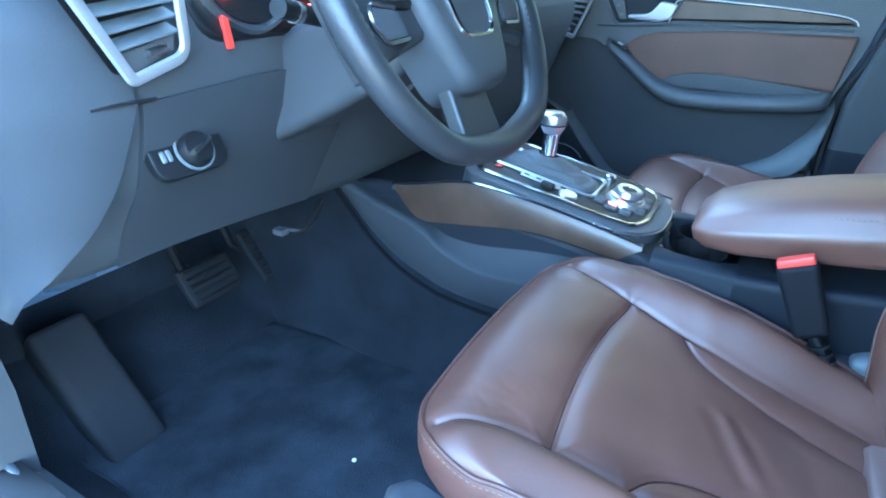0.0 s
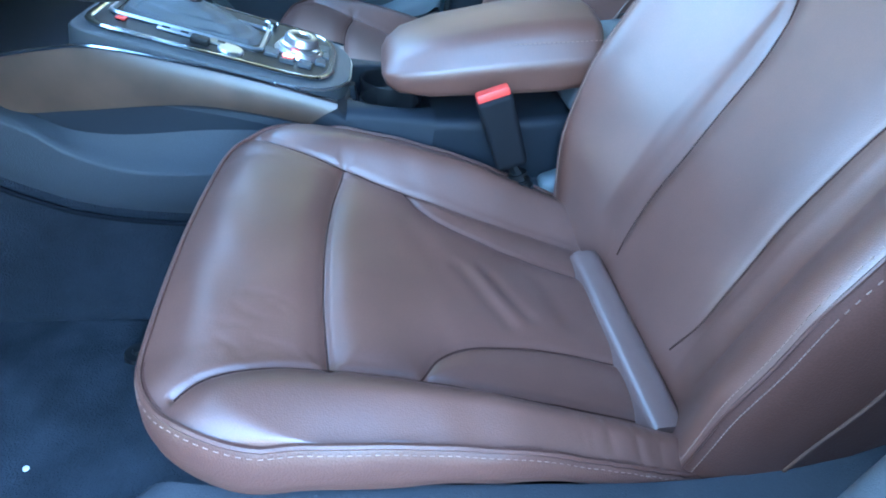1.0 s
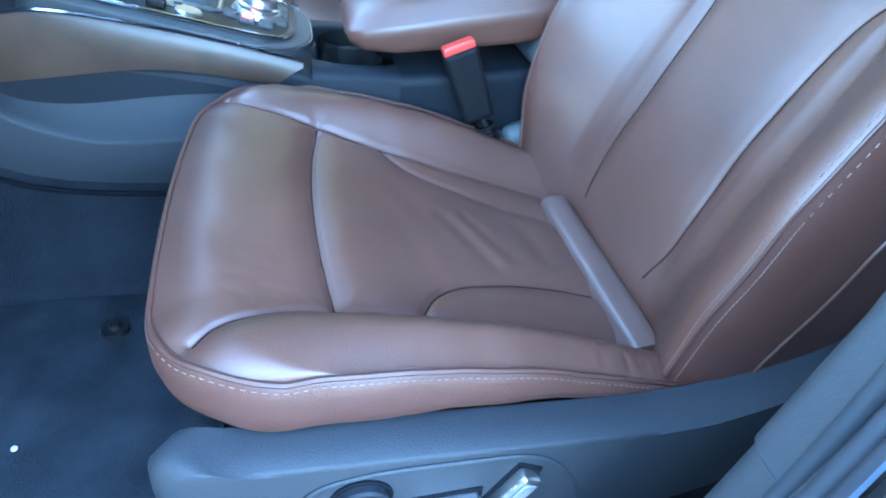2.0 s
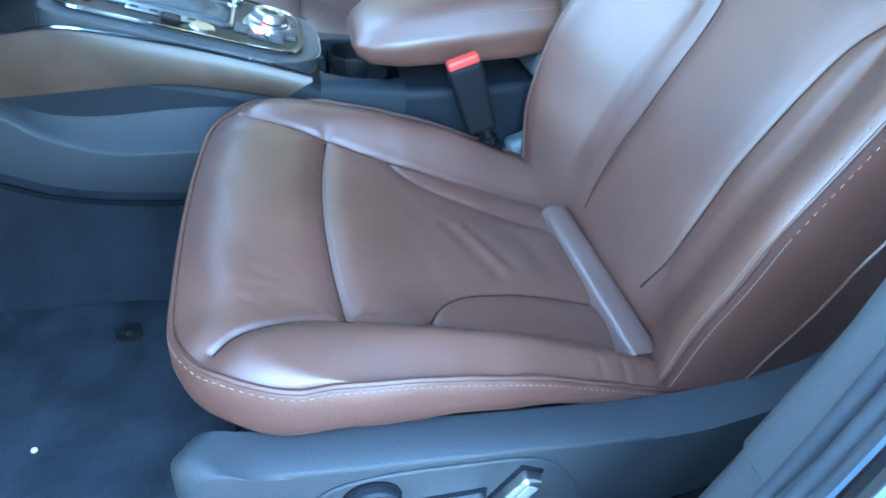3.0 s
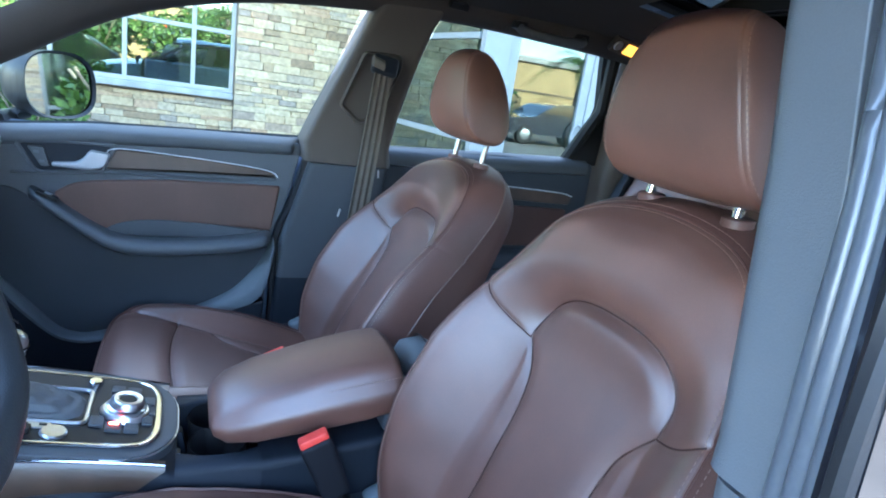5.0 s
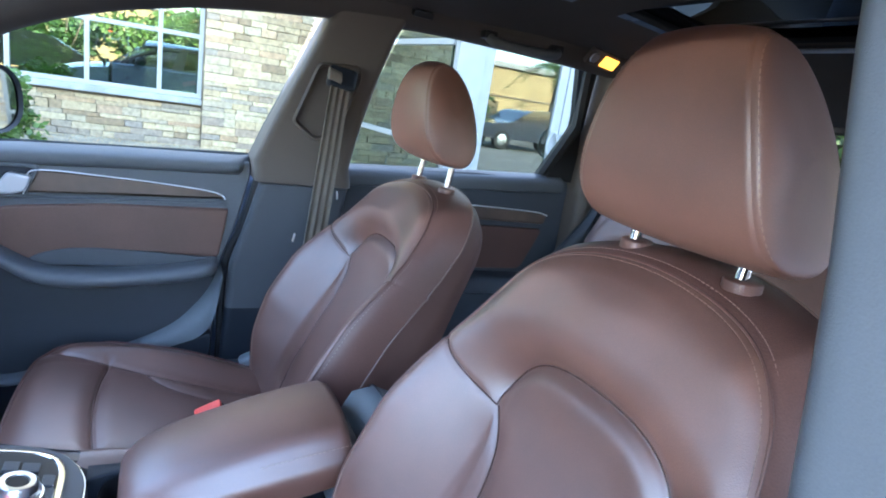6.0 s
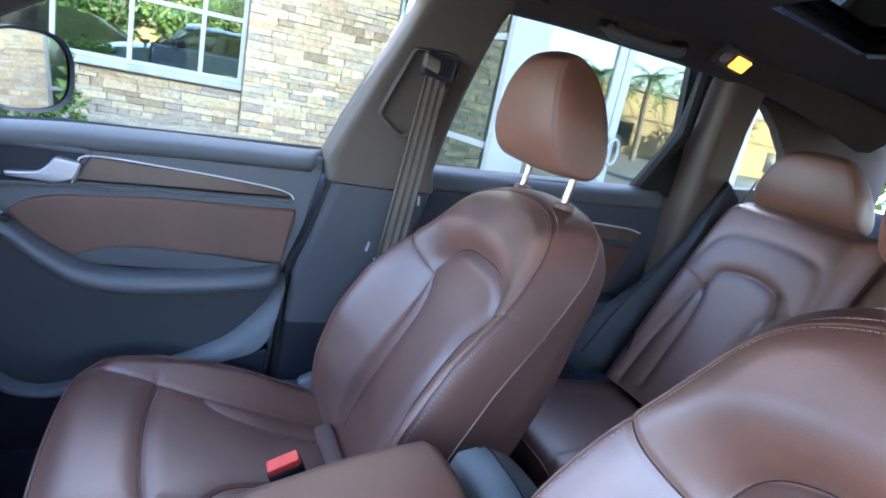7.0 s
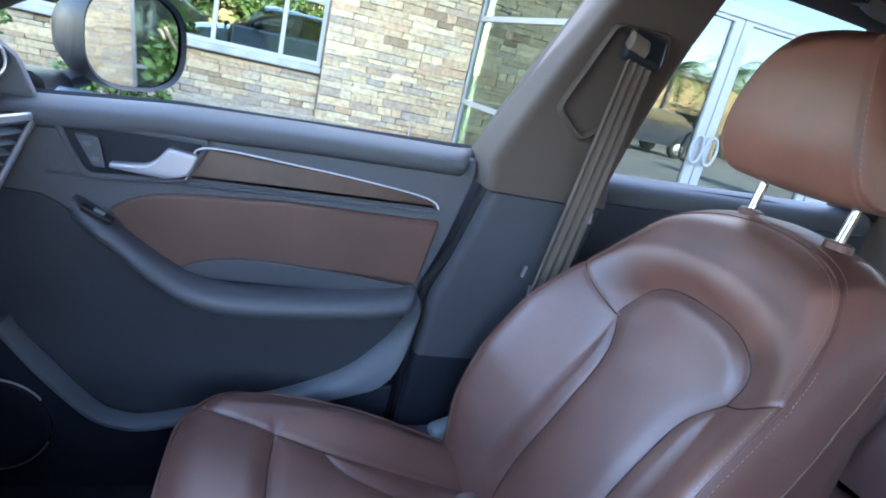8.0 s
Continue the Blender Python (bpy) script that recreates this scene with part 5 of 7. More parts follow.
def driver_door():
    """The driver's door, swung open on its front hinges, behind and beside the camera; unseen, added to block sky
    light.
    """
    hinge = (-0.98, -0.80, 0.0)
    ob = thing("driver_door", hinge, "unseen open driver's door added to block sky light, charcoal inside with brown leather insert", "car door")
    ob.matrix_basis = Matrix.Translation(hinge) @ pose(0, 0, 0, 0, 0, -62)      # local x: from the hinge to the lock edge, y: into the cabin
    face = Matrix(((1, 0, 0, 0), (0, 0, 1, 0.0), (0, 1, 0, 0), (0, 0, 0, 1)))
    out = rounded([(0.04, 0.36), (0.90, 0.36), (0.94, 0.60), (0.94, 0.84), (0.98, 0.95), (1.0, 1.07), (0.65, 1.07), (0.05, 1.03)], 0.03, 4)
    part("panel", plate(out, 0.05, face, 0.010), PLASTIC_SOFT, ob, "charcoal door panel")
    skin = Matrix(((1, 0, 0, 0), (0, 0, -1, -0.004), (0, 1, 0, 0), (0, 0, 0, 1)))
    part("outer_skin", plate(out, 0.09, skin, 0.03, 4), BODY_PAINT, ob, "outer skin, reflected sky put into its paint colour")
    part("leather_insert", plate(rounded([(0.40, 0.915), (0.50, 0.951), (0.90, 0.965), (0.88, 0.846), (0.55, 0.85)], 0.02, 4), 0.012, Matrix.Translation((0, 0.049, 0)) @ face, 0.005), DOOR_LEATHER, ob, "brown leather insert")
    part("armrest", loft([[(x, 0.05 + a, z + b) for a, b in ((0.0, 0.03), (0.045, 0.028), (0.06, 0.0), (0.05, -0.03), (0.0, -0.05))] for x, z in ((0.38, 0.90), (0.48, 0.83), (0.58, 0.805), (0.90, 0.825))]), PLASTIC, ob, "charcoal armrest", 50)
    part("window_frame", tube(spline([(0.12, -0.02, 1.03), (0.35, -0.07, 1.22), (0.56, -0.11, 1.37), (0.80, -0.13, 1.43), (1.03, -0.14, 1.45), (1.06, -0.13, 1.42), (1.03, -0.07, 1.24), (0.99, -0.02, 1.06)], 50), 0.020, 8), GLOSS_BLACK, ob, "black window frame")
    bm = bmesh.new()
    bm.faces.new([bm.verts.new(p) for p in ((0.12, -0.02, 1.03), (0.35, -0.07, 1.22), (0.56, -0.11, 1.37), (0.80, -0.13, 1.43), (1.04, -0.14, 1.45), (0.99, -0.02, 1.06))])
    g = part("window_glass", bm, GLASS, ob, "clear side window", smooth=False)
    g.visible_shadow = False
    return ob


driver_door()

# ---------------------------------------------------------------- centre console
def console_top(x):
    return float(np.interp(x, [-0.95, -0.75, -0.58, -0.45, -0.33, -0.29, -0.15, 0.0, 0.12, 0.22], [0.735, 0.765, 0.780, 0.762, 0.735, 0.716, 0.712, 0.720, 0.726, 0.71]))


def ring_console(x, w, zt, low=0.45, wl=None, r=0.016):
    wl = wl or w + 0.004
    pts = rounded([(-wl, low), (-w - 0.002, zt - 0.10), (-w, zt), (w, zt), (w + 0.002, zt - 0.10), (wl, low)], [0.002, 0.03, r, r, 0.03, 0.002], 4)
    return [(x, y - 0.0, z) for y, z in pts]


def centre_console():
    ob = thing("centre_console", (0, 0, 0), "charcoal centre console with veneer flank and silver selector panel", "centre console")
    # front half, below the selector panel
    part("front_body", loft([ring_console(x, w, console_top(x) - 0.012) for x, w in ((-1.02, 0.15), (-0.90, 0.14), (-0.75, 0.130), (-0.62, 0.122), (-0.50, 0.116), (-0.40, 0.112), (-0.32, 0.110), (-0.298, 0.108))]), CONSOLE, ob, "", 50)
    # rear half with the armrest box
    part("rear_body", loft([ring_console(x, w, z) for x, w, z in ((-0.185, 0.106, 0.712), (-0.12, 0.104, 0.716), (0.0, 0.100, 0.728), (0.08, 0.098, 0.735), (0.16, 0.095, 0.74), (0.20, 0.085, 0.70))]), CONSOLE, ob, "", 50)
    # between them the walls and floor of the cup bay
    for s in (-1, 1):
        rings = []
        for x in (-0.300, -0.27, -0.24, -0.21, -0.183):
            zt = 0.7165 - 0.0015 * (x + 0.3) / 0.1
            inner = 0.076 - 0.014 * abs((x + 0.2415) / 0.058) ** 2.5
            o, i = 0.1075, inner
            rings.append([(x, s * y, z) for y, z in ((0.138, 0.40), (o + 0.012, zt - 0.10), (o, zt - 0.012), (o - 0.012, zt), (i + 0.004, zt), (i, zt - 0.004), (i - 0.004, 0.60), (i - 0.004, 0.40))])
        part("cup_wall", loft(rings), CONSOLE, ob, "", 50)
    part("cup_floor", box((0.125, 0.16, 0.02), pose(-0.2415, 0, 0.635), 0.004, 1), BLACK, ob)
    for s in (-1, 1):
        part("cup", lathe([(0.036, 0.0), (0.040, 0.078), (0.0415, 0.080), (0.0425, 0.077), (0.038, 0.0), (0.036, -0.002)], 40, pose(-0.2415, s * 0.037 - 0.002, 0.632)), BLACK, ob, "round black cup holder")
    part("cup_clip", box((0.012, 0.02, 0.05), pose(-0.292, 0.0, 0.688, 0, -12, 0), 0.004, 2), CONSOLE, ob)
    # Satin sliver added as a bright glint at the bay's corner
    part("cup_glint", box((0.006, 0.014, 0.003), pose(-0.296, -0.048, 0.706, 0, 30, 0), 0.001, 1), SATIN, ob)
    # veneer flank: band that follows the top edge and narrows to the rear
    for s in (-1, 1):
        top = [(-0.745, 0.748), (-0.70, 0.757), (-0.64, 0.771), (-0.58, 0.777), (-0.45, 0.759), (-0.312, 0.729)]
        low = [(-0.735, 0.742), (-0.715, 0.715), (-0.685, 0.694), (-0.62, 0.700), (-0.50, 0.716), (-0.42, 0.711), (-0.347, 0.698)]
        T, Bt = spline([(x, 0, z) for x, z in top], 40), spline([(x, 0, z) for x, z in low], 40)
        rings = []
        for a, b in zip(T, Bt):
            w = float(np.interp(a.x, [-0.96, -0.75, -0.62, -0.50, -0.40, -0.335], [0.150, 0.138, 0.130, 0.1245, 0.120, 0.1165]))
            rings.append([(a.x, s * (w - 0.020), a.z - 0.003), (a.x, s * (w - 0.004), a.z), (a.x, s * w, a.z - 0.006), (b.x * 0.5 + a.x * 0.5, s * (w + 0.004), (a.z + b.z) / 2), (b.x, s * (w + 0.001), b.z), (b.x, s * (w - 0.02), b.z + 0.002)])
        fl = part("veneer_flank", loft(rings), WOOD, ob, "glossy brown veneer flank", 55)
        part("chrome_line", tube([(a.x, s * (float(np.interp(a.x, [-0.96, -0.75, -0.62, -0.50, -0.40, -0.335], [0.150, 0.138, 0.130, 0.1245, 0.120, 0.1165])) - 0.004), a.z + 0.0005) for a in T], 0.0022, 6), CHROME, fl, "thin bright line")
        # padded knee panel below the flank
        K = [(-0.88, 0.770, 0.766, 0.752), (-0.85, 0.755, 0.748, 0.722), (-0.79, 0.728, 0.722, 0.655), (-0.73, 0.712, 0.706, 0.607), (-0.67, 0.695, 0.682, 0.580), (-0.63, 0.699, 0.655, 0.568), (-0.56, 0.711, 0.635, 0.560), (-0.465, 0.712, 0.638, 0.558), (-0.40, 0.706, 0.642, 0.556), (-0.335, 0.695, 0.646, 0.555)]
        A, B, C = (spline([(k[0], 0, k[i]) for k in K], 50) for i in (1, 2, 3))
        rings = []
        for a, b, c in zip(A, B, C):
            x, zt, zc, zb = a.x, a.z, b.z, c.z
            w = 0.145 + 0.02 * (abs(x) - 0.36)
            rings.append([(x, s * 0.100, zt - 0.003), (x, s * (w - 0.030), zt - 0.003), (x, s * (w - 0.034), zt * 0.7 + zc * 0.3), (x, s * (w - 0.026), zt * 0.35 + zc * 0.65), (x, s * (w - 0.006), zc + 0.005), (x, s * (w + 0.003), zc), (x, s * (w + 0.005), zc - 0.006), (x, s * (w + 0.004), zc * 0.5 + zb * 0.5), (x, s * (w - 0.004), zb + 0.006), (x, s * (w - 0.012), zb), (x, s * 0.100, zb - 0.004)])
        part("joint", tube([(c.x, s * (0.149 + 0.02 * (abs(c.x) - 0.36)), c.z - 0.002) for c in C], 0.0035, 6), RECESS, ob, "dark joint along the lower edge")
        part("knee_panel", loft(rings), DOOR_FIELD, ob, "smooth charcoal knee panel with a scooped top", 60)
    # selector panel
    tilt = pose(-0.46, 0.0, 0.7665, 0, 10.5, 0)
    rim = rounded([(-0.155, -0.098), (0.12, -0.096), (0.142, -0.06), (0.142, 0.06), (0.12, 0.096), (-0.155, 0.098)], [0.03, 0.045, 0.03, 0.03, 0.045, 0.03], 8)
    wide = rounded([(-0.165, -0.114), (0.122, -0.113), (0.166, -0.055), (0.166, 0.055), (0.122, 0.113), (-0.165, 0.114)], [0.03, 0.05, 0.035, 0.035, 0.05, 0.03], 8)
    part("panel_base", plate(wide, 0.026, tilt @ pose(0, 0, -0.027), 0.004), DASH, ob, "charcoal panel surround")
    part("surround_edge", tube([tilt @ Vector((x, y, -0.005)) for x, y in wide if x > 0.03], 0.0014, 6), SATIN, ob, "fine bright edge")
    part("panel_rim", tube([tilt @ Vector((x * 0.965, y * 0.94, 0.002)) for x, y in rim], 0.0052, 8, True, flat=0.7), CHROME, ob, "bright silver rim")
    face = [(x * 0.94, y * 0.90) for x, y in rim]
    part("panel_face", plate(face, 0.003, tilt @ pose(0, 0, 0.001), 0.001), BLACK, ob, "black panel face")
    gate = rounded([(-0.135, -0.048), (0.045, -0.048), (0.045, 0.042), (-0.135, 0.042)], 0.012, 5)
    part("gate_frame", tube([tilt @ Vector((x, y, 0.006)) for x, y in gate], 0.0035, 6, True), SATIN, ob, "silver gate frame")
    # leather boot, gathered in folds
    def boot(u, v):
        a = 2 * math.pi * v
        k = 1 - u
        rx, ry = 0.084 * k + 0.018 * u, 0.040 * k + 0.014 * u
        fold = 1 + 0.07 * math.sin(7 * a + 3 * u) * u * (1 - u) * 4
        c, s = math.cos(a), math.sin(a)
        e = 0.55 + 0.45 * u
        return tilt @ Vector((-0.045 - 0.012 * u + rx * fold * math.copysign(abs(c) ** e, c), -0.003 + ry * fold * math.copysign(abs(s) ** e, s), 0.004 + 0.030 * u ** 0.8 + 0.003 * math.sin(20 * u) * (1 - u)))
    part("selector_boot", surf(boot, np.linspace(0, 1, 16), [k / 48 for k in range(48)], True), PLASTIC_SOFT, ob, "dark leather boot", 60)
    def grip(z, lean, rx, ry):
        return [(-0.512 + lean + c * rx, -0.003 + d * ry, z) for c, d in [(math.cos(2 * math.pi * k / 24), math.sin(2 * math.pi * k / 24)) for k in range(24)]]
    lever = part("selector_lever", loft([grip(z, l, rx, ry) for z, l, rx, ry in ((0.792, 0.0, 0.015, 0.013), (0.815, 0.002, 0.0135, 0.012), (0.838, 0.004, 0.0135, 0.0125), (0.850, 0.005, 0.015, 0.014))]), CHROME, ob, "chrome lever neck", 50)
    part("selector_knob", loft([grip(z, l, rx, ry) for z, l, rx, ry in ((0.848, 0.005, 0.0150, 0.0145), (0.858, 0.005, 0.0205, 0.0175), (0.868, 0.004, 0.0235, 0.0190), (0.876, 0.003, 0.0235, 0.0190), (0.882, 0.002, 0.0195, 0.0160), (0.884, 0.002, 0.010, 0.009))]), SATIN, lever, "satin silver knob", 50)
    part("knob_band", tube([Vector(p) for p in grip(0.862, 0.005, 0.0225, 0.0188)], 0.0012, 6, True), BLACK, lever, "dark band round the knob")
    # controls
    kx, ky = 0.092, -0.006
    for i, (x, y, w, h) in enumerate(((0.058, -0.040, 0.018, 0.024), (0.080, -0.052, 0.020, 0.020), (0.103, -0.052, 0.018, 0.020), (0.122, -0.030, 0.014, 0.022), (0.125, -0.004, 0.014, 0.022), (0.123, 0.022, 0.014, 0.022), (0.100, 0.048, 0.020, 0.020), (0.078, 0.050, 0.018, 0.020))):
        part("button", box((w, h, 0.006), tilt @ pose(x, y, 0.006), 0.002, 2), DASH, ob, "dark soft-touch button")
    part("knob_base", lathe([(0.0, 0.008), (0.030, 0.008), (0.034, 0.002), (0.034, 0.0), (0.0, 0.0)], 40, tilt @ pose(kx, ky, 0.003)), SATIN, ob, "silver knob surround")
    kn = part("menu_knob", lathe([(0.0, 0.013), (0.012, 0.013), (0.013, 0.016), (0.019, 0.0165), (0.022, 0.014), (0.0235, 0.006), (0.027, 0.004), (0.027, 0.0), (0.0, 0.0)], 40, tilt @ pose(kx, ky, 0.011)), SATIN, ob, "satin rotary menu knob")
    part("knob_cap", lathe([(0.0, 0.002), (0.0115, 0.002), (0.012, 0.0), (0.0, 0.0)], 28, tilt @ pose(kx, ky, 0.0235)), BLACK, kn, "black knob cap")
    part("volume_knob", lathe([(0.0, 0.010), (0.008, 0.010), (0.010, 0.008), (0.0105, 0.0), (0.014, -0.001), (0.0, -0.002)], 24, tilt @ pose(0.045, 0.062, 0.004)), CHROME, ob, "small chrome volume knob")
    part("indicator", box((0.012, 0.004, 0.001), tilt @ pose(0.080, -0.047, 0.0095), 0), lamp_mat("red_indicator", (1.0, 0.06, 0.04), 2.0), ob, "lit red indicator")
    part("start_button", lathe([(0.0, 0.004), (0.014, 0.004), (0.016, 0.002), (0.016, 0.0), (0.0, 0.0)], 32, tilt @ pose(0.012, -0.070, 0.004)), SATIN, ob, "round silver button")
    part("brake_switch", box((0.022, 0.014, 0.010), tilt @ pose(-0.025, -0.070, 0.008), 0.003, 2), BLACK, ob, "black brake switch")
    part("shift_display", box((0.085, 0.014, 0.003), tilt @ pose(-0.035, -0.057, 0.006), 0.001, 1), SATIN, ob, "silver selector scale")
    for k in range(4):
        part("scale_mark", box((0.009, 0.005, 0.0008), tilt @ pose(-0.068 + k * 0.022, -0.057, 0.0079), 0), BLACK, ob)
    part("red_mark", box((0.012, 0.012, 0.002), tilt @ pose(-0.118, -0.060, 0.006), 0.0005, 1), RED, ob, "small red mark")
    for k in range(5):
        part("vent_slot", box((0.06, 0.003, 0.002), tilt @ pose(-0.08, 0.052 + k * 0.007, 0.0045), 0), DASH, ob)
    return ob


centre_console()
for side, word in ((-1, "driver's"), (1, "passenger's")):
    rows = []
    for x in np.linspace(-1.22, -0.28, 24):
        zt = float(np.interp(x, [-1.22, -0.88, -0.85, -0.79, -0.73, -0.67, -0.60, -0.28], [0.80, 0.76, 0.728, 0.660, 0.612, 0.584, 0.566, 0.558]))
        w = 0.138 + 0.02 * (abs(x) - 0.36)
        rows.append([(x, side * (w - 0.03), zt + 0.01), (x, side * (w + 0.004), zt + 0.006), (x, side * (w + 0.006), zt * 0.6 + 0.16), (x, side * (w + 0.016), 0.43), (x, side * (w + 0.05), 0.38), (x, side * (w - 0.03), 0.37)])
    structure("tunnel_carpet", loft(rows), CARPET, "dark blue carpet on the %s side of the tunnel" % word, "carpet", 60)


def armrest():
    ob = thing("console_armrest", (0, 0, 0), "brown leather console armrest with stitched rear edge", "armrest")
    rings = []
    for x, zt, zb, w in ((-0.256, 0.768, 0.752, 0.050), (-0.250, 0.782, 0.744, 0.068), (-0.232, 0.798, 0.738, 0.080), (-0.19, 0.816, 0.739, 0.087), (-0.10, 0.842, 0.752, 0.091), (-0.03, 0.857, 0.763, 0.093), (0.008, 0.862, 0.772, 0.093), (0.022, 0.856, 0.784, 0.089), (0.027, 0.840, 0.80, 0.082)):
        r = 0.034
        h = zt - zb
        rings.append([(x, y - 0.018, z) for y, z in rounded([(-w + 0.006, zb), (-w - 0.004, zb + 0.45 * h), (-w + 0.004, zb + 0.60 * h), (-w + 0.022, zt - 0.006), (0, zt + 0.004), (w - 0.022, zt - 0.006), (w - 0.004, zb + 0.60 * h), (w + 0.004, zb + 0.45 * h), (w - 0.006, zb)], [0.012, 0.014, 0.008, 0.020, 0.06, 0.020, 0.008, 0.014, 0.012], 5)])
    part("pad", loft(rings), LEATHER, ob, "brown leather pad", 70)
    part("stitching", stitches([(x, -0.018 - 0.094 + 0.004, z) for x, z in [(-0.10 + 0.12 * k / 120, 0.822 + 0.018 * k / 120) for k in range(121)]], 0.006, 0.004), THREAD, ob, "pale stitching")
    part("hinge", box((0.10, 0.15, 0.07), pose(0.055, -0.018, 0.762, 0, 8, 0), 0.012, 3), PLASTIC, ob, "charcoal hinge block")
    part("rear_hump", loft([[(x, y, z) for y, z in rounded([(-w, 0.66), (-w, zt - 0.012), (0, zt), (w, zt - 0.012), (w, 0.66)], [0.004, 0.02, 0.04, 0.02, 0.004], 4)] for x, zt, w in ((0.055, 0.805, 0.070), (0.075, 0.832, 0.078), (0.11, 0.838, 0.080), (0.15, 0.820, 0.078), (0.185, 0.77, 0.072), (0.195, 0.70, 0.066))]), PLASTIC_GREY, ob, "blue-grey rear cover", 60)
    part("cover_line", tube(spline([(0.095, -0.082, 0.70), (0.10, -0.081, 0.80), (0.102, -0.055, 0.836), (0.103, 0.0, 0.840), (0.102, 0.055, 0.836), (0.10, 0.081, 0.80)], 30), 0.0014, 5), BLACK, ob)
    return ob


armrest()


BUCKLE = surface("buckle_plastic", (0.007, 0.007, 0.009), 0.6, grain=700, bump=0.15, vary=0.05, spec=0.18)


def seat_buckle(place, turn, label):
    ob = thing("seat_buckle", place, label, "belt buckle", "belt buckles")
    ob.matrix_basis = Matrix.Translation(place) @ turn
    body = box((0.048, 0.027, 0.098), pose(0, 0, -0.052), 0.008, 3, lambda v: (v.x * (1.0 if v.z > 0 else 0.86), v.y, v.z))
    part("body", body, BUCKLE, ob, "black buckle body")
    part("release_button", box((0.043, 0.021, 0.014), pose(0, 0, -0.001), 0.004, 2), RED, ob, "red release button")
    part("slot", box((0.040, 0.003, 0.004), pose(0, 0.0122, 0.0), 0.001, 1), BLACK, ob)
    part("stalk", tube(spline([(0, 0, -0.10), (0.006, 0.0, -0.13), (0.014, 0.0, -0.165), (0.02, 0, -0.21)], 14), 0.010, 8, flat=0.6), BLACK, ob, "corrugated stalk")
    for k in range(6):
        part("rib", lathe([(0.0, 0.002), (0.013, 0.002), (0.013, -0.002), (0, -0.002)], 14, pose(0.004 + 0.0022 * k, 0, -0.116 - 0.011 * k)), BLACK, ob)
    return ob


seat_buckle((-0.121, -0.146, 0.772), pose(0, 0, 0, -6, -24, 0), "black seat belt buckle with red button beside the driver's seat")
seat_buckle((-0.137, 0.154, 0.756), pose(0, 0, 0, 6, -24, 0), "black seat belt buckle with red button beside the passenger seat")

# ---------------------------------------------------------------- dashboard


def dash_ring(y, front, low, rise):
    prof = [(-0.98, low - 0.02), (-0.835 + front * 0.6, low), (-0.795 + front * 0.8, low + 0.022), (-0.770 + front, low + 0.07), (-0.725 + front, 0.89), (-0.700 + front, 0.950), (-0.690 + front, 0.99), (-0.695 + front, 1.045 + rise * 0.4), (-0.735 + front, 1.085 + rise), (-0.86 + front * 0.5, 1.105 + rise), (-1.02, 1.10), (-1.20, 1.06), (-1.25, low)]
    return [(x, y, z) for x, z in rounded(prof, [0.02, 0.03, 0.03, 0.05, 0.02, 0.02, 0.03, 0.03, 0.03, 0.05, 0.05, 0.02, 0.01], 3)]


def dashboard():
    ob = thing("dashboard", (0, 0, 0), "charcoal dashboard with silver-framed vents and light switch", "dashboard")
    rings = []
    for y in (-0.715, -0.70, -0.66, -0.64, -0.60, -0.55, -0.50, -0.45, -0.37, -0.29, -0.22, -0.16, -0.08, 0.0, 0.08, 0.2, 0.4, 0.6, 0.68, 0.70):
        a = abs(y)
        end = -0.03 * float(smooth(0.60, 0.72, a))
        hood = 0.05 * float(smooth(0.24, 0.10, abs(y + 0.37)))
        rings.append(dash_ring(y, end, 0.765 - 0.03 * float(smooth(-0.6, -0.1, y)) if y < 0.1 else 0.70, hood))
    part("body", loft(rings), DASH, ob, "padded charcoal body", 60)
    # rounded end cover that faces the open door, narrowing to a tip below
    rings = []
    for z in np.linspace(0.785, 1.10, 22):
        yi = float(np.interp(z, [0.785, 0.815, 0.835, 0.867, 0.914, 0.953, 0.98, 1.03, 1.10], [-0.737, -0.734, -0.704, -0.668, -0.642, -0.629, -0.621, -0.622, -0.66]))
        xf = float(np.interp(z, [0.785, 0.82, 0.90, 0.98, 1.05, 1.10], [-0.770, -0.735, -0.704, -0.684, -0.686, -0.73]))
        yo = -0.738
        rings.append([(xf - 0.02, yi + 0.006, z), (xf, yi, z), (xf - 0.004, yi * 0.7 + yo * 0.3, z), (xf - 0.018, yi * 0.35 + yo * 0.65, z), (xf - 0.045, yo + 0.006, z), (xf - 0.085, yo, z), (-1.05, yo, z), (-1.05, yi + 0.006, z)])
    part("end_cover", loft(rings), END_COVER, ob, "smooth rounded end cover", 60)
    # separate lower cover below the crease
    strip = []
    for y in np.linspace(-0.612, -0.300, 22):
        low = 0.765 - 0.03 * float(smooth(-0.6, -0.1, y))
        end = -0.03 * float(smooth(0.60, 0.72, abs(y)))
        face = [(-0.796 + 0.8 * end, low + 0.020), (-0.766 + end, low + 0.075), (-0.724 + end, 0.892), (-0.699 + end, 0.948), (-0.691 + end, 0.982 + 0.05 * min(y + 0.612, 0.137))]
        strip.append([(x + 0.004, y, z) for x, z in face] + [(x - 0.012, y, z) for x, z in face[::-1]])
    part("lower_cover", loft(strip), END_COVER, ob, "darker lower cover", 50)
    part("joint", tube(spline([(-0.684, -0.600, 0.985), (-0.683, -0.628, 0.986), (-0.690, -0.66, 0.984)], 10), 0.0018, 5), BLACK, ob)
    return ob


dashboard()


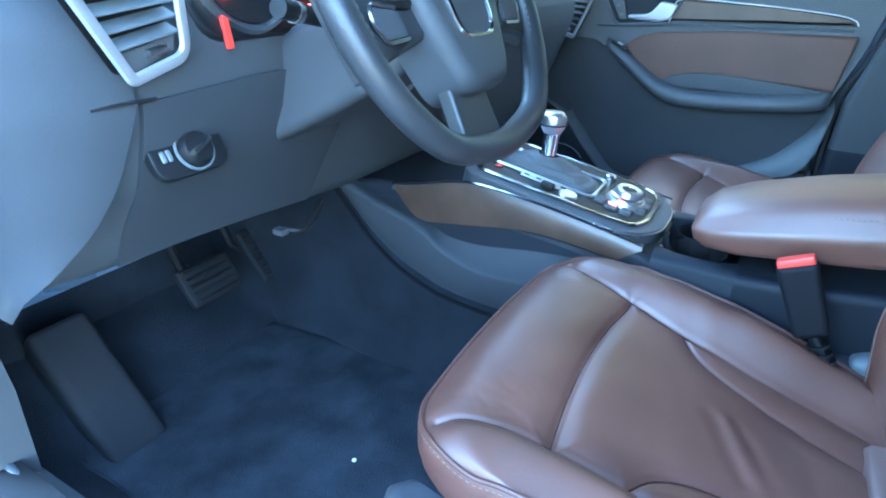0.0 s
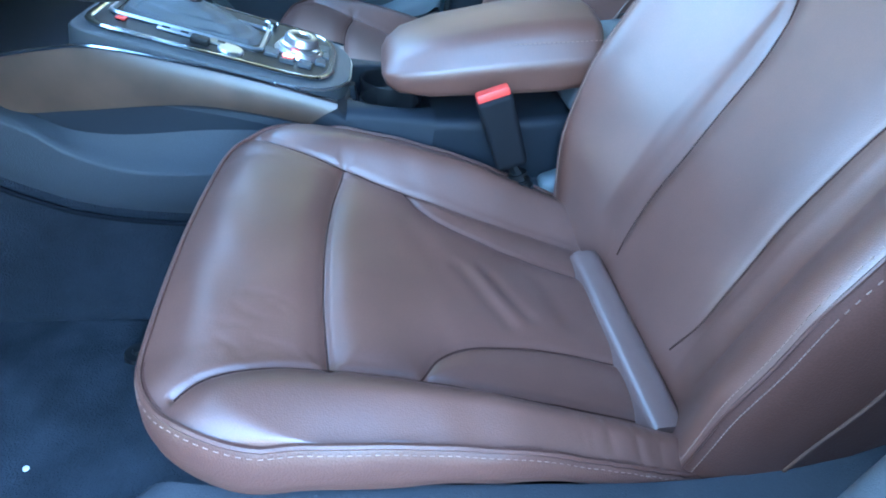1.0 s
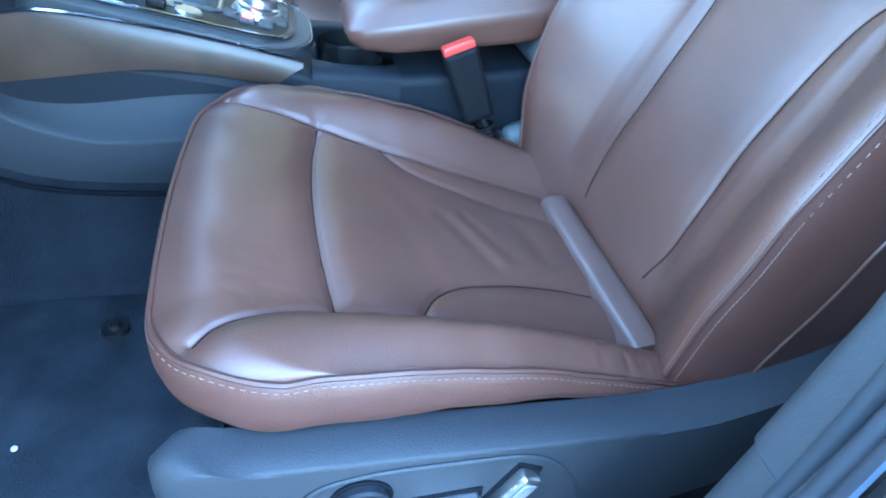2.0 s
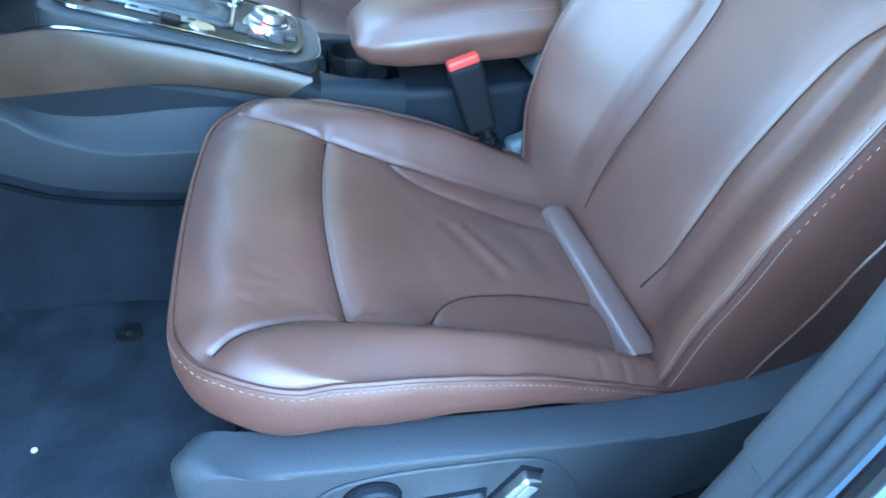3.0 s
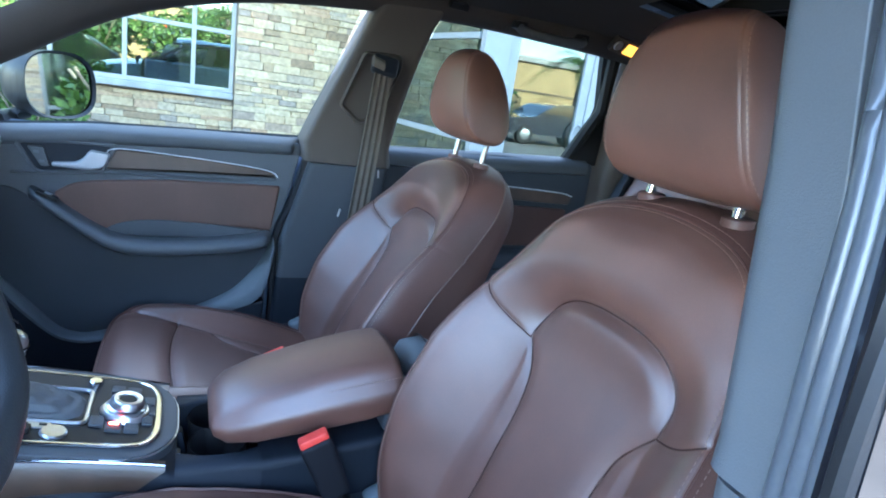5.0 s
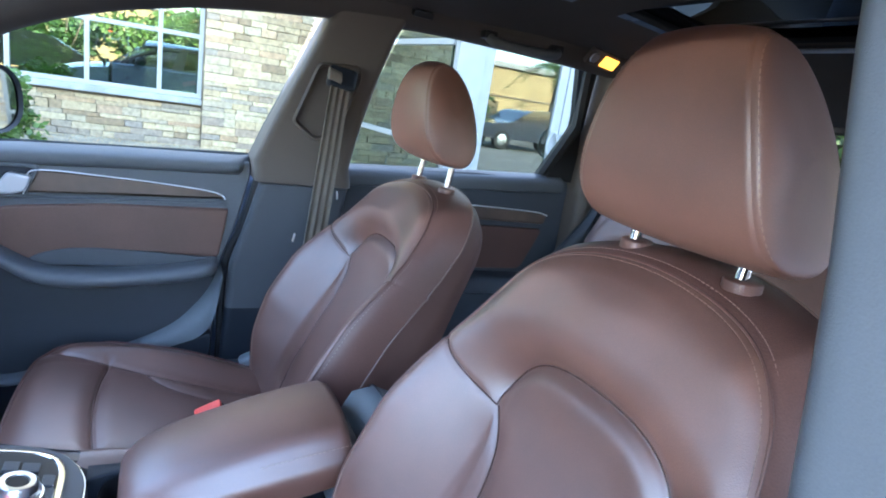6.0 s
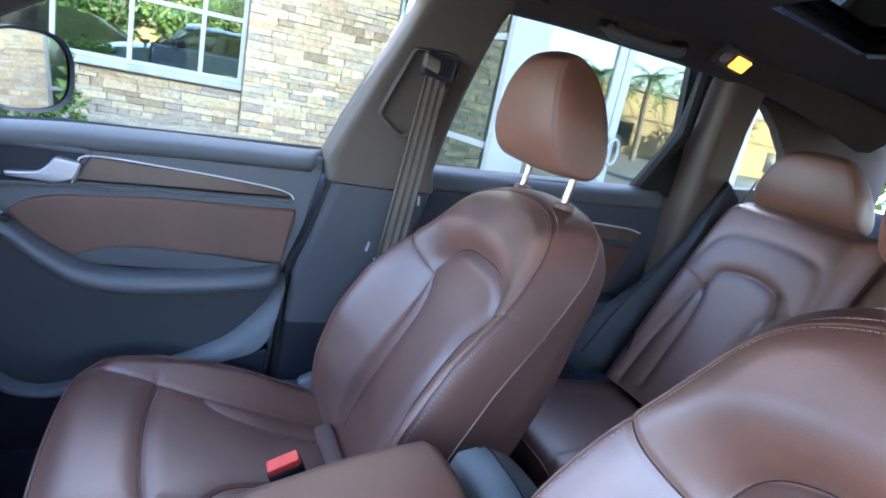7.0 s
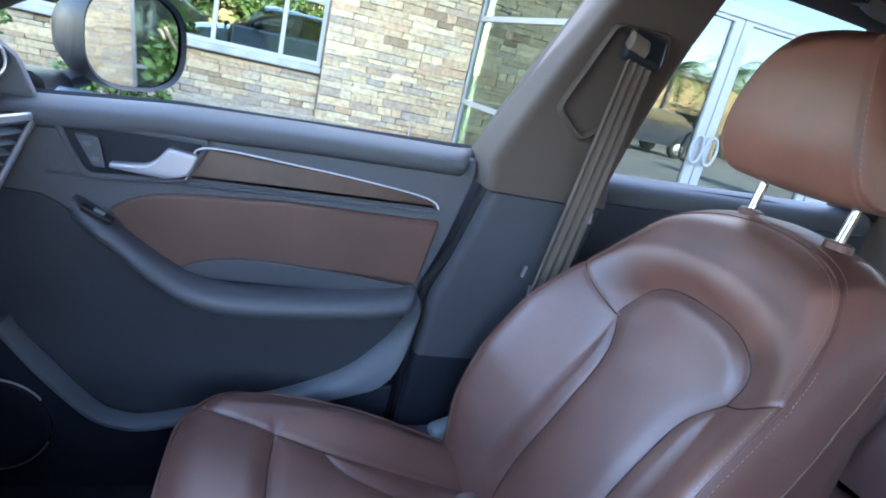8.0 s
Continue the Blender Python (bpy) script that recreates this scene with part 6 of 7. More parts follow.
def air_vent(place, edge, label):
    """Vent with a bright frame; edge: its four corners (x sideways, z up), lower pair first; it faces +y, then turned."""
    ob = thing("air_vent", (0, 0, 0), label, "air vent", "dashboard vents")
    ob.matrix_basis = place
    rim = rounded(edge, [0.016, 0.006, 0.012, 0.012], 6)
    part("frame", tube([(x, 0.004, z) for x, z in rim], 0.0058, 8, True, flat=0.7, up=(0, 1, 0.01)), SILVER, ob, "satin silver frame")
    bm = bmesh.new()
    bm.faces.new([bm.verts.new((x, -0.016, z)) for x, z in rim])
    part("cavity", bm, BLACK, ob, smooth=False)
    (ax, az), (bx, bz), (cx, cz), (dx, dz) = edge
    n = 6
    for k in range(n):
        t = 0.26 + 0.68 * k / (n - 1)
        x0, x1 = ax + (dx - ax) * t, bx + (cx - bx) * t
        z0, z1 = az + (dz - az) * t, bz + (cz - bz) * t
        tilt = math.degrees(math.atan2(z1 - z0, x1 - x0))
        part("slat", box((math.hypot(x1 - x0, z1 - z0) - 0.008, 0.016, 0.0026), pose((x0 + x1) / 2, -0.004, (z0 + z1) / 2, -18, -tilt, 0), 0.001, 1), PLASTIC_GREY, ob, "grey slat")
    part("plate", plate([(ax * 0.86 + bx * 0.14, az + 0.004), (ax * 0.14 + bx * 0.86, bz + 0.004), (bx + (cx - bx) * 0.2 - 0.004, bz + (cz - bz) * 0.2), (ax + (dx - ax) * 0.2 + 0.004, az + (dz - az) * 0.2)], 0.010, Matrix(((1, 0, 0, 0), (0, 0, 1, -0.012), (0, 1, 0, 0), (0, 0, 0, 1))), 0.002), PLASTIC_SOFT, ob, "dark lower plate")
    part("thumb_wheel", box((0.022, 0.008, 0.007), pose((ax + bx) / 2, 0.0, (az + bz) / 2 + 0.014, 0, 8, 0), 0.0025, 2), SATIN, ob, "chrome thumb wheel")
    return ob


VENT = [(-0.029, 0.022), (0.036, 0.008), (0.108, 0.112), (-0.016, 0.118)]
air_vent(Matrix.Translation((-0.676, -0.597, 1.000)) @ pose(0, 0, 0, -8, 0, -80), VENT, "driver's air vent, tapered, with a silver frame")
air_vent(Matrix.Translation((-0.712, 0.612, 0.925)) @ pose(0, 0, 0, -8, 0, -100) @ Matrix.Diagonal((-1, 1, 1, 1)), VENT, "passenger's air vent, tapered, with a silver frame")


def light_switch():
    ob = thing("light_switch", (-0.700, -0.563, 0.924), "round light switch with silver pointer in a dark panel", "light switch")
    m = pose(0, 0, 0, 0, 62, 0) @ Matrix.Diagonal((0.76, 0.76, 0.8, 1))
    part("panel", plate(rounded([(-0.032, -0.062), (0.032, -0.062), (0.032, 0.055), (-0.032, 0.055)], 0.026, 6), 0.012, m @ pose(0, 0, -0.008), 0.003), BLACK, ob, "black switch panel")
    part("dial", lathe([(0.0, 0.014), (0.020, 0.014), (0.023, 0.010), (0.026, 0.0), (0.0, 0.0)], 36, m @ pose(0, 0.004, 0.004)), BLACK, ob, "round dial")
    part("dial_ring", lathe([(0.026, 0.0), (0.027, 0.003), (0.029, 0.003), (0.030, 0.0), (0.026, -0.001)], 36, m @ pose(0, 0.004, 0.005)), PLASTIC_GREY, ob, "dull grey ring")
    part("pointer", box((0.008, 0.036, 0.008), m @ pose(0.0, 0.006, 0.020, 0, 0, 24), 0.002, 2), CHROME, ob, "silver pointer")
    for y in (-0.045, -0.036):
        part("fog_button", box((0.016, 0.007, 0.004), m @ pose(0.0, y, 0.006), 0.0015, 1), PLASTIC_GREY, ob)
    return ob


light_switch()


def instrument_cluster():
    ob = thing("instrument_cluster", (-0.79, -0.37, 1.045), "instrument cluster with two dials and small red lamps", "instrument cluster")
    m = pose(0, 0, 0, 0, 68, 0)
    part("housing", plate(rounded([(-0.075, -0.17), (0.055, -0.17), (0.055, 0.17), (-0.075, 0.17)], 0.04, 6), 0.03, m @ pose(0, 0, 0.062), 0.006), BLACK, ob, "black cluster face")
    for s in (-1, 1):
        d = part("dial", lathe([(0.0, 0.0), (0.055, 0.0), (0.058, 0.006), (0.062, 0.006), (0.063, -0.004), (0.0, -0.004)], 40, m @ pose(-0.01, s * 0.095, 0.095)), SATIN, ob, "dial with silver ring")
        part("dial_face", lathe([(0.0, 0.001), (0.054, 0.001), (0.054, 0.0), (0.0, 0.0)], 36, m @ pose(-0.01, s * 0.095, 0.0965)), BLACK, d)
        part("needle", box((0.003, 0.038, 0.002), m @ pose(0.006, s * 0.095 - 0.016, 0.100, 0, 0, 35), 0), lamp_mat("needle_red", (1.0, 0.10, 0.05), 0.6), d, "red needle")
    part("display", box((0.06, 0.05, 0.002), m @ pose(-0.01, 0, 0.094), 0), PLASTIC_GREY, ob, "grey display")
    part("warning_lamp", box((0.006, 0.012, 0.002), m @ pose(0.03, -0.01, 0.095), 0), lamp_mat("lamp_red", (1.0, 0.05, 0.04), 1.5), ob, "lit red lamp")
    return ob


instrument_cluster()
tagged(part("red_tag", box((0.006, 0.008, 0.034), pose(-0.686, -0.507, 1.036, 0, -10, 0), 0.002, 2), RED, None), "upright red tag on the dashboard", "red tag")


def steering_wheel():
    C = Vector((-0.514, -0.365, 1.080))
    ob = thing("steering_wheel", C, "black leather multifunction steering wheel with three spokes", "steering wheel")
    a = math.radians(26.6)
    F = Matrix(((0, -math.sin(a), math.cos(a), 0), (1, 0, 0, 0), (0, math.cos(a), math.sin(a), 0), (0, 0, 0, 1)))   # local x: across, y: up the wheel, z: to the driver
    WHEEL = surface("wheel_leather", (0.030, 0.031, 0.034), 0.36, grain=650, bump=0.2, vary=0.1, kind="cells")
    R = 0.183
    ring = []
    for k in range(96):
        t = 2 * math.pi * k / 96
        fl = 0.012 * float(smooth(-0.80, -1.0, math.sin(t)))
        ring.append(F @ Vector((R * math.cos(t), (R - fl) * math.sin(t), 0)))
    part("rim", tube(ring, 0.0165, 16, True, flat=0.9), WHEEL, ob, "black leather rim")
    hub = rounded([(-0.088, 0.052), (-0.080, -0.020), (-0.048, -0.112), (0.048, -0.112), (0.080, -0.020), (0.088, 0.052), (0.05, 0.078), (-0.05, 0.078)], 0.026, 5)
    hb = part("hub", plate(hub, 0.060, F @ pose(0, 0, -0.042), 0.018, 4), DASH, ob, "padded charcoal hub")
    part("badge_ring", tube([F @ Vector((x, y, 0.0185)) for x, y in rounded([(-0.046, 0.030), (0.046, 0.030), (0.034, -0.058), (-0.034, -0.058)], 0.018, 6)], 0.0028, 6, True), CHROME, hb, "silver emblem ring")
    for i in range(4):
        part("emblem", tube([F @ Vector((-0.0195 + 0.013 * i + 0.0085 * math.cos(t), -0.006 + 0.0085 * math.sin(t), 0.0185)) for t in [2 * math.pi * k / 20 for k in range(20)]], 0.0012, 5, True), CHROME, hb)
    for s in (-1, 1):
        sp = plate(rounded([(s * 0.06, 0.044), (s * 0.140, 0.050), (s * 0.173, 0.066), (s * 0.184, 0.0), (s * 0.171, -0.072), (s * 0.140, -0.062), (s * 0.062, -0.046)], [0.01, 0.02, 0.004, 0.02, 0.004, 0.02, 0.01], 4), 0.024, F @ pose(0, 0, -0.024), 0.008, 3)
        po = part("spoke", sp, WHEEL, ob, "broad leather side spoke with buttons")
        part("button_pad", plate(rounded([(s * 0.080, 0.036), (s * 0.128, 0.034), (s * 0.136, 0.0), (s * 0.130, -0.018), (s * 0.080, -0.020)], 0.008, 4), 0.008, F @ pose(0, 0, -0.003), 0.003), BLACK, po, "black button pad")
        part("roller", box((0.010, 0.020, 0.010), F @ pose(s * 0.106, 0.006, 0.006), 0.003, 2), SATIN, po, "silver roller")
        part("switch", plate(rounded([(s * 0.108, -0.020), (s * 0.146, -0.014), (s * 0.150, -0.028), (s * 0.140, -0.046), (s * 0.104, -0.044)], 0.006, 4), 0.008, F @ pose(0, 0, -0.003), 0.003), DASH, po, "charcoal thumb switch")
        part("spoke_trim", tube([F @ Vector((s * x, y, 0.004)) for x, y in rounded([(0.108, -0.018), (0.147, -0.012), (0.152, -0.028), (0.141, -0.048), (0.102, -0.046)], 0.007, 4)][3:-3], 0.0018, 6), SATIN, po, "bright trim")
        for y in (0.024, 0.006, -0.010):
            part("key", box((0.024, 0.004, 0.003), F @ pose(s * 0.104, y, 0.006), 0.001, 1), SATIN, po, "small bright key edge")
        part("stitching", stitches([F @ Vector((s * 0.1685 * math.cos(t), 0.1685 * math.sin(t), 0.0085)) for t in [-0.42 + 1.25 * k / 80 for k in range(81)]], 0.007, 0.004), PLASTIC_GREY, po, "grey cross stitching")
    lo = plate(rounded([(-0.050, -0.090), (0.020, -0.090), (0.024, -0.172), (-0.058, -0.172)], 0.008, 4), 0.016, F @ pose(0, 0, -0.024), 0.005, 3)
    ls = part("lower_spoke", lo, WHEEL, ob, "broad lower spoke")
    part("spoke_edge", tube([F @ Vector((x, y, -0.012)) for x, y in ((0.0215, -0.108), (0.0225, -0.128), (0.024, -0.150))], 0.0010, 6), SATIN, ls, "dull metal edge")
    part("column", loft([[F @ Vector((x * k, y * k - 0.012, z)) for x, y in rounded([(-0.062, -0.055), (0.062, -0.055), (0.055, 0.045), (-0.055, 0.045)], 0.02, 4)] for z, k in ((-0.05, 0.9), (-0.06, 1.0), (-0.16, 1.08), (-0.26, 1.1))]), DASH, ob, "charcoal column cover", 50)
    for s in (-1, 1):
        st = part("stalk", tube(spline([F @ Vector((s * 0.05, 0.01, -0.10)), F @ Vector((s * 0.10, 0.014, -0.09)), F @ Vector((s * 0.165, 0.020, -0.075))], 12), 0.0095, 10), BLACK, ob, "black control stalk")
        part("stalk_tip", tube([F @ Vector((s * 0.135, 0.0165, -0.0825)), F @ Vector((s * 0.142, 0.0175, -0.081))], 0.0105, 10), SATIN, st, "silver band")
    part("ignition", lathe([(0.0, 0.004), (0.010, 0.004), (0.0155, 0.002), (0.016, -0.008), (0.0, -0.008)], 24, F @ pose(0.075, -0.060, -0.13) @ pose(0, 0, 0, 40, 20, 0)), SATIN, ob, "silver ignition slot")
    return ob


steering_wheel()


def release_lever():
    ob = thing("bonnet_lever", (-0.79, -0.335, 0.738), "dark release lever under the dashboard", "release lever")
    part("lever", tube(spline([(0, -0.03, 0.0), (0.02, 0.0, -0.004), (0.012, 0.05, 0.02)], 12), 0.006, 8), BLACK, ob)
    part("tip", box((0.02, 0.016, 0.010), pose(0.004, -0.034, 0.0), 0.003, 2), DASH, ob)
    return ob


release_lever()


def pedals():
    R = surface("pedal_rubber", (0.014, 0.015, 0.018), 0.85, grain=300, bump=0.4, vary=0.1, spec=0.2)
    def ribs(name, w, h, at, rx, label, n):
        ob = thing(name, at, label, name.replace("_", " "))
        m = pose(0, 0, 0, 0, rx, 0)
        part("pad", box((h, w, 0.018), m, 0.008, 3), R, ob)
        for k in range(n):
            part("rib", box((0.006, w * 0.82, 0.004), m @ pose(h * (-0.40 + 0.8 * k / (n - 1)), 0, 0.010), 0.0015, 1), BLACK, ob)
        part("arm", tube([m @ Vector((0, 0, -0.01)), m @ Vector((-0.05, 0, -0.06)), Vector((-0.16, 0, 0.16))], 0.011, 8), BLACK, ob)
        return ob
    ribs("brake_pedal", 0.115, 0.075, (-1.045, -0.315, 0.555), 52, "wide black rubber brake pedal", 5)
    ribs("accelerator_pedal", 0.050, 0.12, (-1.075, -0.165, 0.535), 52, "narrow black accelerator pedal", 6)
    ob = thing("foot_rest", (-1.03, -0.565, 0.475), "smooth dark rubber foot rest in the footwell", "foot rest")
    m = pose(0, 0, 0, 0, 48, 0)
    part("pad", box((0.25, 0.095, 0.04), m, 0.017, 5), R, ob)
    part("base", box((0.23, 0.080, 0.05), m @ pose(0, 0, -0.04), 0.010, 2), CARPET, ob, "carpeted base")


pedals()
# footwell: closing board, side kick panel
structure("footwell", box((0.03, 1.48, 0.80), pose(-1.26, 0, 0.70, 0, -10, 0), 0.01, 1), CARPET, "dark carpeted footwell board", "footwell")
structure("kick_panel", loft([[(x, y, z) for y, z in ((-0.745, 0.40), (-0.700, 0.42), (-0.695, 0.60), (-0.705, 0.76), (-0.745, 0.80))] for x in (-1.28, -1.10, -1.0, -0.95)]), DASH, "charcoal kick panel in the driver's footwell", "kick panel")
structure("sill_trim", loft([[(x, y, z) for y, z in ((-0.69, 0.40), (-0.692, 0.452), (-0.715, 0.475), (-0.745, 0.468), (-0.75, 0.40))] for x in (-1.0, -0.5, 0.05)]), PLASTIC_GREY, "grey plastic door sill trim", "sill trim")

# ---------------------------------------------------------------- outdoors: ground, stone building, entrance
PAVING = surface("worn_asphalt", (0.14, 0.137, 0.13), 0.9, grain=120, bump=0.6, vary=0.2, blotch=0.6, depth=0.004)
GRAVEL = surface("pale_gravel", (0.35, 0.28, 0.19), 0.95, grain=45, bump=1.0, vary=0.3, blotch=4, depth=0.02)
FRAME_WHITE = surface("white_window_frame", (0.31, 0.295, 0.275), 0.5, grain=60, bump=0.05, vary=0.05)
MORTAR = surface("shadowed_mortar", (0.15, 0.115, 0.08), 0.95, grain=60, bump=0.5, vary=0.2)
CONCRETE = surface("cast_sill", (0.30, 0.29, 0.27), 0.9, grain=50, bump=0.4, vary=0.15)
RENDER_TAN = surface("tan_render", (0.36, 0.25, 0.12), 0.9, grain=30, bump=0.3, vary=0.10, blotch=1)
ROOM = surface("dim_office_wall", (0.30, 0.30, 0.24), 0.9, grain=10, bump=0.0, vary=0.1)


def stone_material():
    """Ledge stone: every piece its own buff, tan or grey, with grain and stains."""
    m, nt, p = nodes_of("ledge_stone")
    N, L = nt.nodes.new, nt.links.new
    info, geo = N("ShaderNodeObjectInfo"), N("ShaderNodeNewGeometry")
    add = N("ShaderNodeMath")
    add.operation = "ADD"
    L(info.outputs["Random"], add.inputs[0])
    L(geo.outputs["Random Per Island"], add.inputs[1])
    fr = N("ShaderNodeMath")
    fr.operation = "FRACT"
    L(add.outputs[0], fr.inputs[0])
    ramp = N("ShaderNodeValToRGB")
    el = ramp.color_ramp.elements
    for pos, col in ((0.0, (0.23, 0.15, 0.085)), (0.16, (0.38, 0.27, 0.155)), (0.34, (0.47, 0.345, 0.20)), (0.50, (0.30, 0.235, 0.17)), (0.66, (0.50, 0.38, 0.225)), (0.82, (0.40, 0.25, 0.14)), (1.0, (0.27, 0.215, 0.165))):
        e = el[0] if pos == 0.0 else el[len(el) - 1] if pos == 1.0 else el.new(pos)
        e.position, e.color = pos, (*col, 1)
    L(fr.outputs[0], ramp.inputs[0])
    tc, n1 = N("ShaderNodeNewGeometry"), N("ShaderNodeTexNoise")
    n1.inputs["Scale"].default_value, n1.inputs["Detail"].default_value = 22, 6
    L(tc.outputs["Position"], n1.inputs["Vector"])
    mr = N("ShaderNodeMapRange")
    mr.inputs["From Min"].default_value, mr.inputs["From Max"].default_value = 0.3, 0.7
    mr.inputs["To Min"].default_value, mr.inputs["To Max"].default_value = 0.72, 1.18
    L(n1.outputs["Fac"], mr.inputs["Value"])
    mul = N("ShaderNodeMix")
    mul.data_type, mul.blend_type = "RGBA", "MULTIPLY"
    mul.inputs["Factor"].default_value = 1.0
    L(ramp.outputs[0], mul.inputs["A"])
    L(mr.outputs[0], mul.inputs["B"])
    L(mul.outputs["Result"], p.inputs["Base Color"])
    p.inputs["Roughness"].default_value = 0.9
    b = N("ShaderNodeBump")
    b.inputs["Strength"].default_value, b.inputs["Distance"].default_value = 0.7, 0.012
    L(n1.outputs["Fac"], b.inputs["Height"])
    L(b.outputs["Normal"], p.inputs["Normal"])
    return m


STONE = stone_material()


def glazing(name, share, tint):
    """Coated glazing: part mirror, part see-through."""
    m, nt, p = nodes_of(name)
    nt.nodes.remove(p)
    N, L = nt.nodes.new, nt.links.new
    tr, gl, mx = N("ShaderNodeBsdfTransparent"), N("ShaderNodeBsdfGlossy"), N("ShaderNodeMixShader")
    tr.inputs["Color"].default_value = (*tint, 1)
    gl.inputs["Color"].default_value = (0.86, 0.97, 0.93, 1)
    gl.inputs["Roughness"].default_value = 0.0
    mx.inputs[0].default_value = share
    L(tr.outputs[0], mx.inputs[1])
    L(gl.outputs[0], mx.inputs[2])
    L(mx.outputs[0], nt.nodes["Material Output"].inputs["Surface"])
    return m


GLAZING = glazing("coated_glazing", 0.20, (0.34, 0.46, 0.40))
FLANK_GLAZING = glazing("flank_glazing", 0.34, (0.36, 0.46, 0.38))
DOOR_GLAZING = glazing("entrance_glazing", 0.13, (0.30, 0.36, 0.33))

structure("ground", surf(lambda x, y: (x, y, 0.0), np.linspace(-400, 400, 5), np.linspace(-400, 400, 5)), PAVING, "worn asphalt of the car park", "ground")


def bed():
    bm = surf(lambda x, y: (x, y, 0.02 + 0.27 * float(smooth(4.4, 6.9, y)) + 0.012 * math.sin(x * 5.1) * math.sin(y * 6.3)), np.linspace(-9, 2.0, 110), np.linspace(4.2, 7.25, 40))
    structure("planting_bed", bm, GRAVEL, "pale gravel bed along the stone wall", "gravel bed")
    bm = bmesh.new()
    rnd = random.Random(8)
    for _ in range(2600):
        x, y = rnd.uniform(-3.6, 2.0), rnd.uniform(5.4, 7.15)
        z = 0.02 + 0.27 * float(smooth(4.4, 6.9, y)) + 0.012 * math.sin(x * 5.1) * math.sin(y * 6.3)
        r = rnd.uniform(0.010, 0.022)
        vs = [bm.verts.new((x + r * math.cos(a) * rnd.uniform(0.7, 1.2), y + r * math.sin(a) * rnd.uniform(0.7, 1.2), z - 0.004)) for a in (0, 1.26, 2.51, 3.77, 5.03)]
        t = bm.verts.new((x, y, z + r * 0.7))
        for i in range(5):
            bm.faces.new((vs[i], vs[(i + 1) % 5], t))
    tagged(part("gravel", bm, STONE, None, smooth=False), "loose pale gravel stones on the bed", "gravel", kind="stuff")


bed()


def block(name, size, at, mat, parent, label="", bevel=0.004):
    return part(name, box(size, pose(*at), bevel, 1), mat, parent, label)


WALL_Y, PIER_Y = 7.20, 7.08
HEIGHT = 6.6
wall = thing("wall_stone", (0, 0, 0), "building wall of stacked buff ledge stone", "stone wall", kind="structure")
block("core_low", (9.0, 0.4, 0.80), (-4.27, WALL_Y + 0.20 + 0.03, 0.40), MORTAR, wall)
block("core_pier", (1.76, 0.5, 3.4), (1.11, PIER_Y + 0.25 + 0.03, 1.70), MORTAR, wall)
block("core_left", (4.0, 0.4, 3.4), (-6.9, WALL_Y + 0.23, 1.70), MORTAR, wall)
# Unseen storey, added and sized so that the car stays out of the sun
block("sun_block_storey", (16.5, 3.0, HEIGHT - 3.0), (0.25, WALL_Y + 1.55, 3.0 + (HEIGHT - 3.0) / 2), RENDER_TAN, wall, "unseen plain storey added to keep the sun off the car")
block("stone_wing", (0.4, 2.6, 3.4), (12.3, 1.70, 1.7), MORTAR, wall)
block("right_wing", (2.0, 0.4, 3.0), (7.5, WALL_Y + 0.6, 1.5), RENDER_TAN, wall, "plain wing")


def sill_line():
    for x0, x1 in ((-4.85, 0.225),):
        block("sill", (x1 - x0, 0.16, 0.075), ((x0 + x1) / 2, WALL_Y - 0.02, 0.842), CONCRETE, wall, "cast stone sill", 0.008)


sill_line()


def office_window():
    ob = thing("window_1", (0, 0, 0), "white-framed office window reflecting bushes and sky", "window", kind="structure")
    y = WALL_Y + 0.06
    for x in (0.200, -0.245, -0.985, -1.725, -2.465, -3.205, -3.945, -4.685):
        block("mullion", (0.05, 0.06, 2.15), (x, y, 0.88 + 1.075), FRAME_WHITE, ob)
    for z in (0.905, 1.60, 2.42, 3.02):
        block("transom", (4.94, 0.056, 0.05), (-2.245, y, z), FRAME_WHITE, ob)
    xs = (0.200, -0.245, -0.985, -1.725, -2.465, -3.205, -3.945, -4.685)
    for a, b in zip(xs, xs[1:]):
        for z0, z1 in ((0.93, 1.575), (1.625, 2.395), (2.445, 3.0)):
            block("pane", (a - b - 0.05, 0.010, z1 - z0), ((a + b) / 2, y + 0.005, (z0 + z1) / 2), GLAZING, ob, "", 0)
    # dim room behind
    block("room_back", (5.2, 0.05, 3.0), (-2.2, WALL_Y + 3.0, 1.5), ROOM, ob)
    block("room_floor", (5.2, 3.0, 0.05), (-2.2, WALL_Y + 1.6, 0.10), ROOM, ob)
    block("room_ceiling", (5.2, 3.0, 0.05), (-2.2, WALL_Y + 1.6, 3.05), FRAME_WHITE, ob)
    return ob


office_window()
LIME = surface("lime_panel", (0.55, 0.58, 0.10), 0.7, grain=20, bump=0.1, vary=0.1)
tagged(part("office_screen", box((0.62, 0.04, 1.5), pose(-1.52, WALL_Y + 0.9, 1.35, 0, 6, 0), 0.02, 2), LIME, None), "lime yellow partition inside the office", "partition")


def office_chair(x, y):
    ob = thing("office_chair", (x, y, 0.12), "black office chair behind the window", "office chair", "office chairs")
    part("seat", box((0.48, 0.46, 0.08), pose(0, 0, 0.47), 0.03, 3), BLACK, ob)
    part("backrest", box((0.44, 0.06, 0.62), pose(0, 0.22, 0.86, -8), 0.03, 3), BLACK, ob)
    part("column", tube([(0, 0, 0.08), (0, 0, 0.45)], 0.03, 10), SATIN, ob)
    for k in range(5):
        a = 2 * math.pi * k / 5
        part("foot", tube([(0, 0, 0.09), (0.28 * math.cos(a), 0.28 * math.sin(a), 0.02)], 0.02, 6), BLACK, ob)
    return ob


office_chair(-0.62, WALL_Y + 0.8)
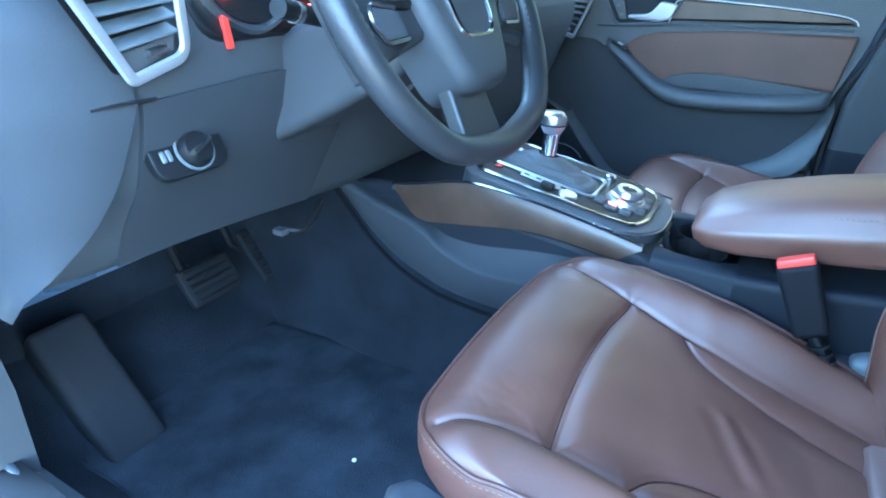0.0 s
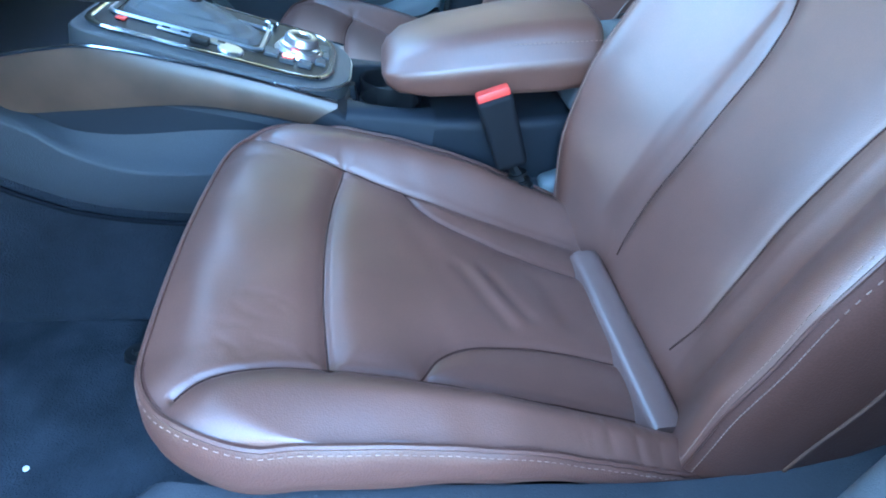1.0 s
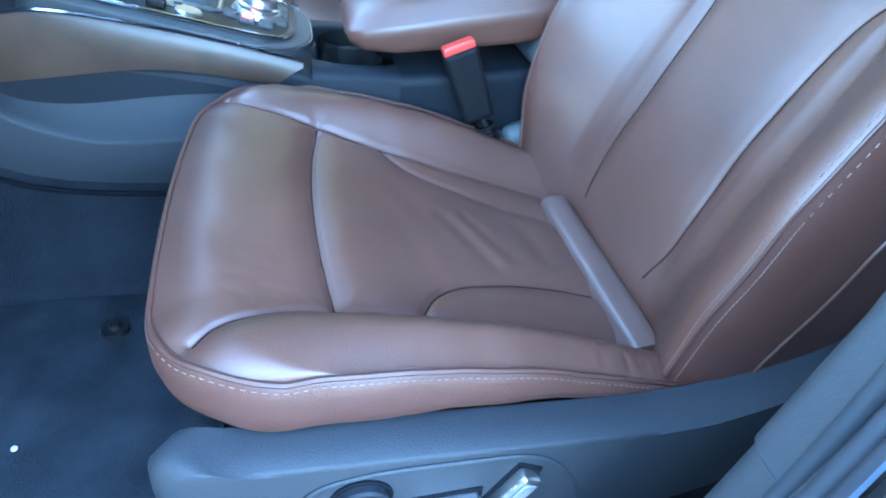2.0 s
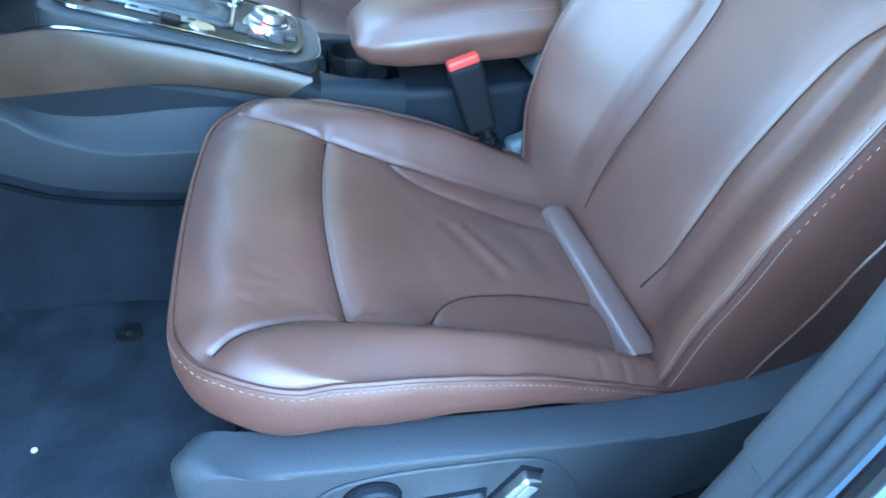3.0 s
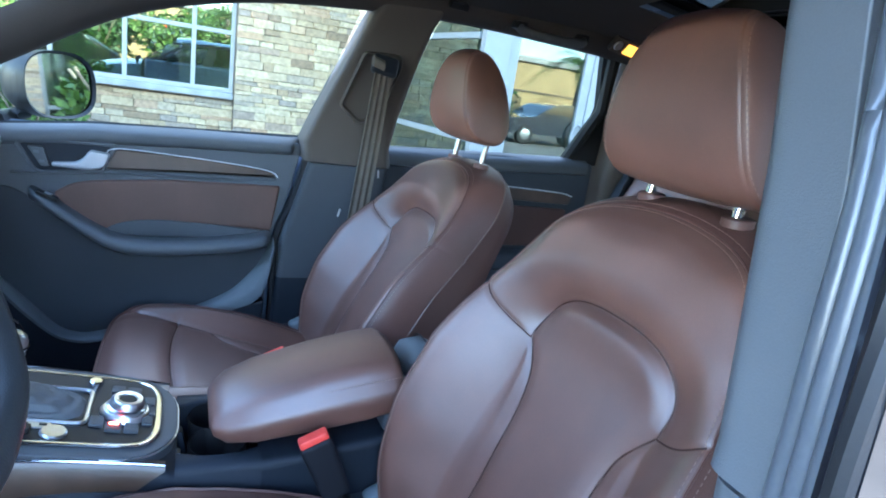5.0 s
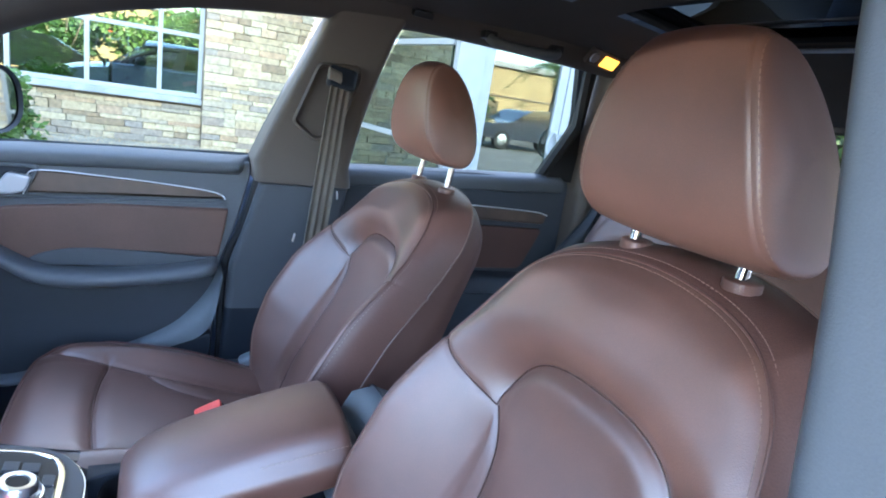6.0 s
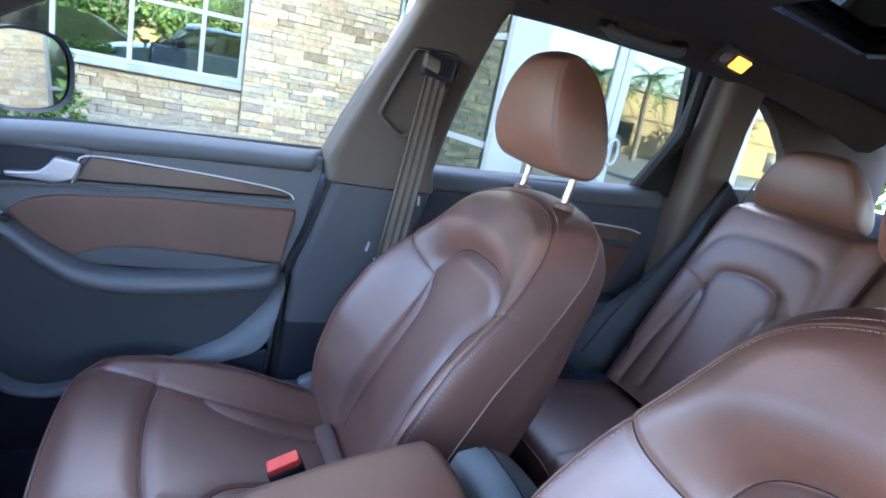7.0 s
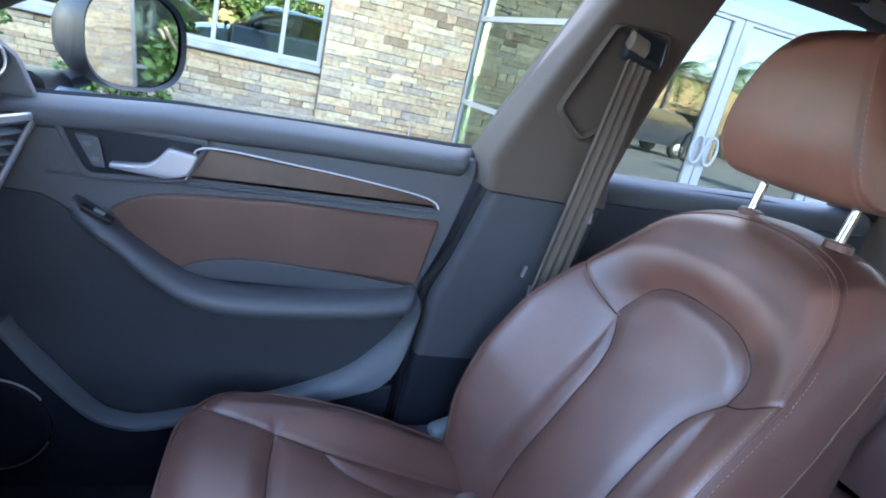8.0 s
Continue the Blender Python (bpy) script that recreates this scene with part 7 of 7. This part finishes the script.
office_chair(-2.3, WALL_Y + 1.0)
desk = thing("office_desk", (-0.4, WALL_Y + 1.5, 0.12), "dark office desk behind the window", "desk")
part("top", box((1.6, 0.7, 0.04), pose(0, 0, 0.73), 0.006, 1), BLACK, desk)
for sx in (-0.75, 0.75):
    part("leg", box((0.05, 0.6, 0.71), pose(sx, 0, 0.355), 0.004, 1), BLACK, desk)


# entrance: glazed lobby that stands forward of the wall
def lobby():
    ob = thing("entrance", (0, 0, 0), "glazed entrance with white frames and double doors", "entrance", kind="structure")
    F = 4.50
    X0, X1 = 2.28, 6.9

    def post(x, y, w, z1=2.95, d=0.10):
        block("post", (w, d, z1), (x, y, z1 / 2), FRAME_WHITE, ob)
    for x, w in ((2.425, 0.29), (5.27, 0.46), (6.75, 0.25)):
        post(x, F, w)
    for z, h in ((2.255, 0.11), (2.90, 0.12)):
        block("header", (X1 - X0, 0.09, h), ((X0 + X1) / 2, F, z), FRAME_WHITE, ob)
    block("threshold", (X1 - X0, 0.12, 0.03), ((X0 + X1) / 2, F, 0.015), SATIN, ob)
    for x0, x1, z0, z1 in ((2.57, 5.04, 2.31, 2.84), (5.50, 6.62, 0.1, 2.20), (5.50, 6.62, 2.31, 2.84)):
        block("pane", (x1 - x0, 0.012, z1 - z0), ((x0 + x1) / 2, F + 0.01, (z0 + z1) / 2), DOOR_GLAZING, ob, "", 0)
    # left flank, from the wall to the front corner
    a, b = Vector((2.04, 7.16, 0)), Vector((2.30, 4.58, 0))
    d = b - a
    ang = math.degrees(math.atan2(d.y, d.x))
    for z, h in ((0.06, 0.12), (0.86, 0.06), (1.86, 0.06), (2.90, 0.12)):
        c = (a + b) / 2
        block("flank_rail", (d.length, 0.07, h), (c.x, c.y, z, 0, 0, ang), FRAME_WHITE, ob)
    for t in (0.012,):
        p = a + d * t
        block("flank_post", (0.07, 0.08, 2.9), (p.x, p.y, 1.45, 0, 0, ang), FRAME_WHITE, ob)
    for z0, z1 in ((0.12, 0.83), (0.89, 1.83), (1.89, 2.84)):
        for t0, t1 in ((0.025, 0.98),):
            c = a + d * ((t0 + t1) / 2)
            block("pane", (d.length * (t1 - t0), 0.012, z1 - z0), (c.x, c.y, (z0 + z1) / 2, 0, 0, ang), FLANK_GLAZING, ob, "", 0)
    block("canopy", (5.6, 3.6, 0.30), (4.6, 5.7, 3.10), FRAME_WHITE, ob, "white canopy", 0.02)
    block("lobby_floor", (4.6, 2.6, 0.04), (4.6, 5.85, 0.03), CONCRETE, ob)
    block("lobby_back", (4.8, 0.1, 3.0), (4.6, 7.2, 1.5), ROOM, ob)
    return ob


lobby()


def entrance_door(x0, x1, ring_x, label):
    ob = thing("door_1", (0, 0, 0), label, "door", "entrance doors", kind="structure")
    F = 4.50
    w = x1 - x0
    for x in (x0 + 0.05, x1 - 0.05):
        block("stile", (0.10, 0.06, 2.18), (x, F, 1.11), FRAME_WHITE, ob)
    for z, h in ((0.15, 0.24), (2.182, 0.036)):
        block("rail", (w - 0.20, 0.058, h), ((x0 + x1) / 2, F, z), FRAME_WHITE, ob)
    block("pane", (w - 0.20, 0.012, 1.894), ((x0 + x1) / 2, F + 0.005, 1.217), DOOR_GLAZING, ob, "", 0)
    part("pull_ring", tube([(ring_x + 0.135 * math.cos(a) * 0.5, F - 0.07, 1.02 + 0.13 * math.sin(a)) for a in [2 * math.pi * k / 40 for k in range(40)]], 0.014, 8, True), FRAME_WHITE, ob, "half-round white pull")
    return ob


entrance_door(2.575, 3.575, 3.50, "white-framed glass entrance door with ring pull")
entrance_door(3.585, 5.035, 3.66, "white-framed glass entrance door with ring pull beside its twin")
block("spigot", (0.018, 0.018, 0.16), (1.40, PIER_Y - 0.05, 0.36), FRAME_WHITE, wall, "short white pipe")


def wing_window():
    """Glazed wing behind the car, which the wing mirror shows."""
    ob = thing("window_2", (0, 0, 0), "white-framed window of the side wing", "window", kind="structure")
    for y in (3.06, 4.2, 5.4):
        block("mullion", (0.06, 0.08, 3.0), (12.2, y, 1.6), FRAME_WHITE, ob)
    for z in (0.1, 1.1, 3.1):
        block("transom", (0.056, 2.4, 0.07), (12.2, 4.2, z), FRAME_WHITE, ob)
    for y0, y1 in ((3.09, 4.16), (4.24, 5.36)):
        for z0, z1 in ((0.14, 1.06), (1.14, 3.06)):
            block("pane", (0.012, y1 - y0, z1 - z0), (12.21, (y0 + y1) / 2, (z0 + z1) / 2), DOOR_GLAZING, ob, "", 0)
    block("room_back", (0.1, 3.0, 3.4), (14.0, 4.2, 1.7), ROOM, ob)
    return ob


wing_window()


# ---------------------------------------------------------------- planting
LEAF = surface("leaf_green", (0.075, 0.135, 0.022), 0.55, grain=40, bump=0.1, vary=0.45, blotch=9)
LEAF_DARK = surface("leaf_dark", (0.035, 0.075, 0.018), 0.55, grain=40, bump=0.1, vary=0.4, blotch=6)
BARK = surface("palm_bark", (0.22, 0.17, 0.12), 0.9, grain=30, bump=0.8, vary=0.3, blotch=12, depth=0.01)


def leaf_into(bm, p, size, rnd):
    a = Vector((rnd.gauss(0, 1), rnd.gauss(0, 1), rnd.gauss(0, 0.7))).normalized()
    s = a.cross(Vector((rnd.gauss(0, 1), rnd.gauss(0, 1), rnd.gauss(0, 1)))).normalized()
    l, w = size * rnd.uniform(0.7, 1.3), size * 0.32
    q = [p, p + a * l * 0.5 + s * w, p + a * l, p + a * l * 0.5 - s * w]
    bm.faces.new([bm.verts.new(v) for v in q])


def shrub(at, r, h, n, size, mat, label, seed, name="shrub"):
    rnd = random.Random(seed)
    ob = thing(name, at, label, name)
    st = bmesh.new()
    for _ in range(9):
        a = rnd.uniform(0, 6.28)
        tube_into(st, [(0, 0, 0), (0.3 * r * math.cos(a), 0.3 * r * math.sin(a), h * 0.4), (0.7 * r * math.cos(a), 0.7 * r * math.sin(a), h * 0.8)], 0.012 * h, 5)
    part("stems", st, BARK, ob)
    bm = bmesh.new()
    lumps = [(rnd.uniform(-0.6, 0.6) * r, rnd.uniform(-0.6, 0.6) * r, rnd.uniform(0.3, 0.8) * h, rnd.uniform(0.3, 0.5)) for _ in range(11)]
    for _ in range(n):
        cx, cy, cz, k = rnd.choice(lumps)
        d = Vector((rnd.gauss(0, 1), rnd.gauss(0, 1), rnd.gauss(0, 1))).normalized() * rnd.uniform(0.55, 1.05)
        p = Vector((cx + d.x * k * r, cy + d.y * k * r, max(0.02, cz + d.z * k * h * 0.7)))
        leaf_into(bm, p, size, rnd)
    part("leaves", bm, mat, ob, "", smooth=False)
    return ob


shrub((-1.62, 5.75, 0.16), 0.42, 0.78, 2600, 0.075, LEAF, "small bright green shrub on the gravel bed", 2)
shrub((-3.1, 5.9, 0.18), 0.55, 0.8, 2200, 0.08, LEAF, "low green shrub by the stone wall", 5)
for i, (x, y, r, h, k) in enumerate(((-7.5, -12.5, 2.0, 2.6, 0), (-3.6, -12.0, 1.7, 2.3, 1), (-0.2, -12.6, 1.8, 2.6, 0), (3.2, -12.0, 1.9, 2.4, 1), (6.8, -12.8, 1.8, 2.8, 0), (10.4, -12.4, 1.5, 2.2, 1), (23.0, -12.5, 1.6, 2.6, 0), (11.0, 4.3, 1.1, 2.3, 0), (10.5, 10.2, 1.6, 2.6, 0), (12.6, 9.6, 1.8, 2.9, 1), (14.8, 9.2, 1.6, 2.4, 0))):
    shrub((x, y, 0), r * 1.3, h * (1.2 if y < 0 else 1.0), 2600, 0.27, LEAF if k == 0 else LEAF_DARK, "tall bushy green hedge plant across the car park", 20 + i, "hedge_bush")


def palm(at, h, seed, lean=0.2):
    rnd = random.Random(seed)
    ob = thing("palm_tree", at, "slender palm tree with drooping green fronds", "palm tree", "palm trees")
    P = spline([(0, 0, 0), (lean * 0.3, 0.05, h * 0.35), (lean * 0.8, 0.0, h * 0.7), (lean, 0.05, h)], 24)
    part("trunk", tube(P, lambda t: 0.15 - 0.06 * t + 0.006 * math.sin(t * 120), 10), BARK, ob)
    top = P[-1]
    bm = bmesh.new()
    for k in range(20):
        a = 2 * math.pi * k / 20 + rnd.uniform(-0.2, 0.2)
        up, L = rnd.uniform(-0.1, 0.9), rnd.uniform(1.5, 2.1)
        prev, out = top, Vector((math.cos(a), math.sin(a), 0))
        for j in range(1, 17):
            t = j / 16
            p = top + out * (L * t) + Vector((0, 0, up * L * t - 1.15 * L * t * t * 0.75))
            side = out.cross(Vector((0, 0, 1)))
            for sg in (-1, 1):
                ll = 0.42 * math.sin(math.pi * min(t * 0.9 + 0.1, 1)) + 0.06
                tip = p + side * sg * ll + out * 0.18 + Vector((0, 0, -0.22 * ll - rnd.uniform(0, 0.1)))
                w = (p - prev) * 0.5
                bm.faces.new([bm.verts.new(v) for v in (p - w, p, tip)])
            tv = [bm.verts.new(v) for v in (prev + side * 0.015, prev - side * 0.015, p - side * 0.012, p + side * 0.012)]
            bm.faces.new(tv)
            prev = p
    part("crown", bm, LEAF, ob, "feathery green crown", smooth=False)
    return ob


palm((14.2, -11.0, 0), 3.2, 3, 0.15)
palm((17.6, -11.5, 0), 3.6, 5, -0.2)
palm((20.5, -12.2, 0), 4.0, 9, 0.25)
palm((0.9, -11.2, 0), 3.0, 12, 0.2)
palm((7.8, -13.0, 0), 4.6, 15, 0.1)


def far_building():
    ob = thing("far_building", (0, 0, 0), "low tan building across the car park, with a dark band", "building")
    block("wall", (60, 6, 3.3), (8, -19.0, 1.65), RENDER_TAN, ob, "tan wall", 0.02)
    block("band", (60.1, 0.06, 0.07), (8, -15.98, 1.95), MORTAR, ob, "thin dark band", 0)
    block("parapet", (60.4, 6.3, 0.25), (8, -19.0, 3.42), CONCRETE, ob, "pale parapet", 0.02)
    for k in range(9):
        block("window", (2.2, 0.08, 1.2), (-18 + k * 6.3, -15.97, 1.05), GLOSS_BLACK, ob, "dark window", 0)
    return ob


far_building()


def parked_car(at, turn, paint, label):
    ob = thing("parked_car", at, label, "car", "parked cars")
    ob.matrix_basis = Matrix.Translation(at) @ pose(0, 0, 0, 0, 0, turn)
    prof = [(-2.25, 0.35), (-2.3, 0.62), (-2.1, 0.85), (-1.1, 1.0), (-0.45, 1.45), (0.3, 1.58), (1.2, 1.52), (1.95, 1.08), (2.2, 0.95), (2.25, 0.4)]
    out = rounded(prof, 0.15, 4)
    rings = [[(x * k, y, 0.35 + (z - 0.35) * (1.0 if abs(y) < 0.8 else 0.93)) for x, z in out] for y, k in ((-0.90, 0.97), (-0.82, 1.0), (0.82, 1.0), (0.90, 0.97))]
    part("body", loft(rings), paint, ob, "", 35)
    for s in (-1, 1):
        w = rounded([(-0.95, 1.02), (-0.40, 1.38), (0.30, 1.47), (1.10, 1.42), (1.55, 1.08)], 0.08, 4)
        part("side_window", plate(w, 0.02, Matrix(((1, 0, 0, 0), (0, 0, s, s * 0.885), (0, 1, 0, 0), (0, 0, 0, 1))), 0.005), GLOSS_BLACK, ob, "dark side window")
        for x in (-1.4, 1.4):
            t = part("wheel", lathe([(0.20, 0.10), (0.31, 0.10), (0.335, 0.06), (0.335, -0.06), (0.31, -0.10), (0.20, -0.10)], 28, pose(x, s * 0.82, 0.335, 90)), BLACK, ob, "black tyre")
            part("rim", lathe([(0.0, 0.05), (0.06, 0.06), (0.19, 0.04), (0.20, 0.0), (0.0, -0.02)], 20, pose(x, s * 0.88, 0.335, 90 * -s)), SATIN, t, "silver rim")
    return ob


parked_car((0.2, -9.2, 0), 0, PAINT, "dark parked car across the car park")
parked_car((-4.6, -9.0, 0), 0, GLOSS_BLACK, "black parked car across the car park")
parked_car((11.6, -8.6, 0), 0, PAINT, "dark blue parked car near the palms")
parked_car((10.9, 7.6, 0), 0, surface("teal_paint", (0.05, 0.16, 0.22), 0.15, grain=40, bump=0, coat=1.0), "blue car parked beside the building")


# ---------------------------------------------------------------- ledge stones, laid course by course
def stone_mesh(w, h, d, seed):
    rnd = random.Random(seed)
    bm = bmesh.new()
    bmesh.ops.create_cube(bm, size=1)
    for v in bm.verts:
        v.co = Vector((v.co.x * w, v.co.y * d, v.co.z * h))
    bmesh.ops.bevel(bm, geom=bm.edges[:], offset=min(0.005, h * 0.1), segments=1, affect="EDGES")
    for v in bm.verts:
        v.co += Vector((rnd.uniform(-1, 1) * 0.006, rnd.uniform(-1, 1) * 0.006, rnd.uniform(-1, 1) * 0.004))
    me = bpy.data.meshes.new("stone")
    bm.to_mesh(me)
    bm.free()
    me.materials.append(STONE)
    return me


def lay_stones():
    rnd = random.Random(21)
    kinds = [(w, h) for h in (0.05, 0.075, 0.10) for w in (0.13, 0.19, 0.26, 0.34)]
    meshes = {k: [stone_mesh(k[0] - 0.003, k[1] - 0.003, 0.12, hash_i * 7 + i) for i in range(2)] for hash_i, k in enumerate(kinds)}
    far = bmesh.new()
    count = 0
    for (x0, x1, z0, z1, y) in ((0.235, 1.985, 0.06, 3.05, PIER_Y), (-4.85, 0.23, 0.10, 0.80, WALL_Y), (0.4, 3.0, 0.0, 3.4, None)):
        z = z0
        while z < z1 - 0.04:
            h = rnd.choice((0.05, 0.05, 0.075, 0.075, 0.10))
            h = min(h, z1 - z)
            hk = min((0.05, 0.075, 0.10), key=lambda q: abs(q - h))
            x = x0
            while x < x1 - 0.01:
                w = rnd.choice((0.13, 0.19, 0.26, 0.34, 0.34)) * rnd.uniform(0.9, 1.15)
                if x1 - (x + w) < 0.13:
                    w = x1 - x
                wk = min((0.13, 0.19, 0.26, 0.34), key=lambda q: abs(q - w))
                m = Matrix.Translation((12.055, x + w / 2, z + h / 2)) @ pose(0, 0, 0, 0, 0, 90) @ Matrix.Diagonal((w / wk, 1, h / hk, 1)) if y is None else Matrix.Translation((x + w / 2, y + 0.055 - rnd.uniform(0, 0.022), z + h / 2)) @ Matrix.Diagonal((w / wk, 1, h / hk, 1))
                me = rnd.choice(meshes[(wk, hk)])
                if count < 300 and y is not None and -2.4 < x < 3 and z < 2.1:
                    ob = new("stone", me)
                    ob.parent, ob.matrix_basis = wall, m
                    count += 1
                else:
                    tmp = me.copy()
                    tmp.transform(m)
                    far.from_mesh(tmp)
                    bpy.data.meshes.remove(tmp)
                x += w
            z += h
    me = bpy.data.meshes.new("stone_rest")
    far.to_mesh(me)
    far.free()
    me.materials.append(STONE)
    ob = new("stone_rest", me)
    ob.parent = wall
    ob["kind"] = "stuff"


lay_stones()
